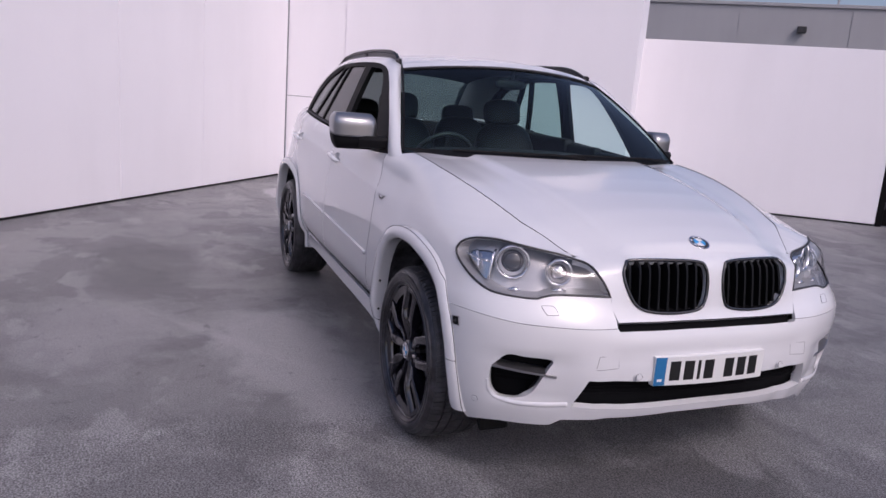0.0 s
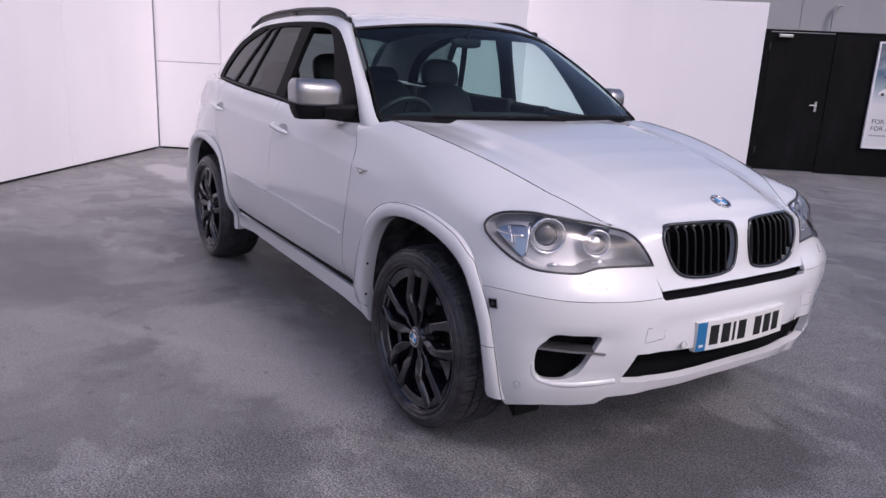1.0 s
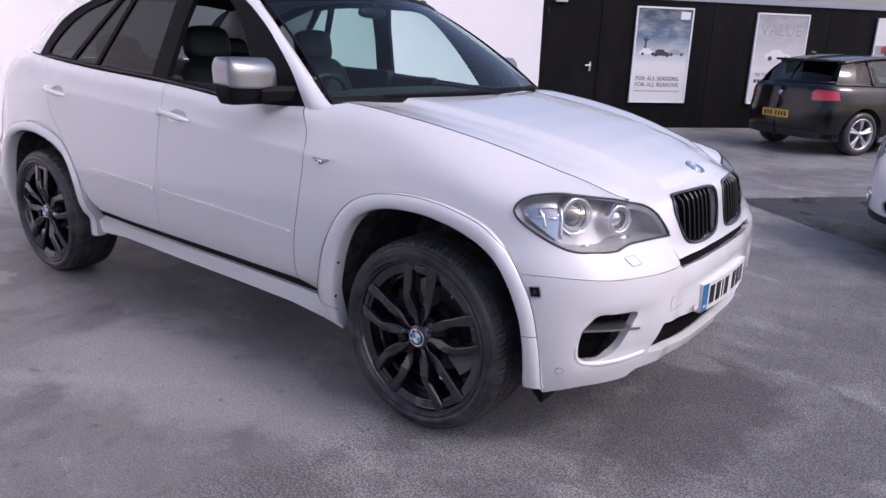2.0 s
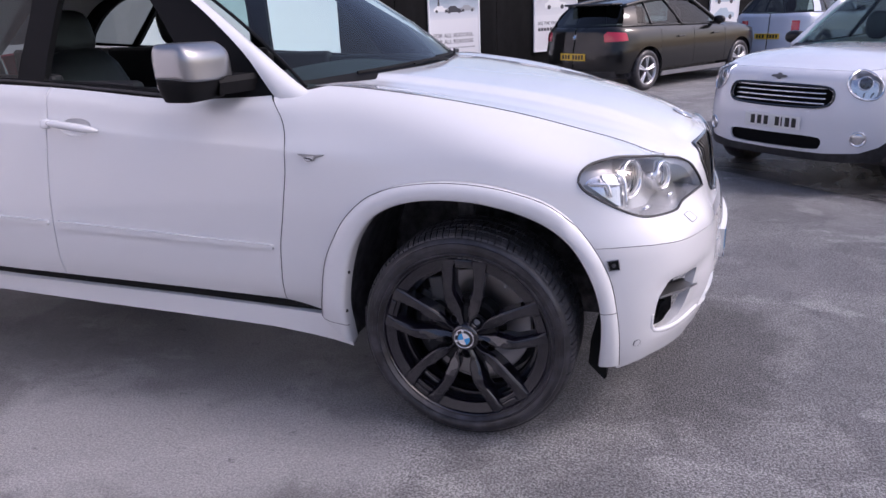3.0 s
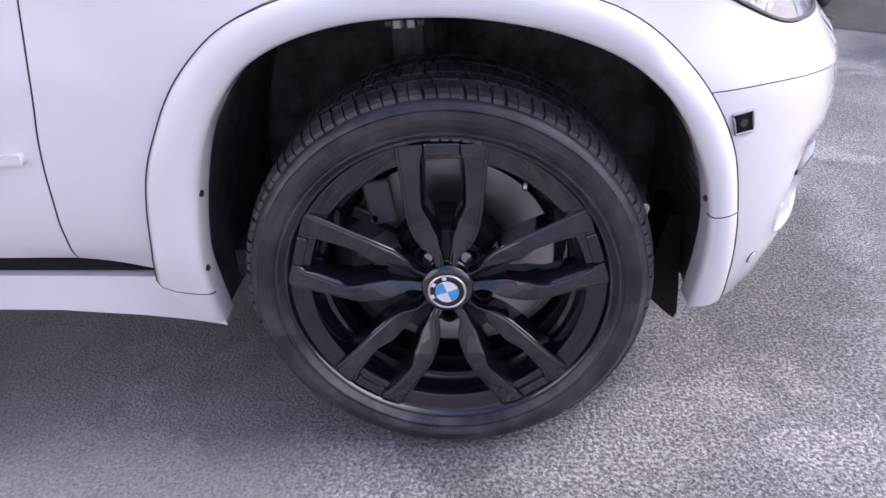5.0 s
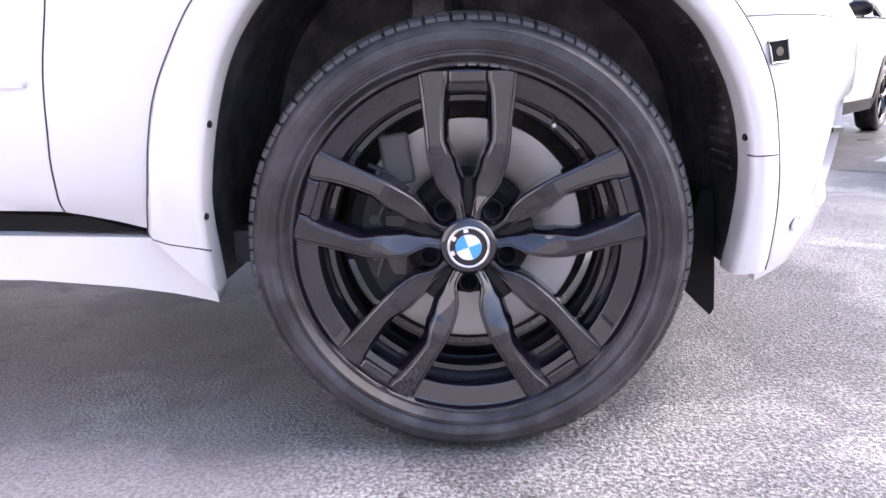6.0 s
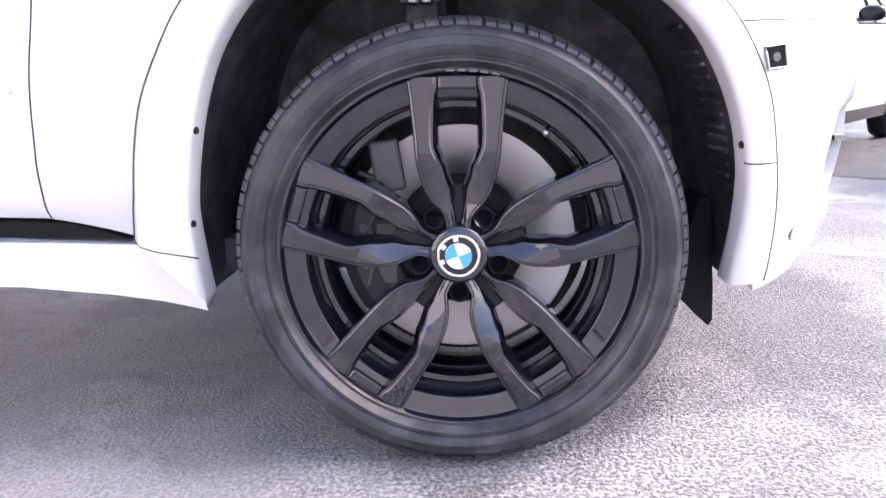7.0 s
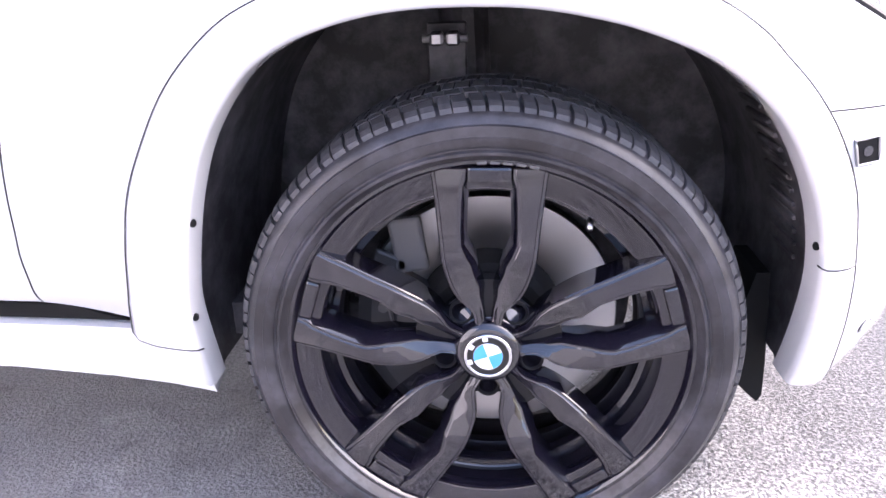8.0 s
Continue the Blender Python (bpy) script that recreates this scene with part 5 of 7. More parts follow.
# door mirrors
for side, fd in ((-1, doors[0]), (1, doors[1])):
    mm = empty("door_mirror")
    mm.parent = suv
    mm["label"] = "door mirror with a satin silver cap"
    c = Vector((-0.876, CY + side * (1.005 if side < 0 else 0.925), 1.262))   # the far one is set in and narrowed to fit the camera's view

    def shell(z_lo, z_hi, grow, mt, nm):
        bm = bmesh.new()
        rings = []
        for z in np.linspace(z_lo, z_hi, 12):
            t = (z - 1.168) / 0.188
            top_in = (1 - max(0.0, (t - 0.68) / 0.38) ** 3.0)
            bot_in = (1 - max(0.0, (0.42 - t) / 0.52) ** 2.2)
            f = max(0.12, top_in * bot_in) * grow
            ring = []
            for a in np.linspace(0, 2 * math.pi, 36, endpoint=False):
                ca, sa = math.cos(a), math.sin(a)
                ex = math.copysign(abs(ca) ** 0.52, ca)
                ey = math.copysign(abs(sa) ** 0.52, sa)
                x = c.x + (0.076 if ex > 0 else 0.112) * ex * (f * (1.0 if nm == "cap" else 0.90) if ex > 0 else (0.9 + 0.1 * f) * grow) * (1 - 0.22 * max(0, ey * 1.0) * (ex > 0))
                y = c.y + side * (0.118 if side < 0 else 0.072) * ey * (0.65 + 0.35 * f) + side * 0.012 * t
                ring.append(bm.verts.new((x, y, z - 0.012 * max(0.0, ex) * (1 - max(0.0, z - 1.250) / 0.106) * (nm == "cap"))))
            rings.append(ring)
        for p, q in zip(rings, rings[1:]):
            for i in range(36):
                bm.faces.new((p[i], p[(i + 1) % 36], q[(i + 1) % 36], q[i]))
        bm.faces.new(rings[0][::-1])
        bm.faces.new(rings[-1])
        bmesh.ops.recalc_face_normals(bm, faces=bm.faces[:])
        return part(nm, bm, mt, mm, smooth=True)

    shell(1.250, 1.356, 1.0, M_MIRROR_CAP, "cap")
    shell(1.172, 1.2485, 0.985, M_FRAME_BLACK, "lower_shell")
    part("mirror_glass", box(c.x - 0.113, c.y - (0.078 if side < 0 else 0.05), 1.212, c.x - 0.108, c.y + (0.078 if side < 0 else 0.05), 1.312, 0.002, 1), M_CHROME, mm)
    arm_rows = [np.array([(x + k, CY + side * h, z) for h, x, z in ((1.00, -0.815, zb), (0.94, -0.785, zb + 0.001), (0.885, -0.765, zb + 0.002), (0.850, -0.760, zb + 0.002))]) for k, zb in ((0.0, 1.243), (0.012, 1.225), (0.004, 1.186), (-0.10, 1.174), (-0.12, 1.225), (-0.10, 1.243), (0.0, 1.243))]
    part("arm", mesh_from("arm", np.concatenate(arm_rows), [(i * 4 + j, i * 4 + j + 1, i * 4 + j + 5, i * 4 + j + 4) for i in range(6) for j in range(3)], M_FRAME_BLACK), None, mm)

# ---- cabin ----
part("floor_pan", box(-3.7, CY - 0.78, 0.30, 0.10, CY + 0.78, 0.36), M_LINER, suv)
part("engine_bay", box(-0.40, CY - 0.44, 0.30, 0.55, CY + 0.44, 0.93), M_LINER, suv)
part("front_beam", box(0.50, CY - 0.62, 0.33, 0.66, CY + 0.62, 0.72), M_LINER, suv)
part("dashboard", moved(rounded(0, 0, 0, 0.34, 0.76, 0.16, 3.0), pose(-0.80, CY, 1.035, 0, 6)), M_CABIN, suv, smooth=True)
part("binnacle", rounded(-0.93, CY - 0.40, 1.15, 0.10, 0.18, 0.05, 2.6), M_CABIN, suv, smooth=True)
ring = [(0.185 * math.cos(a), 0.185 * math.sin(a), 0) for a in np.linspace(0, 2 * math.pi, 40, endpoint=False)]
swm = pose(-1.12, CY - 0.40, 1.10, 0, -64, 0)
wheel_s = part("steering_wheel", moved(tube(ring, 0.015, 10, True), swm), M_SEAT, suv, "black leather steering wheel", True)
part("boss", moved(rounded(0, 0, 0, 0.075, 0.075, 0.03, 2.5), swm), M_CABIN, wheel_s, smooth=True)
for a in (0, 140, 220):
    part("spoke", moved(box(0.05, -0.018, -0.008, 0.18, 0.018, 0.008, 0.004), swm @ pose(0, 0, 0, 0, 0, a)), M_CABIN, wheel_s)
part("cabin_mirror", rounded(-1.12, CY + 0.0, 1.575, 0.02, 0.10, 0.030, 3.0), M_SLAT, suv, smooth=True)
part("mirror_stem", tube([(-1.10, CY, 1.60), (-1.08, CY, 1.66)], 0.012, 8), M_CABIN, suv)
part("headlining", sheet(lambda u, v: roof_at(u * 0.97, v * ROOF_END) - np.stack([0 * u, 0 * u, 0.035 + 0 * u], 1), 17, 20, "headlining", M_CABIN), None, suv)


def seat(x, y, wide):
    base = empty("seat")
    base.parent = suv
    base["label"] = "black leather seat with a headrest"
    part("cushion", rounded(x + 0.10, y, 0.66, 0.27, wide, 0.09, 3.2), M_SEAT, base, smooth=True)
    part("backrest", moved(rounded(0, 0, 0.31, 0.075, wide, 0.355, 3.4), pose(x - 0.16, y, 0.68, 0, -17)), M_SEAT, base, smooth=True)
    return base


for x, y in ((-1.62, CY - 0.40), (-1.62, CY + 0.40), (-2.50, CY - 0.42), (-2.50, CY + 0.42)):
    st = seat(x, y, 0.24)
    hx = x - 0.16 - 0.31 * 0.68
    for d in (-0.06, 0.06):
        part("post", tube([(hx + 0.02, y + d, 1.24), (hx, y + d, 1.36)], 0.007, 6), M_CHROME, st)
    part("headrest", moved(rounded(0, 0, 0, 0.055, 0.140, 0.098, 3.6), pose(hx - 0.01, y, 1.385 if x > -2 else 1.315, 0, -12)), M_SEAT, st, smooth=True)
part("centre_console", box(-1.75, CY - 0.12, 0.36, -0.95, CY + 0.12, 0.80, 0.04), M_CABIN, suv)


# ---- wheels ----
def tyre_mesh(radius, rim, width):
    """Tyre about the y axis; the outer side at y = -width / 2. It stands flat on the ground."""
    hw = width / 2
    prof = [(rim - 0.012, -hw + 0.030), (rim + 0.003, -hw + 0.012), (rim + 0.008, -hw + 0.003), (rim + 0.012, -hw - 0.002), (rim + 0.016, -hw - 0.002), (rim + 0.0185, -hw + 0.002), (rim + 0.021, -hw + 0.002), (rim + 0.023, -hw - 0.0005),
            (rim + 0.036, -hw - 0.0035), (rim + 0.0365, -hw - 0.0025), (rim + 0.050, -hw - 0.0015), (rim + 0.0505, -hw - 0.0005), (radius - 0.030, -hw + 0.0045), (radius - 0.022, -hw + 0.010), (radius - 0.0165, -hw + 0.0175), (radius - 0.0095, -hw + 0.031)]
    bm = lathe(prof + [(radius - 0.007, -hw + 0.05), (radius - 0.008, hw - 0.05)] + [(r, -o) for r, o in prof[::-1]], 120)
    return bm


def tread_blocks(radius, width, count=104):
    """Raised blocks in five ribs round the tyre, the outer ones wrapped over the shoulder, as one mesh."""
    hw = width / 2
    verts, faces = [], []
    edge = [(-hw + 0.0175, radius - 0.0170), (-hw + 0.0205, radius - 0.0105), (-hw + 0.032, radius - 0.0050), (-hw + 0.060, radius), (-hw + 0.060, radius - 0.016)]
    plain_ = lambda a, b: [(a, radius - 0.016), (a, radius), (b, radius), (b, radius - 0.016)]
    ribs = [(edge, 0.020, 0.0), (plain_(-hw + 0.070, -0.036), 0.018, 0.5), (plain_(-0.028, 0.028), 0.0, 0.0), (plain_(0.036, hw - 0.070), -0.018, 0.5), ([(-y, r) for y, r in edge[::-1]], -0.020, 0.0)]
    for sect, skew, off in ribs:
        y_mid = sum(y for y, _ in sect) / len(sect)
        for i in range(count):
            wide = 0.80 + 0.10 * math.sin(i * 2.4)
            t0 = (i + 0.1 + off) * 2 * math.pi / count
            base = len(verts)
            for t in (t0, t0 + wide * 2 * math.pi / count):
                for y, r in sect:
                    a = t + skew * (y - y_mid) / 0.05
                    verts.append((r * math.cos(a), y, r * math.sin(a)))
            n = len(sect)
            faces += [tuple(base + k for k in range(n)), tuple(base + n + k for k in range(n))[::-1]]
            faces += [(base + k, base + n + k, base + n + (k + 1) % n, base + (k + 1) % n) for k in range(n - 1)]
    return verts, faces


def stands(points, low):
    """Presses what would go under the ground flat against it."""
    return [(x, y, max(z, low)) for x, y, z in points]


def spoke_mesh(sign):
    """One of a pair of spokes, pointing up. It leaves the hub close to its twin, bends out, stands proudest at the bend and falls back to the rim;
    below the bend its face leans to the slot between the twins. Face about y = 0, outward is -y."""
    rows = [  # radius, edge by the twin, outer edge, face by the twin, face by the outer edge
        (0.038, 0.001, 0.0205, 0.012, 0.009), (0.050, 0.0015, 0.0205, 0.013, 0.008), (0.057, 0.0030, 0.0212, 0.014, 0.007), (0.066, 0.0042, 0.0235, 0.0135, 0.006), (0.078, 0.0048, 0.0335, 0.0125, 0.004), (0.090, 0.0050, 0.0450, 0.011, 0.0015),
        (0.106, 0.0056, 0.0535, 0.0075, -0.002), (0.118, 0.0100, 0.0575, 0.0045, -0.004), (0.130, 0.0140, 0.0610, 0.0, -0.0070), (0.146, 0.0168, 0.0648, -0.0075, -0.0090), (0.160, 0.0235, 0.0670, -0.0105, -0.0088), (0.176, 0.0305, 0.0685, -0.0105, -0.0075), (0.200, 0.0312, 0.0705, -0.0085, -0.0050),
        (0.235, 0.0300, 0.0742, -0.0045, -0.0008), (0.258, 0.0280, 0.0768, -0.0022, 0.0008), (0.2700, 0.0240, 0.0782, -0.0010, 0.0018), (0.2825, 0.0240, 0.0798, 0.0005, 0.0030), (0.2890, 0.0250, 0.0790, 0.0105, 0.0125)]
    bm = bmesh.new()
    rings = []
    for r, lo_, hi_, ya, yb in rows:
        w = hi_ - lo_
        b_ = min(0.0105, w * 0.26)                   # the slanted cheek towards the twin
        e_ = min(0.0035, w * 0.15)
        ring = [(lo_ - 0.001, ya + 0.021), (lo_ + b_ * 0.75, ya + 0.0022), (lo_ + b_, ya), (hi_ - e_, yb), (hi_, yb + 0.0045), (hi_ - w * 0.06, 0.055), (lo_ + w * 0.05, 0.055)]
        rings.append([bm.verts.new((sign * x, yy, r)) for x, yy in ring])
    for a, b in zip(rings, rings[1:]):
        for i in range(7):
            bm.faces.new((a[i], a[(i + 1) % 7], b[(i + 1) % 7], b[i]))
    bm.faces.new(rings[0])
    bm.faces.new(rings[-1][::-1])
    bmesh.ops.recalc_face_normals(bm, faces=bm.faces[:])
    long = [e for a, b in zip(rings, rings[1:]) for i in (2, 3) for e in [bm.edges.get((a[i], b[i]))] if e]
    bmesh.ops.bevel(bm, geom=long, offset=0.0032, segments=3, affect="EDGES")
    return bm


def crisp(ob, degrees=26):
    """Smooth shading with sharp folds."""
    ob.data.polygons.foreach_set("use_smooth", [True] * len(ob.data.polygons))
    ob.data.set_sharp_from_angle(angle=radians(degrees))
    return ob


def suv_wheel(x, side, spin):
    """A wheel with its tyre, rim, spokes, bolts, hub badge, brake disc and caliper."""
    hubm = pose(x, CY + side * 0.960, 0.362, 0, 0, 0 if side < 0 else 180)
    w = empty("wheel", hubm)
    w.parent = suv
    w["label"] = "gloss black alloy wheel with five pairs of spokes"
    width, R, rim = 0.285, 0.3755, 0.294
    y0 = width / 2 - 0.014
    low_z = FLOOR - 0.362 + 0.0005
    tb = moved(tyre_mesh(R, rim, width), pose(0, y0, 0))
    for v in tb.verts:
        v.co.z = max(v.co.z, low_z)
    ty = part("tyre", tb, M_TYRE, w, "worn black road tyre", True)
    crisp(ty, 40)
    tv, tf = tread_blocks(R + 0.001, width)
    tr = part("tread", mesh_from("tread", stands([(a, b + y0, c) for a, b, c in tv], low_z), tf, M_TREAD), None, ty)
    tr["kind"] = "stuff"
    # raised moulding on the sidewall: short bars
    for a0, n_ in ((62, 5), (96, 4), (-8, 6), (22, 4)):
        for k in range(n_):
            a = radians(a0 + 3.0 * k)
            rr = rim + 0.0295
            part("moulding", moved(box(-0.0035, -0.0006, -0.004, 0.0035, 0.0006, 0.004), pose(rr * math.cos(a), y0 - width / 2 - 0.0002, rr * math.sin(a), 0, 90 - math.degrees(a))), M_TYRE, ty)
    rim_prof = [(rim + 0.004, 0.008), (rim + 0.006, 0.001), (rim + 0.003, -0.003), (rim - 0.002, -0.0025), (rim - 0.005, 0.002), (rim - 0.007, 0.0065), (rim - 0.011, 0.0085), (rim - 0.038, 0.0120), (rim - 0.041, 0.0135), (rim - 0.043, 0.018), (rim - 0.045, 0.030),
                (rim - 0.047, 0.060), (rim - 0.049, 0.0625), (rim - 0.058, 0.064), (rim - 0.060, 0.067), (rim - 0.066, 0.12), (rim - 0.050, 0.20), (rim - 0.012, 0.26)]
    crisp(part("rim", lathe(rim_prof, 120), M_WHEEL, w), 30)
    for k in range(5):
        a = spin + 72 * k
        for sg in (-1, 1):
            crisp(part("spoke", moved(spoke_mesh(sg), pose(0, 0, 0, 0, a)), M_WHEEL, w), 38)
        part("web", moved(box(-0.030, 0.0015, 0.2640, 0.030, 0.05, 0.2850, 0.004, 2), pose(0, 0, 0, 0, a)), M_WHEEL, w)
        slot = bmesh.new()
        ring_ = [(-0.008, 0.046), (0.008, 0.046), (0.010, 0.085), (0.013, 0.112), (-0.013, 0.112), (-0.010, 0.085)]
        fr, bk = ([slot.verts.new((x_, y_, z_)) for x_, z_ in ring_] for y_ in (0.026, 0.05))
        slot.faces.new(fr)
        slot.faces.new(bk[::-1])
        for i in range(6):
            slot.faces.new((fr[i], bk[i], bk[(i + 1) % 6], fr[(i + 1) % 6]))
        bmesh.ops.recalc_face_normals(slot, faces=slot.faces[:])
        part("slot_floor", moved(slot, pose(0, 0, 0, 0, a)), M_HAT, w)
        b = a + 36
        m = pose(0, 0, 0, 0, b)
        part("bolt_cup", moved(lathe([(0.0185, 0.036), (0.0180, 0.029), (0.0165, 0.027), (0.0145, 0.031), (0.0140, 0.05), (0.0, 0.05)], 20), m @ pose(0, 0, 0.069)), M_BOLT_SHADE, w, smooth=True)
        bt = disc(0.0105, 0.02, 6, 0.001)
        part("bolt", moved(bt, m @ pose(0, 0.044, 0.069, 90)), M_BOLT_SHADE, w)
    for k in range(5):
        m = pose(0, 0, 0, 0, -1 + 3.4 * k)
        part("balance_weight", moved(box(-0.0065, -0.004, 0.2905, 0.0065, 0.002, 0.2945, 0.001, 1), m), M_BRACKET, w)
    part("hub", lathe([(0.0, 0.004), (0.040, 0.004), (0.045, 0.007), (0.050, 0.013), (0.052, 0.030), (0.084, 0.034), (0.087, 0.06), (0.0, 0.06)], 48), M_WHEEL, w, smooth=True)
    roundel(0.0355, w, pose(0, 0.0025, 0, 90) @ pose(0, 0, 0, 0, 0, 20))
    part("valve", tube([(0.141, 0.02, 0.190), (0.146, 0.045, 0.20)], 0.005, 8), M_DISC, w, smooth=True)
    plate_ = part("brake_disc", lathe([(0.100, 0.142), (0.116, 0.135), (0.203, 0.135), (0.205, 0.139), (0.205, 0.160), (0.105, 0.160)], 72), M_DISC, w, "bare steel brake disc")
    crisp(plate_, 30)
    crisp(part("disc_hat", lathe([(0.0, 0.095), (0.094, 0.095), (0.106, 0.102), (0.118, 0.134)], 48), M_HAT, w), 30)
    cal = bmesh.new()
    rings = []
    for a in np.linspace(radians(148), radians(224), 18):
        rings.append([cal.verts.new((r * math.cos(a), o, r * math.sin(a))) for r, o in ((0.105, 0.120), (0.118, 0.108), (0.190, 0.104), (0.213, 0.116), (0.213, 0.185), (0.105, 0.185))])
    for p, q in zip(rings, rings[1:]):
        for i in range(6):
            cal.faces.new((p[i], p[(i + 1) % 6], q[(i + 1) % 6], q[i]))
    cal.faces.new(rings[0])
    cal.faces.new(rings[-1])
    bmesh.ops.recalc_face_normals(cal, faces=cal.faces[:])
    caliper = part("caliper", cal, M_CALIPER, w, "dark iron brake caliper")
    part("caliper_bracket", moved(box(-0.026, -0.006, -0.045, 0.026, 0.010, 0.045, 0.006, 2), pose(-0.122, 0.100, 0.137, 0, -8)), M_BRACKET, caliper, "grey iron caliper bracket")
    part("bracket_lug", moved(box(-0.030, -0.004, -0.014, 0.012, 0.010, 0.014, 0.005, 2), pose(-0.150, 0.098, 0.108, 0, 24)), M_CALIPER, caliper)
    for x_, z_ in ((-0.168, -0.035), (-0.168, 0.03), (-0.135, 0.105)):
        part("caliper_bolt", moved(disc(0.009, 0.012, 6, 0.001), pose(x_, 0.100, z_, 90)), M_BRACKET, caliper)
    part("brake_pad", moved(box(-0.03, -0.006, -0.055, 0.012, 0.006, 0.055, 0.002, 1), pose(-0.122, 0.112, -0.02, 0, 4)), M_BRACKET, caliper)
    part("pad_spring", tube([(-0.165, 0.100, -0.075), (-0.150, 0.094, -0.02), (-0.158, 0.096, 0.035), (-0.140, 0.100, 0.07)], 0.0035, 6), M_BRACKET, caliper)
    part("backplate", lathe([(0.0, 0.20), (0.20, 0.20), (0.236, 0.206), (0.238, 0.215)], 48), M_LINER, w)
    return w


for x in (0.0, REAR_X):
    for side in (-1, 1):
        suv_wheel(x, side, 1.0 if side < 0 else 31.0)
# strut top and pipe clip seen over the front wheel
for side in (-1, 1):
    part("strut", tube([(-0.03, CY + side * 0.56, 0.40), (-0.05, CY + side * 0.53, 0.92)], 0.045, 14), M_LINER, suv)
    clip = part("pipe_clip", box(-0.092, CY + side * 0.70 - 0.012, 0.776, -0.070, CY + side * 0.70 + 0.012, 0.798, 0.004, 1), M_DISC, suv, "small bright metal pipe clip")
    part("pipe", tube([(-0.104, CY + side * 0.70, 0.787), (-0.032, CY + side * 0.70, 0.787)], 0.006, 8), M_DISC, clip)
    part("clip_half", box(-0.066, CY + side * 0.70 - 0.012, 0.776, -0.044, CY + side * 0.70 + 0.012, 0.798, 0.004, 1), M_DISC, clip)
    part("clip_bracket", box(-0.10, CY + side * 0.66 - 0.006, 0.62, -0.035, CY + side * 0.66 + 0.006, 0.81, 0.003, 1), M_LINER, clip)


# ---- black fence with posters, buildings behind ----
def fence_painted():
    m = material("black_fence_paint", (0.016, 0.016, 0.018), 0.5)
    n = Net(m)
    c = n.coords()
    worn = n.ramp(n.noise(n.scaled(c, 1.0, 1.0, 0.3), 2.5, 6.0, 0.65), (0.45, 0.0), (0.75, 1.0))
    n.bsdf.inputs["Specular IOR Level"].default_value = 0.12
    n.link(n.mix(worn, (0.004, 0.004, 0.0045), (0.011, 0.0105, 0.0115)), n.bsdf.inputs["Base Color"])
    n.link(n.ramp(n.noise(c, 6.0, 4.0, 0.6), (0.3, 0.55), (0.7, 0.75)), n.bsdf.inputs["Roughness"])
    return m


M_FENCE_PAINT = fence_painted()
M_FRAME = material("poster_frame_white", (0.84, 0.84, 0.86), 0.35)
M_PAPER = material("poster_paper", (0.78, 0.78, 0.80), 0.35, 0.0, 0.5)


def printed_fade(name, low, high, *stops):
    """Ink that fades up a poster between two heights, with a little cloud in it."""
    m = material(name, stops[0][1], 0.35, 0.0, 0.5)
    n = Net(m)
    c = n.coords()
    sep = n.add("ShaderNodeSeparateXYZ")
    n.link(c, sep.inputs[0])
    up = n.add("ShaderNodeMapRange")
    up.inputs["From Min"].default_value, up.inputs["From Max"].default_value = low, high
    n.link(sep.outputs[2], up.inputs["Value"])
    col = n.ramp(up.outputs[0], *stops)
    haze = n.ramp(n.noise(n.scaled(c, 1.0, 1.0, 2.2), 3.0, 5.0, 0.6), (0.45, 0.0), (0.70, 0.35))
    n.link(n.mix(haze, col, (0.70, 0.74, 0.78)), n.bsdf.inputs["Base Color"])
    return m


M_SNOW_SKY = printed_fade("poster_snow_sky", 0.72, 1.64, (0.0, (0.74, 0.75, 0.78)), (0.28, (0.36, 0.43, 0.50)), (0.50, (0.10, 0.17, 0.26)), (1.0, (0.035, 0.055, 0.10)))
M_GREY_FADE = printed_fade("poster_grey_fade", 0.70, 1.62, (0.0, (0.74, 0.74, 0.76)), (0.5, (0.50, 0.50, 0.53)), (1.0, (0.34, 0.34, 0.37)))
M_PALE_BLUE = material("poster_pale_blue", (0.42, 0.52, 0.60), 0.35, 0.0, 0.5)
M_PRINT = material("poster_print_dark", (0.05, 0.05, 0.06), 0.5)
M_PRINT_GREY = material("poster_print_grey", (0.35, 0.36, 0.38), 0.5)
M_PRINT_RED = material("poster_print_red", (0.35, 0.05, 0.06), 0.5)
M_PRINT_WHITE = material("poster_print_white", (0.80, 0.80, 0.80), 0.5)

fence = tagged(empty("fence", FENCE), "black painted board fence with a flush door", "fence", kind="structure")
edges_ = [1.09, 3.3, 5.8, 8.3, 11.3]
for a, b in zip(edges_, edges_[1:]):
    part("board", box(a + 0.004, 0.0, 0.0, b - 0.004, 0.06, 2.235, 0.003, 1), M_FENCE_PAINT, fence)
part("coping", box(0.0, -0.012, 2.236, 11.3, 0.075, 2.262, 0.003, 1), M_FENCE_PAINT, fence)
part("jamb", box(0.005, -0.01, 0.0, 0.09, 0.07, 2.235, 0.003, 1), M_FENCE_PAINT, fence)
leaf = part("door_leaf", box(0.096, 0.004, 0.02, 1.082, 0.05, 2.22, 0.003, 1), M_FENCE_PAINT, fence, "flush black door")
part("lever_plate", box(0.93, -0.006, 1.00, 0.965, 0.004, 1.16, 0.003, 1), M_STEEL, leaf, "steel lever handle")
part("lever", moved(tube([(0, 0, 0), (0, -0.04, 0), (-0.11, -0.042, 0)], 0.009, 8), pose(0.948, -0.004, 1.10)), M_STEEL, leaf)
part("door_closer", box(0.20, -0.045, 2.14, 0.42, -0.002, 2.19, 0.008), M_STEEL, leaf, "steel door closer")
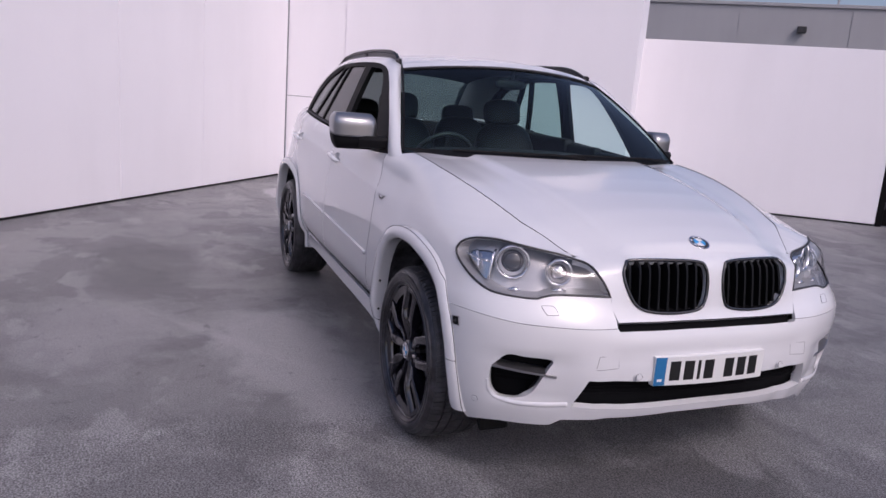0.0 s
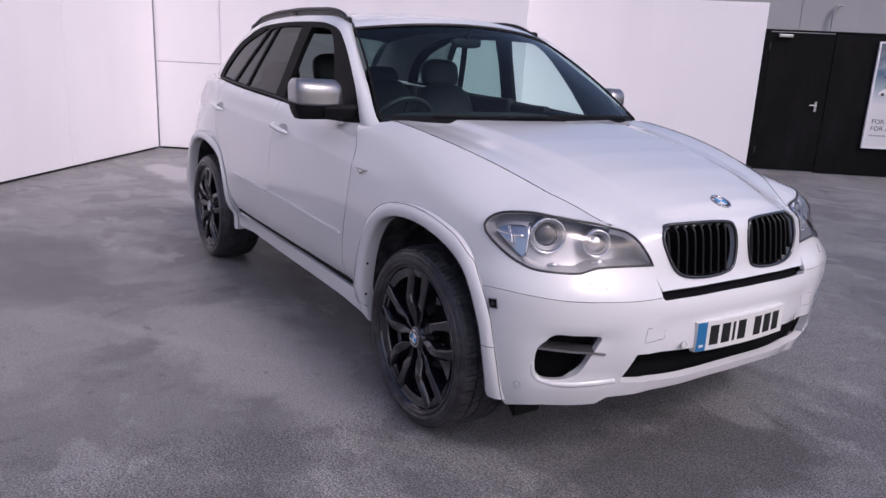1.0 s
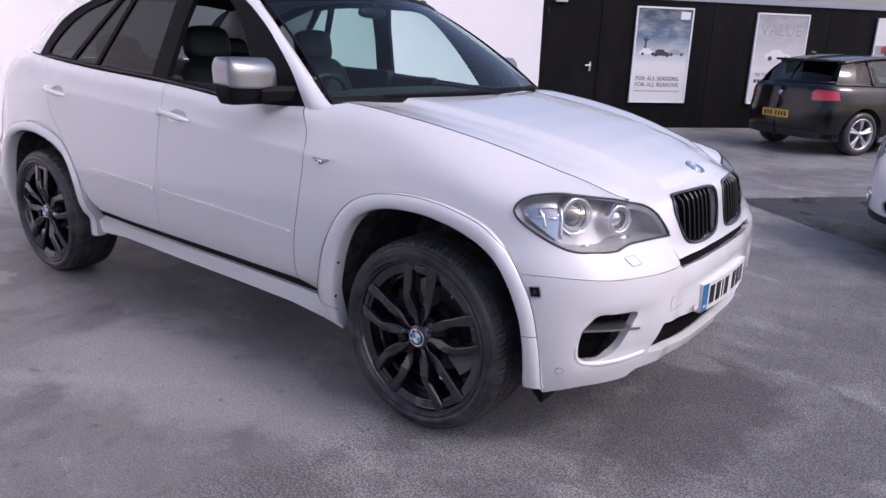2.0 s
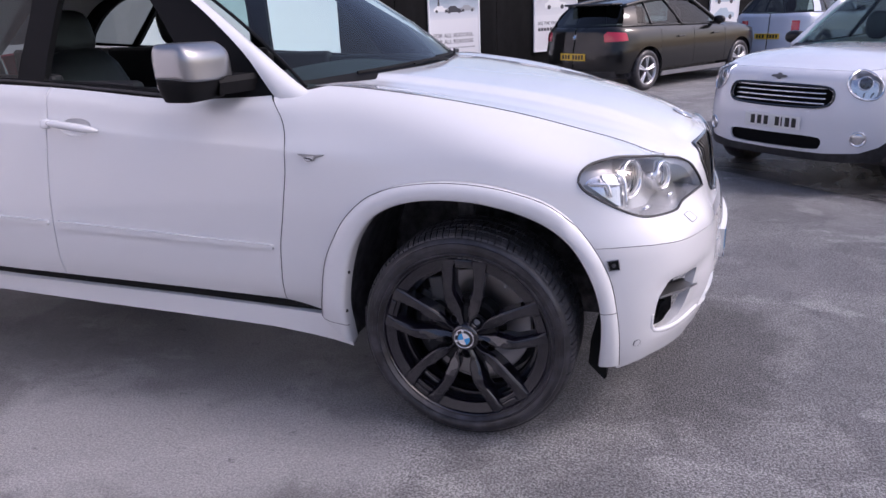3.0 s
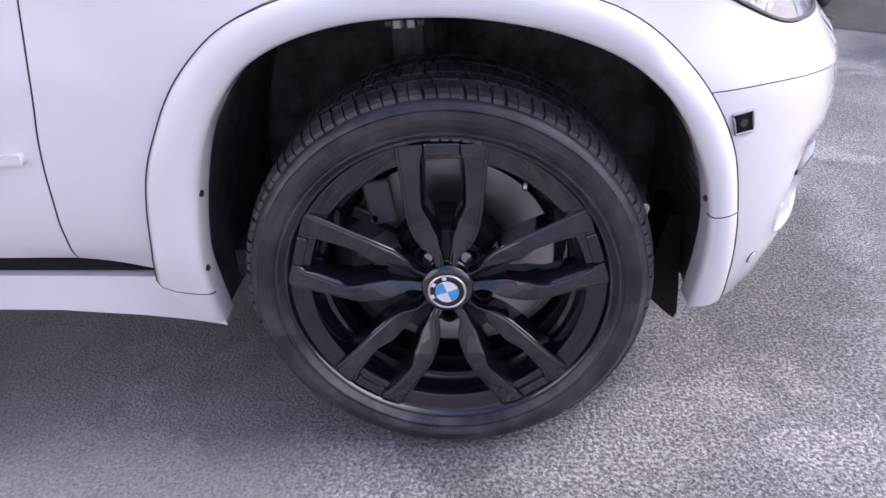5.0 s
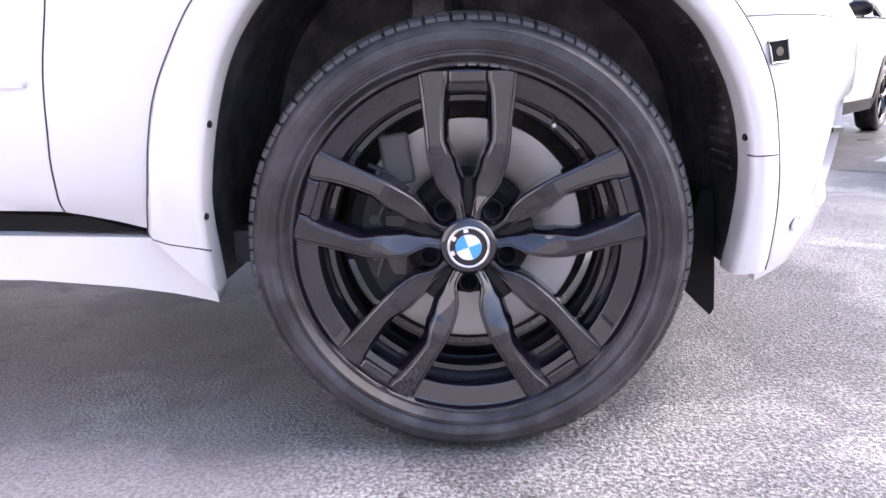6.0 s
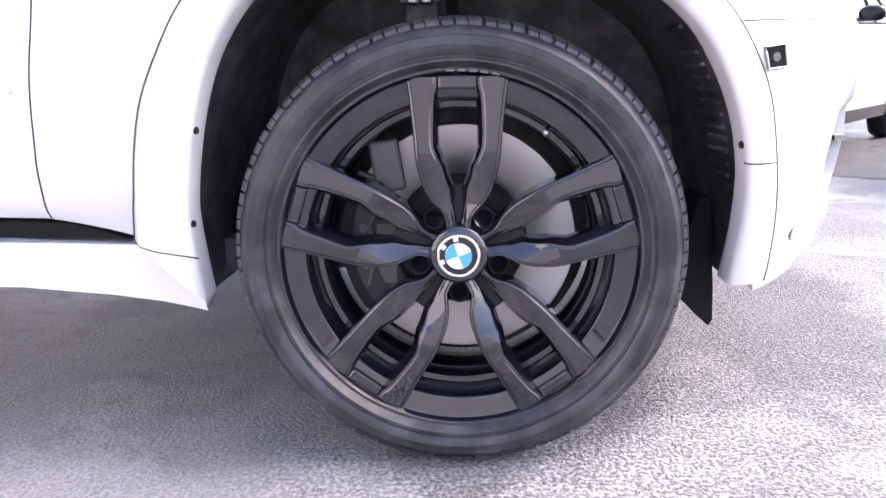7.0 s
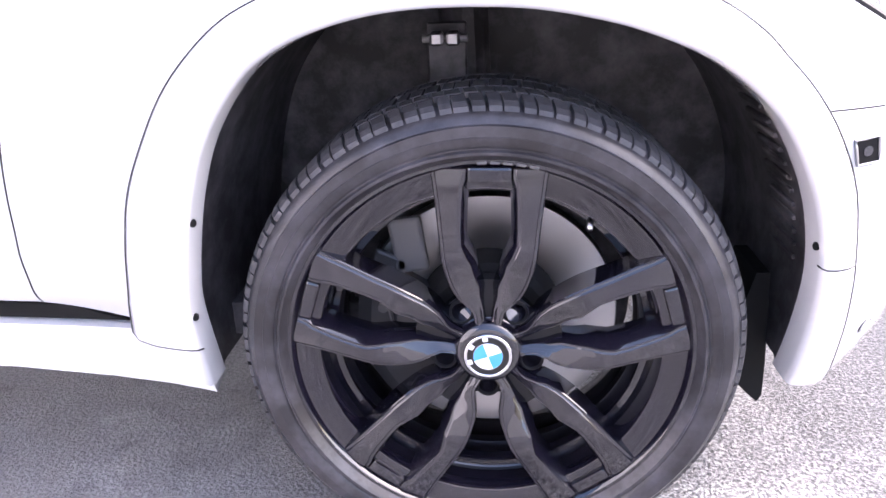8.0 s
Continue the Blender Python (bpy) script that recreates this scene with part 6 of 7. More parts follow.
for z in (0.28, 1.95):
    part("hinge", box(0.086, -0.012, z, 0.106, 0.002, z + 0.11, 0.003, 1), M_PLASTIC, leaf)


def words(text, size, x, z, mat, parent, y=-0.032):
    """Letters in the built-in font, standing on the fence and reading from the yard."""
    cu = bpy.data.curves.new("lettering", "FONT")
    cu.body, cu.size, cu.extrude, cu.resolution_u = text, size, 0.0008, 2
    tmp = bpy.data.objects.new("lettering", cu)
    scene.collection.objects.link(tmp)
    bpy.context.view_layer.update()
    me = bpy.data.meshes.new_from_object(tmp.evaluated_get(bpy.context.evaluated_depsgraph_get()))
    bpy.data.objects.remove(tmp)
    me.materials.clear()
    me.materials.append(mat)
    bm = bmesh.new()
    bm.from_mesh(me)
    left = set(bm.verts)
    while left:      # one part for each letter
        heap, letter = [left.pop()], set()
        while heap:
            v = heap.pop()
            letter.add(v)
            for e in v.link_edges:
                o = e.other_vert(v)
                if o in left:
                    left.discard(o)
                    heap.append(o)
        number = {v: i for i, v in enumerate(letter)}
        faces = {f for v in letter for f in v.link_faces}
        ob = part("letter", mesh_from("letter", [v.co for v in number], [[number[v] for v in f.verts] for f in faces], mat), None, parent)
        ob.matrix_local = pose(x, y, z, 90, 0, 0)
    bm.free()


def tiny_car(parent, x, z, k, mat):
    """A small printed car outline on a poster."""
    bm = bmesh.new()
    pr = [(-0.16, 0.0), (0.16, 0.0), (0.165, 0.04), (0.13, 0.055), (0.07, 0.06), (0.03, 0.10), (-0.08, 0.10), (-0.13, 0.06), (-0.165, 0.045)]
    bm.faces.new([bm.verts.new((x + a * k, -0.0325, z + b * k)) for a, b in pr])
    ob = part("printed_car", bm, mat, parent)
    for d in (-0.1, 0.1):
        part("printed_wheel", moved(disc(0.026 * k, 0.001, 16), pose(x + d * k, -0.0335, z + 0.005 * k, 90)), M_PRINT, ob)


def poster(s0, s1, z0, z1, label):
    p = tagged(empty("poster", FENCE @ pose(s0, -0.004, z0)), label, "poster", group="posters on the fence")
    w, h = s1 - s0, z1 - z0
    for a, b, c, d in ((0, 0, w, 0.03), (0, h - 0.03, w, h), (0, 0.03, 0.03, h - 0.03), (w - 0.03, 0.03, w, h - 0.03)):
        part("frame_bar", box(a, -0.04, b, c, 0.0, d, 0.004, 1), M_FRAME, p)
    part("sheet", box(0.03, -0.030, 0.03, w - 0.03, -0.002, h - 0.03), M_PAPER, p)
    return p, w, h


def plain(parent, x0, z0, x1, z1, mat, nm="printed_field", y=-0.0312):
    bm = bmesh.new()
    bm.faces.new([bm.verts.new(q) for q in ((x0, y, z0), (x1, y, z0), (x1, y, z1), (x0, y, z1))])
    return part(nm, bm, mat, parent)


p1, w, h = poster(1.75, 2.88, 0.46, 2.14, "poster of cars in snow under a blue sky, white lower part")
plain(p1, 0.03, 0.72, w - 0.03, h - 0.03, M_SNOW_SKY)
plain(p1, w - 0.26, h - 0.20, w - 0.07, h - 0.07, M_PRINT_WHITE, "printed_mark", -0.0322)
tiny_car(p1, 0.28, 0.86, 1.0, M_PRINT_WHITE)
tiny_car(p1, 0.56, 0.84, 1.1, M_PRINT)
tiny_car(p1, 0.86, 0.86, 1.0, M_PRINT_GREY)
bm = bmesh.new()
bm.faces.new([bm.verts.new((0.20 + a, -0.0322, 0.94 + b)) for a, b in ((0, 0), (0.05, 0), (0.04, 0.13), (0.11, 0.20), (0.05, 0.18), (0.03, 0.26), (0.01, 0.19), (-0.05, 0.22), (0.01, 0.13))])
part("printed_tree", bm, M_PRINT, p1)
words("FOR ALL SEASONS.", 0.105, 0.09, 0.40, M_PRINT, p1)
words("FOR ALL REASONS.", 0.105, 0.09, 0.29, M_PRINT, p1)
for k in range(14):
    plain(p1, 0.09 + k * 0.066, 0.20, 0.09 + k * 0.066 + 0.052, 0.222, M_PRINT_GREY, "print_bar")

p2, w, h = poster(4.19, 5.32, 0.46, 2.12, "pale poster with large grey letters and a small white car")
plain(p2, 0.03, 0.70, w - 0.03, h - 0.03, M_GREY_FADE)
words("VALUE", 0.30, 0.10, 1.26, M_PRINT_GREY, p2)
tiny_car(p2, 0.55, 0.84, 1.7, M_PRINT_WHITE)
words("SEE THE VALUE", 0.085, 0.10, 0.52, M_PRINT, p2)
for k in range(7):
    plain(p2, 0.10 + k * 0.075, 0.40, 0.10 + k * 0.075 + 0.06, 0.46, M_PRINT, "print_bar")
p3, w, h = poster(6.85, 8.0, 0.46, 2.12, "poster with a red car on grey")
plain(p3, 0.03, 0.55, w - 0.03, 1.15, M_PRINT_GREY)
tiny_car(p3, 0.57, 1.0, 2.4, M_PRINT_RED)
p4, w, h = poster(9.45, 10.5, 0.46, 2.12, "pale poster with blue line drawings of cars")
for zc_ in (0.42, 0.78, 1.12):
    tiny_car(p4, 0.52, zc_, 2.2, M_PALE_BLUE)

# cladding building behind the wall and the fence
END_ = 7.5
GREY = FENCE @ pose(0, 8.0, 0)
gb = tagged(empty("grey_building", GREY), "plain grey clad building behind the wall", "building")
part("wall", box(-16.0, 0.0, -0.01, END_, 6.0, 4.33), M_GREY_BUILDING, gb)
part("parapet", box(-16.05, -0.05, 4.331, END_ + 0.05, 6.05, 4.42, 0.01, 1), M_GREY_BUILDING, gb)
for k in range(9):
    part("seam", box(-15.0 + 2.6 * k, -0.012, 0.0, -14.97 + 2.6 * k, -0.002, 4.33), M_GREY_BUILDING, gb)
fl = part("floodlight", box(-0.62, -0.16, 3.70, -0.40, -0.03, 3.86, 0.02), M_PLASTIC, gb, "small dark floodlight")
part("bracket", box(-0.54, -0.03, 3.72, -0.48, 0.0, 3.80), M_PLASTIC, fl)
pp = part("vent_pipe", tube([(3.95, -0.1, 2.2), (3.95, -0.1, 3.25), (4.02, -0.1, 3.38), (4.15, -0.1, 3.40)], 0.035, 8), M_GREY_BUILDING, gb, "thin grey vent pipe")
part("mast", tube([(0.55, 2.0, 4.4), (0.55, 2.0, 6.4)], 0.03, 8), M_GREY_BUILDING, gb)


def ribbed_shed(m, width, depth, eaves, ridge, label):
    shed = tagged(empty("shed", m), label, "building")
    part("wall", box(0, 0, -0.01, width, depth, eaves), M_GREY_BUILDING, shed)
    n = int(width / 0.25)
    verts, faces = [], []
    for k in range(2 * n + 1):
        x, up = k * width / (2 * n), 0.05 * (k % 2)
        verts += [(x, -0.3, eaves + up), (x, depth / 2, ridge + up), (x, depth + 0.3, eaves + up)]
    for k in range(2 * n):
        for j in range(2):
            a = 3 * k + j
            faces.append((a, a + 3, a + 4, a + 1))
    part("roof", mesh_from("roof", verts, faces, M_GREY_BUILDING), None, shed, "ribbed grey sheet roof")
    return shed


ribbed_shed(FENCE @ pose(9.9, 12.0, 0), 16.0, 6.0, 2.85, 3.42, "low grey shed with a ribbed sheet roof")
sh = tagged(empty("roller_shutter", FENCE @ pose(11.35, 0.15, 0)), "grey ribbed roller shutter beside the fence", "shutter", kind="structure")
for k in range(26):
    part("slat", box(0.0, 0.0, 0.12 * k, 5.0, 0.03 + 0.015 * (k % 2), 0.12 * k + 0.112, 0.005, 1), M_GREY_BUILDING, sh)


# ---- parked cars in the bays ----
M_WHITE_PAINT = car_paint("cool_white_car_paint", (0.74, 0.745, 0.78))
M_PALE_PAINT = car_paint("pale_blue_car_paint", (0.50, 0.55, 0.66))
M_DARK_PAINT = car_paint("black_car_paint", (0.004, 0.0042, 0.0045), rough=0.3)
M_DARK_PAINT.node_tree.nodes["Principled BSDF"].inputs["Coat Weight"].default_value = 0.8
M_DARK_PAINT.node_tree.nodes["Principled BSDF"].inputs["Specular IOR Level"].default_value = 0.15
M_NAVY_PAINT = car_paint("dark_navy_car_paint", (0.012, 0.014, 0.028), rough=0.3)
M_SILVER_WHEEL = material("silver_alloy", (0.62, 0.62, 0.64), 0.3, 0.9)
M_GREY_TINT = see_through("tinted_car_glass", (0.20, 0.22, 0.23))


def small_wheel(car, x, y, radius, mat, spokes=5, wide=0.20, twin=False):
    side = -1 if y < 0 else 1
    w = empty("wheel", pose(x, y, radius, 0, 0, 0 if side < 0 else 180))
    w.parent = car
    rim = radius * 0.70
    part("tyre", lathe([(rim - 0.01, 0.03), (rim + 0.006, 0.004), (rim + 0.05, -0.004), (radius - 0.02, 0.006), (radius - 0.004, 0.022), (radius, 0.05), (radius, wide - 0.05), (radius - 0.02, wide), (rim, wide - 0.02)], 48), M_TYRE, w, smooth=True)
    part("rim", lathe([(rim + 0.004, 0.006), (rim, -0.001), (rim - 0.012, 0.006), (rim - 0.022, 0.03), (rim - 0.03, 0.14)], 48), mat, w, smooth=True)
    for k in range(spokes):
        for off in ((-7, 7) if twin else (0,)):
            bm = bmesh.new()
            rings = []
            for r, hw, yy in ((0.03, 0.020, 0.012), (rim * 0.5, 0.022, 0.008), (rim - 0.008, 0.030, 0.010)):
                hw = hw * (0.6 if twin else 1.0)
                rings.append([bm.verts.new(q) for q in ((-hw, yy + 0.008, r), (0, yy, r), (hw, yy + 0.008, r), (hw, yy + 0.035, r), (-hw, yy + 0.035, r))])
            for a, b in zip(rings, rings[1:]):
                for i in range(5):
                    bm.faces.new((a[i], a[(i + 1) % 5], b[(i + 1) % 5], b[i]))
            bmesh.ops.recalc_face_normals(bm, faces=bm.faces[:])
            part("spoke", moved(bm, pose(0, 0, 0, 0, 360 / spokes * k + off)), mat, w)
    part("hub", lathe([(0.0, 0.004), (0.03, 0.006), (0.045, 0.016), (0.045, 0.05), (0, 0.05)], 24), mat, w, smooth=True)
    part("brake_disc", lathe([(0.0, 0.10), (rim * 0.72, 0.10), (rim * 0.72, 0.12)], 32), M_CALIPER, w)
    part("backplate", lathe([(0.0, 0.135), (rim - 0.02, 0.135)], 24), M_LINER, w)
    return w


class Hatch:
    """A small parked car, built round its own origin: front axle on the ground, x ahead."""

    def __init__(self, name, label, m, paint, wide, nose, wb, tail, bonnet_z, waist_z, roof_z, screen_x, roof_x, rear_x, radius, upright):
        self.car = tagged(empty(name, Matrix()), label, "car", group="parked cars")
        self.m, self.paint, self.wb, self.wide, self.nose, self.radius = m, paint, wb, wide, nose, radius
        hw = wide / 2
        plan = [(nose, 0), (nose - 0.012, 0.3 * hw), (nose - 0.05, 0.55 * hw), (nose - 0.13, 0.76 * hw), (nose - 0.27, 0.92 * hw), (nose - 0.45, 0.985 * hw), (0.0, hw), (-0.6, hw), (-wb * 0.5, hw), (-wb, hw),
                (-wb - tail * 0.45, 0.97 * hw), (-wb - tail * 0.75, 0.88 * hw), (-wb - tail * 0.94, 0.62 * hw), (-wb - tail, 0.3 * hw), (-wb - tail, 0)]
        base = [(0.15, 0.12), (0.22, 0.05), (0.30, 0.012), (0.40, 0.0), (0.60, 0.0), (0.72, 0.012), (0.80, 0.03 + upright), (0.90, 0.05 + upright * 2)]
        flank = [(0.15, 0.10), (0.24, 0.05), (0.34, 0.025), (0.45, 0.006), (0.60, 0.0), (0.78, 0.012), (0.90, 0.03)]
        end = [(0.15, 0.14), (0.25, 0.04), (0.40, 0.0), (0.62, 0.0), (0.75, 0.03), (0.95, 0.05)]
        bz, wz = bonnet_z, waist_z
        crown = [(nose - 0.16, 0, bz, bz - 0.07), (nose - 0.17, 0.4 * hw, bz - 0.004, bz - 0.07), (nose - 0.25, 0.66 * hw, bz - 0.005, bz - 0.07), (nose - 0.42, 0.80 * hw, bz + 0.02, bz - 0.06), (0.0, 0.85 * hw, bz + 0.07, bz - 0.02),
                 (screen_x + 0.1, 0.86 * hw, wz - 0.01, wz - 0.10), (screen_x - 0.3, 0.895 * hw, wz, wz - 0.09), (-wb * 0.6, 0.895 * hw, wz + 0.02, wz - 0.08), (-wb - 0.1, 0.87 * hw, wz + 0.05, wz - 0.06),
                 (-wb - tail * 0.7, 0.72 * hw, wz + 0.05, wz - 0.07), (-wb - tail * 0.88, 0.3 * hw, wz + 0.04, wz - 0.07), (-wb - tail * 0.88, 0, wz + 0.04, wz - 0.07)]
        line_len = sum(math.dist(a, b) for a, b in zip(plan, plan[1:]))
        profs = [(0.0, base), (0.45, base), (1.1, flank), (line_len - 1.1, flank), (line_len - 0.6, end), (line_len, end)]
        self.skin = Skin(plan, profs, crown, 0.0, 0.15, 1.35)
        self.hw, self.tail, self.screen_x, self.roof_x, self.rear_x, self.roof_z, self.waist_z, self.bonnet_z = hw, tail, screen_x, roof_x, rear_x, roof_z, wz, bz

    def fit(self, out=0.0):
        return lambda uv, o=0.0: self.skin.at(uv, o + out, -1)

    def piece(self, name, loop, mat, parent=None, out=0.0, label="", **kw):
        kw.setdefault("gap", 0.0)
        kw.setdefault("step", 0.06)
        kw.setdefault("edge", 0.03)
        return part(name, cut(self.fit(out), loop, name=name, mat=mat, **kw), None, parent or self.car, label)

    def pair(self, name, loop, mat, **kw):
        a = np.asarray(loop, float)
        return [self.piece(name, a * (sg, 1), mat, **kw) for sg in (1, -1)]

    def build_body(self, holes, bottom=0.24, arch=None):
        k = self.skin
        r = arch or self.radius + 0.06
        end = k.grid[-1] - 0.005
        half = [(0.0, bottom)]
        for xc in (0.0, -self.wb):
            sc = float(k.s_of(xc))
            for a in np.linspace(0, math.pi, 17):
                z = self.radius + r * math.sin(a)
                half.append((sc - r * math.cos(a), max(z, bottom)))
        half.append((end, bottom + 0.03))
        half = np.array(half)
        up = np.linspace(end, 0.0, 90)
        upz = np.interp(up, k.grid, k.zb) - 0.001
        loop = np.vstack([half, np.stack([up, upz], 1)[:-1], (np.stack([up, upz], 1) * (-1, 1))[::-1], (half * (-1, 1))[::-1][:-1]])
        self.piece("body", loop, self.paint, holes=holes, step=0.05, lip=0.02)
        # bonnet
        ss = np.linspace(0, float(k.s_of(self.screen_x)), 160)
        p = k.at(np.stack([ss, np.interp(ss, k.grid, k.zb)], 1))
        o = np.argsort(p[:, 0])

        def bon(u, v):
            x = self.screen_x + 0.02 + (p[:, 0].max() - 0.002 - self.screen_x - 0.02) * v
            he, ze = np.interp(x, p[o, 0], -p[o, 1]), np.interp(x, p[o, 0], p[o, 2])
            lift = 0.055 * np.clip((p[:, 0].max() - x) / 0.35, 0, 1) ** 0.6
            return np.stack([x, he * u, ze + lift * (1 - np.abs(u) ** 2.2)], 1)

        part("bonnet", sheet(bon, 25, 30, "bonnet", self.paint), None, self.car)
        # glasshouse
        xs = np.linspace(self.screen_x, self.rear_x + 0.02, 24)
        sb = k.s_of(xs)
        belt_ = k.at(np.stack([sb, np.interp(sb, k.grid, k.zb) - 0.003], 1))
        rx = np.interp(np.linspace(0, 1, 24), [0, 1], [self.roof_x, self.rear_x + 0.28])
        t = np.linspace(0, 1, 24)
        rz = self.roof_z - 0.05 + 0.03 * np.sin(math.pi * t) - 0.07 * t**3
        rh = self.hw * (0.66 - 0.03 * t)
        for sg in (-1, 1):
            a = np.stack([belt_[:, 0], sg * np.abs(belt_[:, 1]), belt_[:, 2]], 1)
            b = np.stack([rx, sg * rh, rz], 1)
            g = part("window", ruled(a, b, 0.015, 6, "window", M_GREY_TINT, flip=sg < 0), None, self.car, "tinted side glass")
            g.visible_shadow = False
            for i0, w_, mt in ((0, 0.040, self.paint), (10, 0.022, M_SLAT), (17, 0.018, M_SLAT)):
                q = np.stack([a[i0] + (b[i0] - a[i0]) * u + (0, sg * 0.012, 0) for u in np.linspace(0, 1, 8)])
                part("pillar", tube(q, w_, 8), mt, self.car, smooth=True)
            part("rear_pillar", ruled(a[20:] + (0, sg * 0.012, 0), b[20:] + (0, sg * 0.012, 0), 0.03, 6, "rear_pillar", self.paint, flip=sg < 0), None, self.car)
            q = b + (0, sg * 0.004, 0.004)
            part("roof_edge", tube(q, 0.035, 8), self.paint, self.car, smooth=True)
            part("waist_trim", tube(a + (0, sg * 0.006, 0.004), 0.012, 6), M_SLAT, self.car)
            mi = part("door_mirror", rounded(self.screen_x - 0.28, sg * (self.hw + 0.07), self.waist_z + 0.06, 0.07, 0.10, 0.065, 2.6), M_SLAT, self.car, smooth=True)
            part("mirror_arm", box(self.screen_x - 0.30, min(sg * self.hw * 0.86, sg * (self.hw + 0.05)), self.waist_z + 0.0, self.screen_x - 0.24, max(sg * self.hw * 0.86, sg * (self.hw + 0.05)), self.waist_z + 0.03), M_PLASTIC, mi)
        a0, b0 = belt_[0], np.array([rx[0], 0, rz[0]])

        def scr(u, v):
            lo = np.stack([self.screen_x + 0.16 * (1 - u**2), np.abs(a0[1]) * 0.99 * u, np.full(len(u), a0[2] + 0.01)], 1)
            hi = np.stack([self.roof_x + 0.08 * (1 - u**2), rh[0] * u, rz[0] + 0.04 * (1 - u**2)], 1)
            return lo + (hi - lo) * v[:, None] + np.array([0.5, 0, 0.8]) * (0.02 * 4 * v * (1 - v))[:, None]

        part("windscreen", sheet(scr, 21, 9, "windscreen", M_GLASS), None, self.car, "clear windscreen").visible_shadow = False
        part("scuttle", sheet(lambda u, v: scr(u, v * 0.06 - 0.03) + (0.02, 0, 0.006), 21, 3, "scuttle", M_PLASTIC), None, self.car)

        def roof(u, v):
            i = v * 23
            f = lambda arr: np.interp(i, np.arange(24), arr)
            return np.stack([f(rx) + 0.08 * (1 - u**2) * (1 - v), f(rh) * u, f(rz) + 0.045 * (1 - u**2)], 1)

        part("roof", sheet(roof, 21, 20, "roof", self.paint), None, self.car)

        def rear(u, v):
            hi = roof(u, np.ones_like(u))
            lo = np.stack([-self.wb - self.tail * 0.86 + 0.12 * u**2, 0.74 * self.hw * u, np.full(len(u), self.waist_z + 0.04)], 1)
            return hi + (lo - hi) * v[:, None]

        part("rear_screen", sheet(rear, 15, 7, "rear_screen", M_TINT), None, self.car, "dark rear screen").visible_shadow = False
        part("cabin", box(self.rear_x + 0.4, -self.hw * 0.72, 0.35, self.screen_x - 0.15, self.hw * 0.72, self.waist_z - 0.06, 0.05), M_CABIN, self.car)
        for y in (-0.36, 0.36):
            part("headrest", rounded(-1.35, y, self.waist_z + 0.16, 0.05, 0.12, 0.14, 2.6), M_SEAT, self.car, smooth=True)
        part("underbody", box(-self.wb - self.tail + 0.2, -self.hw * 0.70, 0.24, self.nose - 0.40, self.hw * 0.70, 0.42), M_LINER, self.car)
        part("front_carrier", box(self.nose - 0.42, -self.hw * 0.60, 0.30, self.nose - 0.16, self.hw * 0.60, self.bonnet_z - 0.10), M_LINER, self.car)

    def wheels(self, mat, **kw):
        for x in (0.0, -self.wb):
            for sg in (-1, 1):
                small_wheel(self.car, x, sg * (self.hw - 0.012), self.radius, mat, **kw)
                rows = []
                for dy in (0.0, 0.30):
                    rows.append(np.array([(x + (self.radius + 0.062) * math.cos(a), sg * (self.hw - 0.05 - dy), self.radius + (self.radius + 0.062) * math.sin(a)) for a in np.linspace(-0.3, math.pi + 0.3, 25)]))
                part("arch_liner", ruled(rows[0], rows[1], 0.0, 2, "arch_liner", M_LINER), None, self.car)

    def plate(self, s_half, z0, mat, out=0.008, rear=False):
        k = self.skin
        if rear:
            x = -self.wb - self.tail - 0.012
            pl = part("number_plate", box(x - 0.004, -0.26, z0, x + 0.004, 0.26, z0 + 0.11, 0.002, 1), mat, self.car, "yellow rear number plate")
            for i, y in enumerate((-0.2, -0.14, -0.08, -0.02, 0.08, 0.14, 0.20)):
                part("plate_bar", box(x - 0.0055, y - 0.02, z0 + 0.02, x - 0.0042, y + 0.02, z0 + 0.09), M_INK, pl)
        else:
            x = self.nose + 0.004
            pl = part("number_plate", box(x - 0.006, -0.26, z0, x + 0.004, 0.26, z0 + 0.11, 0.002, 1), mat, self.car, "white front number plate")
            for i, y in enumerate((0.205, 0.145, 0.092, 0.052, -0.055, -0.118, -0.182)):
                w_ = 0.012 if i == 2 else 0.040
                part("plate_bar", box(x + 0.0042, y - w_ / 2, z0 + 0.018, x + 0.0055, y + w_ / 2, z0 + 0.094), M_INK, pl)

    @staticmethod
    def lamp_loop(sg, sc, zc, rs, rz, tilt=0.0):
        return np.array([(sc + rs * math.cos(a) + tilt * math.sin(a), zc + rz * math.sin(a)) for a in np.linspace(0, 2 * math.pi, 36, endpoint=False)]) * (sg, 1)

    def lamp(self, *shape):
        sc, zc = shape[:2]
        for sg in (1, -1):
            loop = self.lamp_loop(sg, *shape)
            hl = self.piece("headlamp", loop, M_LENS, out=0.003, label="round clear headlamp in a chrome ring", lip=0.0, step=0.04)
            hl.visible_shadow = False
            part("ring", tube(self.skin.at(resample(loop, 0.02), 0.003), 0.009, 6, True), M_CHROME, hl, smooth=True)
            self.piece("bowl", loop, M_LAMP_BOWL, parent=hl, out=-0.045, lip=0.0)
            part("lamp_wall", ruled(self.skin.at(np.vstack([loop, loop[:1]]), 0.002), self.skin.at(np.vstack([loop, loop[:1]]), -0.046), 0.0, 2, "lamp_wall", M_LAMP_GREY), None, hl)
            for k_ in (-0.5, 0.0, 0.5):
                rib = self.skin.at([(sg * (sc + k_ * 0.12 - 0.01), zc - 0.085), (sg * (sc + k_ * 0.14), zc - 0.05)], -0.035)
                part("reflector_rib", tube(rib, 0.006, 6), M_LAMP_DARK, hl)
            c = self.skin.at([(sg * sc, zc + 0.02), (sg * sc, zc + 0.02)], [-0.03, 0.02])
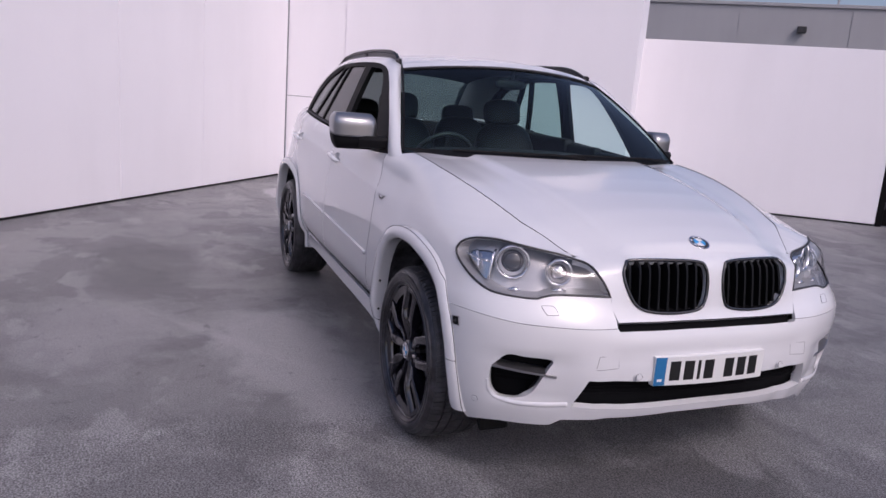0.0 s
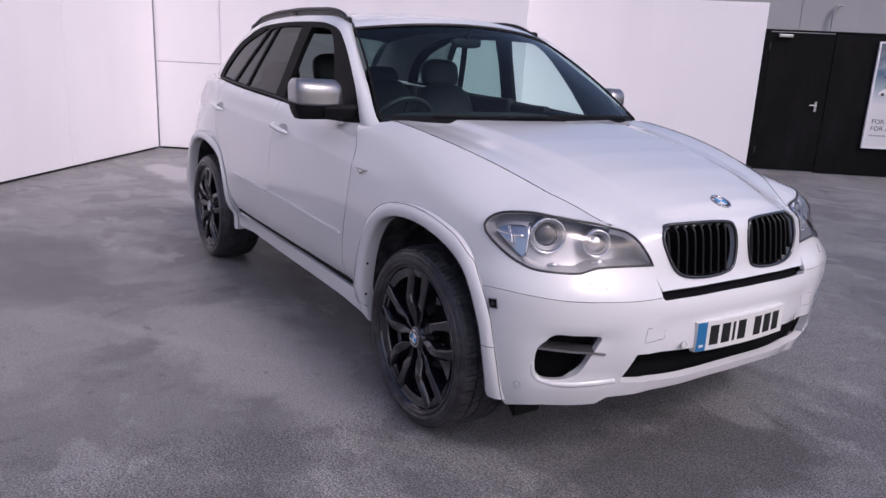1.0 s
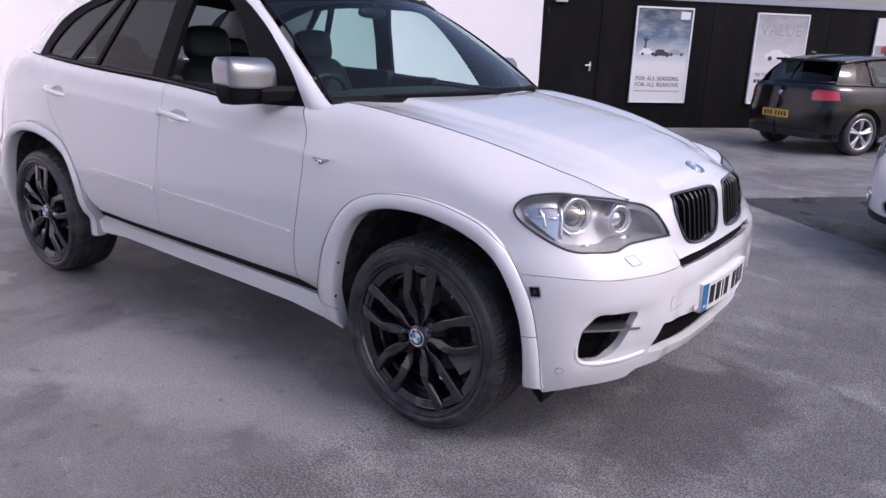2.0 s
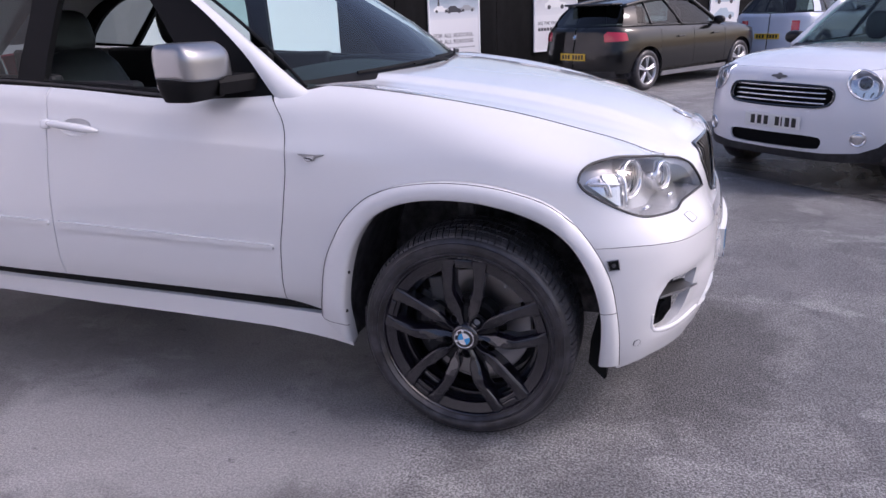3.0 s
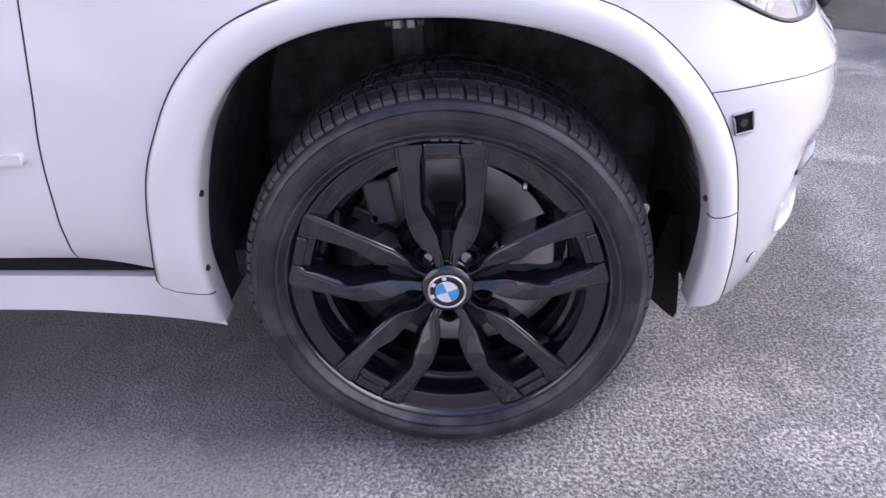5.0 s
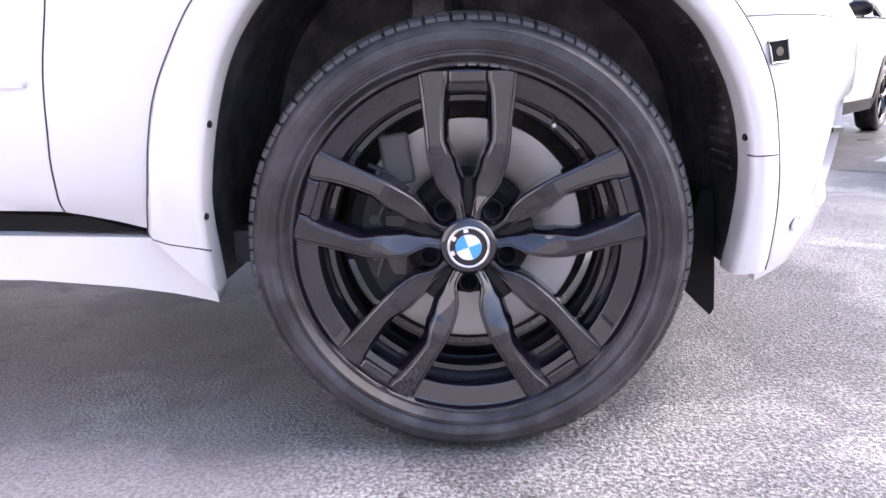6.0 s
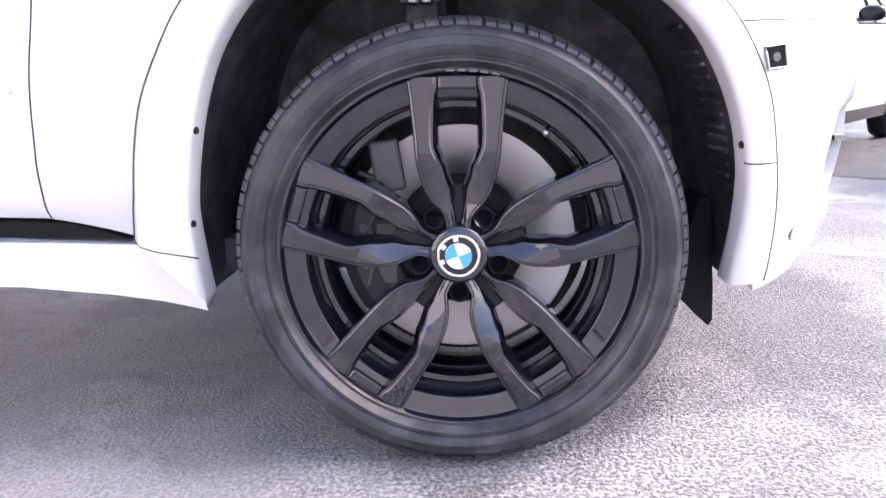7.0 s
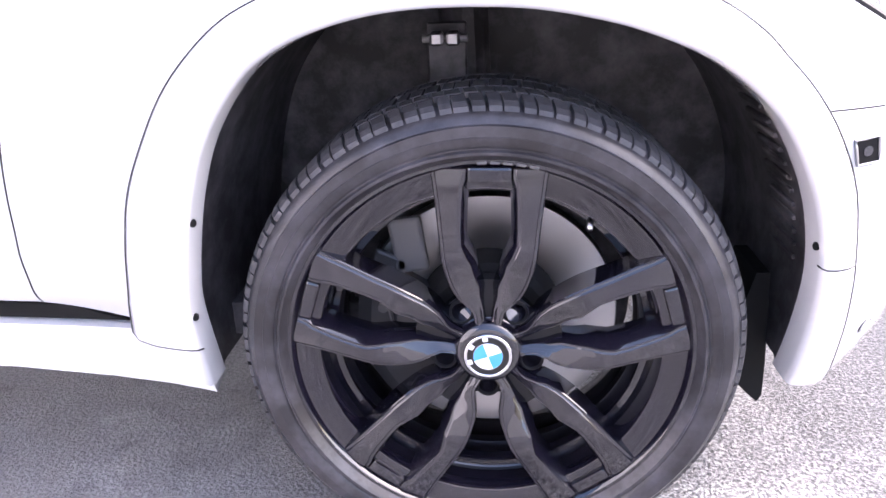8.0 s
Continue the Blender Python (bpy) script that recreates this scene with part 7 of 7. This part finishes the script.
            part("projector", moved(rounded(0, 0, 0, 0.045, 0.045, 0.02, 2.0), facing(c[0], c[1] - c[0])), M_LAMP_DARK, hl, smooth=True)
            part("projector_ring", moved(lathe([(0.045, 0), (0.050, 0.012), (0.055, 0)], 24), facing(c[0], c[1] - c[0]) @ pose(0, 0, 0, 90)), M_CHROME, hl, smooth=True)

    def fog(self, sc, zc, r=0.05):
        for sg in (1, -1):
            q = self.skin.at([(sg * sc, zc), (sg * sc, zc)], [0.0, 0.03])
            m = facing(q[0], q[1] - q[0])
            f = part("fog_lamp", moved(lathe([(r + 0.012, -0.01), (r + 0.010, 0.012), (r, 0.010), (r - 0.006, -0.006)], 28), m @ pose(0, 0, 0, 90)), M_CHROME, self.car, "round fog lamp in a chrome ring", True)
            part("fog_lens", moved(rounded(0, 0, -0.004, r, r, 0.012, 2.0), m), M_LAMP_BOWL, f, smooth=True)

    def done(self):
        self.car.matrix_world = self.m


def heading(x, y, fx, fy):
    return pose(x, y, FLOOR, 0, 0, math.degrees(math.atan2(fy, fx)))


def crossover(name, label, m, paint, wheel_mat):
    """The taller small car with black arch cladding and a barred grille."""
    c = Hatch(name, label, m, paint, 1.79, 0.80, 2.595, 0.70, 0.985, 1.08, 1.55, -0.62, -1.10, -3.0, 0.335, 0.0)
    grille = catmull([(0.0, 0.865), (0.30, 0.862), (0.44, 0.850), (0.485, 0.800), (0.47, 0.735), (0.40, 0.700), (0.20, 0.690), (0.0, 0.688), (-0.20, 0.690), (-0.40, 0.700), (-0.47, 0.735), (-0.485, 0.800), (-0.44, 0.850), (-0.30, 0.862)], 3, True)
    mouth = catmull([(0.0, 0.46), (0.36, 0.458), (0.43, 0.43), (0.42, 0.375), (0.36, 0.35), (0.0, 0.345), (-0.36, 0.35), (-0.42, 0.375), (-0.43, 0.43), (-0.36, 0.458)], 3, True)
    lamp_shape = (0.71, 0.875, 0.130, 0.108, -0.03)
    c.build_body([grille, mouth] + [c.lamp_loop(sg, *lamp_shape) for sg in (1, -1)], 0.27, 0.40)
    g = c.piece("grille", grille, M_MESH, out=-0.03, lip=0.0, label="black grille with chrome bars")
    part("grille_rim", tube(c.skin.at(resample(grille, 0.03), 0.002), 0.012, 6, True), M_BLACK, g)
    for z in (0.725, 0.765, 0.805, 0.845):
        ss = np.linspace(-0.42, 0.42, 24)
        part("grille_bar", tube(c.skin.at(np.stack([ss, np.full(24, z)], 1), -0.006), 0.008, 6), M_CHROME, g, smooth=True)
    c.piece("lower_intake", mouth, M_MESH, out=-0.03, lip=0.0)
    c.lamp(*lamp_shape)
    c.fog(0.70, 0.46)
    c.plate(0.26, 0.50, M_PLATE)
    c.pair("cladding", [(0.0, 0.262), (0.60, 0.262), (0.90, 0.275), (1.0, 0.40), (0.96, 0.47), (0.86, 0.395), (0.72, 0.345), (0.45, 0.326), (0.0, 0.322)], M_PLASTIC, out=0.006)
    for xc in (0.0, -2.595):
        sc = float(c.skin.s_of(xc))
        ring = [(sc - (0.40) * math.cos(a), 0.335 + 0.40 * math.sin(a)) for a in np.linspace(-0.15, math.pi + 0.15, 25)] + [(sc - (0.475) * math.cos(a), 0.335 + 0.455 * math.sin(a)) for a in np.linspace(math.pi + 0.15, -0.15, 25)]
        c.pair("arch_cladding", ring, M_PLASTIC, out=0.012, lip=0.03)
    s0, s1 = float(c.skin.s_of(-0.42)), float(c.skin.s_of(-2.18))
    c.pair("sill_cladding", [(s0, 0.25), (s1, 0.25), (s1, 0.36), (s0, 0.36)], M_PLASTIC, out=0.010, lip=0.03)
    q = c.skin.at([(0.0001, 0.925), (0.0001, 0.925)], [0.004, 0.03])
    em = part("wing_badge", moved(disc(0.028, 0.008, 20, 0.002), facing(q[0], q[1] - q[0])), M_BRACKET, c.car, "small dark winged badge")
    part("wings", moved(rounded(0, 0, 0, 0.075, 0.014, 0.005, 2.2), facing(q[0], q[1] - q[0])), M_BRACKET, em, smooth=True)
    c.pair("tail_lamp", [(c.skin.grid[-1] - 0.62, 0.72), (c.skin.grid[-1] - 0.46, 0.72), (c.skin.grid[-1] - 0.46, 0.98), (c.skin.grid[-1] - 0.62, 0.98)], M_RED, out=0.006, label="red tail lamp")
    c.plate(0.26, 0.62, M_PLATE_YELLOW, rear=True)
    c.wheels(wheel_mat, twin=True)
    c.done()
    return c


def city_hatch(name, label, m, paint):
    """The low dark small car."""
    c = Hatch(name, label, m, paint, 1.70, 0.72, 2.467, 0.60, 0.92, 1.0, 1.41, -0.58, -0.98, -2.75, 0.31, 0.0)
    grille = catmull([(0.0, 0.80), (0.30, 0.795), (0.43, 0.78), (0.46, 0.72), (0.40, 0.66), (0.0, 0.65), (-0.40, 0.66), (-0.46, 0.72), (-0.43, 0.78), (-0.30, 0.795)], 3, True)
    mouth = catmull([(0.0, 0.42), (0.40, 0.415), (0.55, 0.38), (0.50, 0.31), (0.0, 0.30), (-0.50, 0.31), (-0.55, 0.38), (-0.40, 0.415)], 3, True)
    c.build_body([grille, mouth], 0.20, 0.37)
    g = c.piece("grille", grille, M_MESH, out=-0.03, lip=0.0, label="black grille in a chrome rim")
    part("grille_rim", tube(c.skin.at(resample(grille, 0.03), 0.004), 0.016, 8, True), M_CHROME, g, smooth=True)
    c.piece("lower_intake", mouth, M_MESH, out=-0.03, lip=0.0)
    c.lamp(0.72, 0.78, 0.12, 0.13, -0.02)
    c.fog(0.68, 0.50, 0.045)
    c.plate(0.26, 0.46, M_PLATE)
    c.wheels(M_WHEEL)
    c.done()
    return c


def five_door(name, label, m, paint):
    """The dark hatchback seen from behind and along its flank."""
    c = Hatch(name, label, m, paint, 1.765, 0.78, 2.69, 0.80, 0.86, 0.96, 1.42, -0.60, -1.25, -3.25, 0.318, 0.01)
    e = c.skin.grid[-1]
    c.build_body([], 0.20, 0.375)
    c.pair("tail_lamp", [(e - 0.98, 0.80), (e - 0.58, 0.785), (e - 0.56, 0.90), (e - 0.62, 0.94), (e - 0.95, 0.915)], M_RED, out=0.008, label="red wrap-round tail lamp")
    c.plate(0.26, 0.50, M_PLATE_YELLOW, rear=True)
    c.pair("rear_apron", [(e - 0.80, 0.24), (e - 0.01, 0.24), (e - 0.01, 0.34), (e - 0.75, 0.34)], M_PLASTIC, out=0.006)
    roundel(0.04, c.car, facing((-c.wb - c.tail + 0.035, 0, 0.86), (-0.9, 0, 0.4)))
    sp = part("roof_spoiler", box(c.rear_x + 0.08, -0.50, c.roof_z - 0.095, c.rear_x + 0.34, 0.50, c.roof_z - 0.06, 0.012), c.paint, c.car)
    for x in (-0.85, -1.85):
        px = np.linspace(x - 0.09, x + 0.09, 9)
        for sg in (1, -1):
            uv = np.stack([c.skin.s_of(px) * sg, np.full(9, 0.80)], 1)
            part("handle", tube(c.skin.at(uv, 0.022), 0.012, 8), c.paint, c.car, smooth=True)
    s0, s1 = float(c.skin.s_of(-0.40)), float(c.skin.s_of(-2.28))
    c.pair("sill", [(s0, 0.20), (s1, 0.20), (s1, 0.27), (s0, 0.27)], M_SILVER_WHEEL, out=0.008)
    for xl in (-0.52, -1.45, -2.35):
        for sg in (1, -1):
            zz = np.linspace(0.30, 0.93, 12)
            part("door_gap", tube(c.skin.at(np.stack([np.full(12, sg * float(c.skin.s_of(xl))), zz], 1), 0.0), 0.003, 5), M_DARK_GAP, c.car)
    part("aerial", rounded(-2.95, 0, c.roof_z + 0.02, 0.06, 0.015, 0.03, 2.0), c.paint, c.car, smooth=True)
    c.wheels(M_SILVER_WHEEL, twin=True)
    c.done()
    return c


crossover("crossover_car", "white small crossover car with black arch cladding, parked in a bay", heading(1.76, 3.62, -0.637, -0.771) @ Matrix.Scale(0.90, 4), M_WHITE_PAINT, M_WHEEL)
city_hatch("hatchback_car", "dark navy small hatchback parked in the next bay", heading(3.47, 1.86, -0.70, -0.714) @ Matrix.Scale(0.93, 4), M_NAVY_PAINT)
five_door("hatchback_car", "black five-door hatchback with silver wheels beside the fence", heading(0.79, 12.0, 0.55, 0.835), M_DARK_PAINT)
crossover("crossover_car", "pale blue small crossover car seen from behind, with a yellow plate", heading(3.48, 15.27, 0.476, 0.879) @ Matrix.Scale(0.92, 4), M_PALE_PAINT, M_WHEEL)
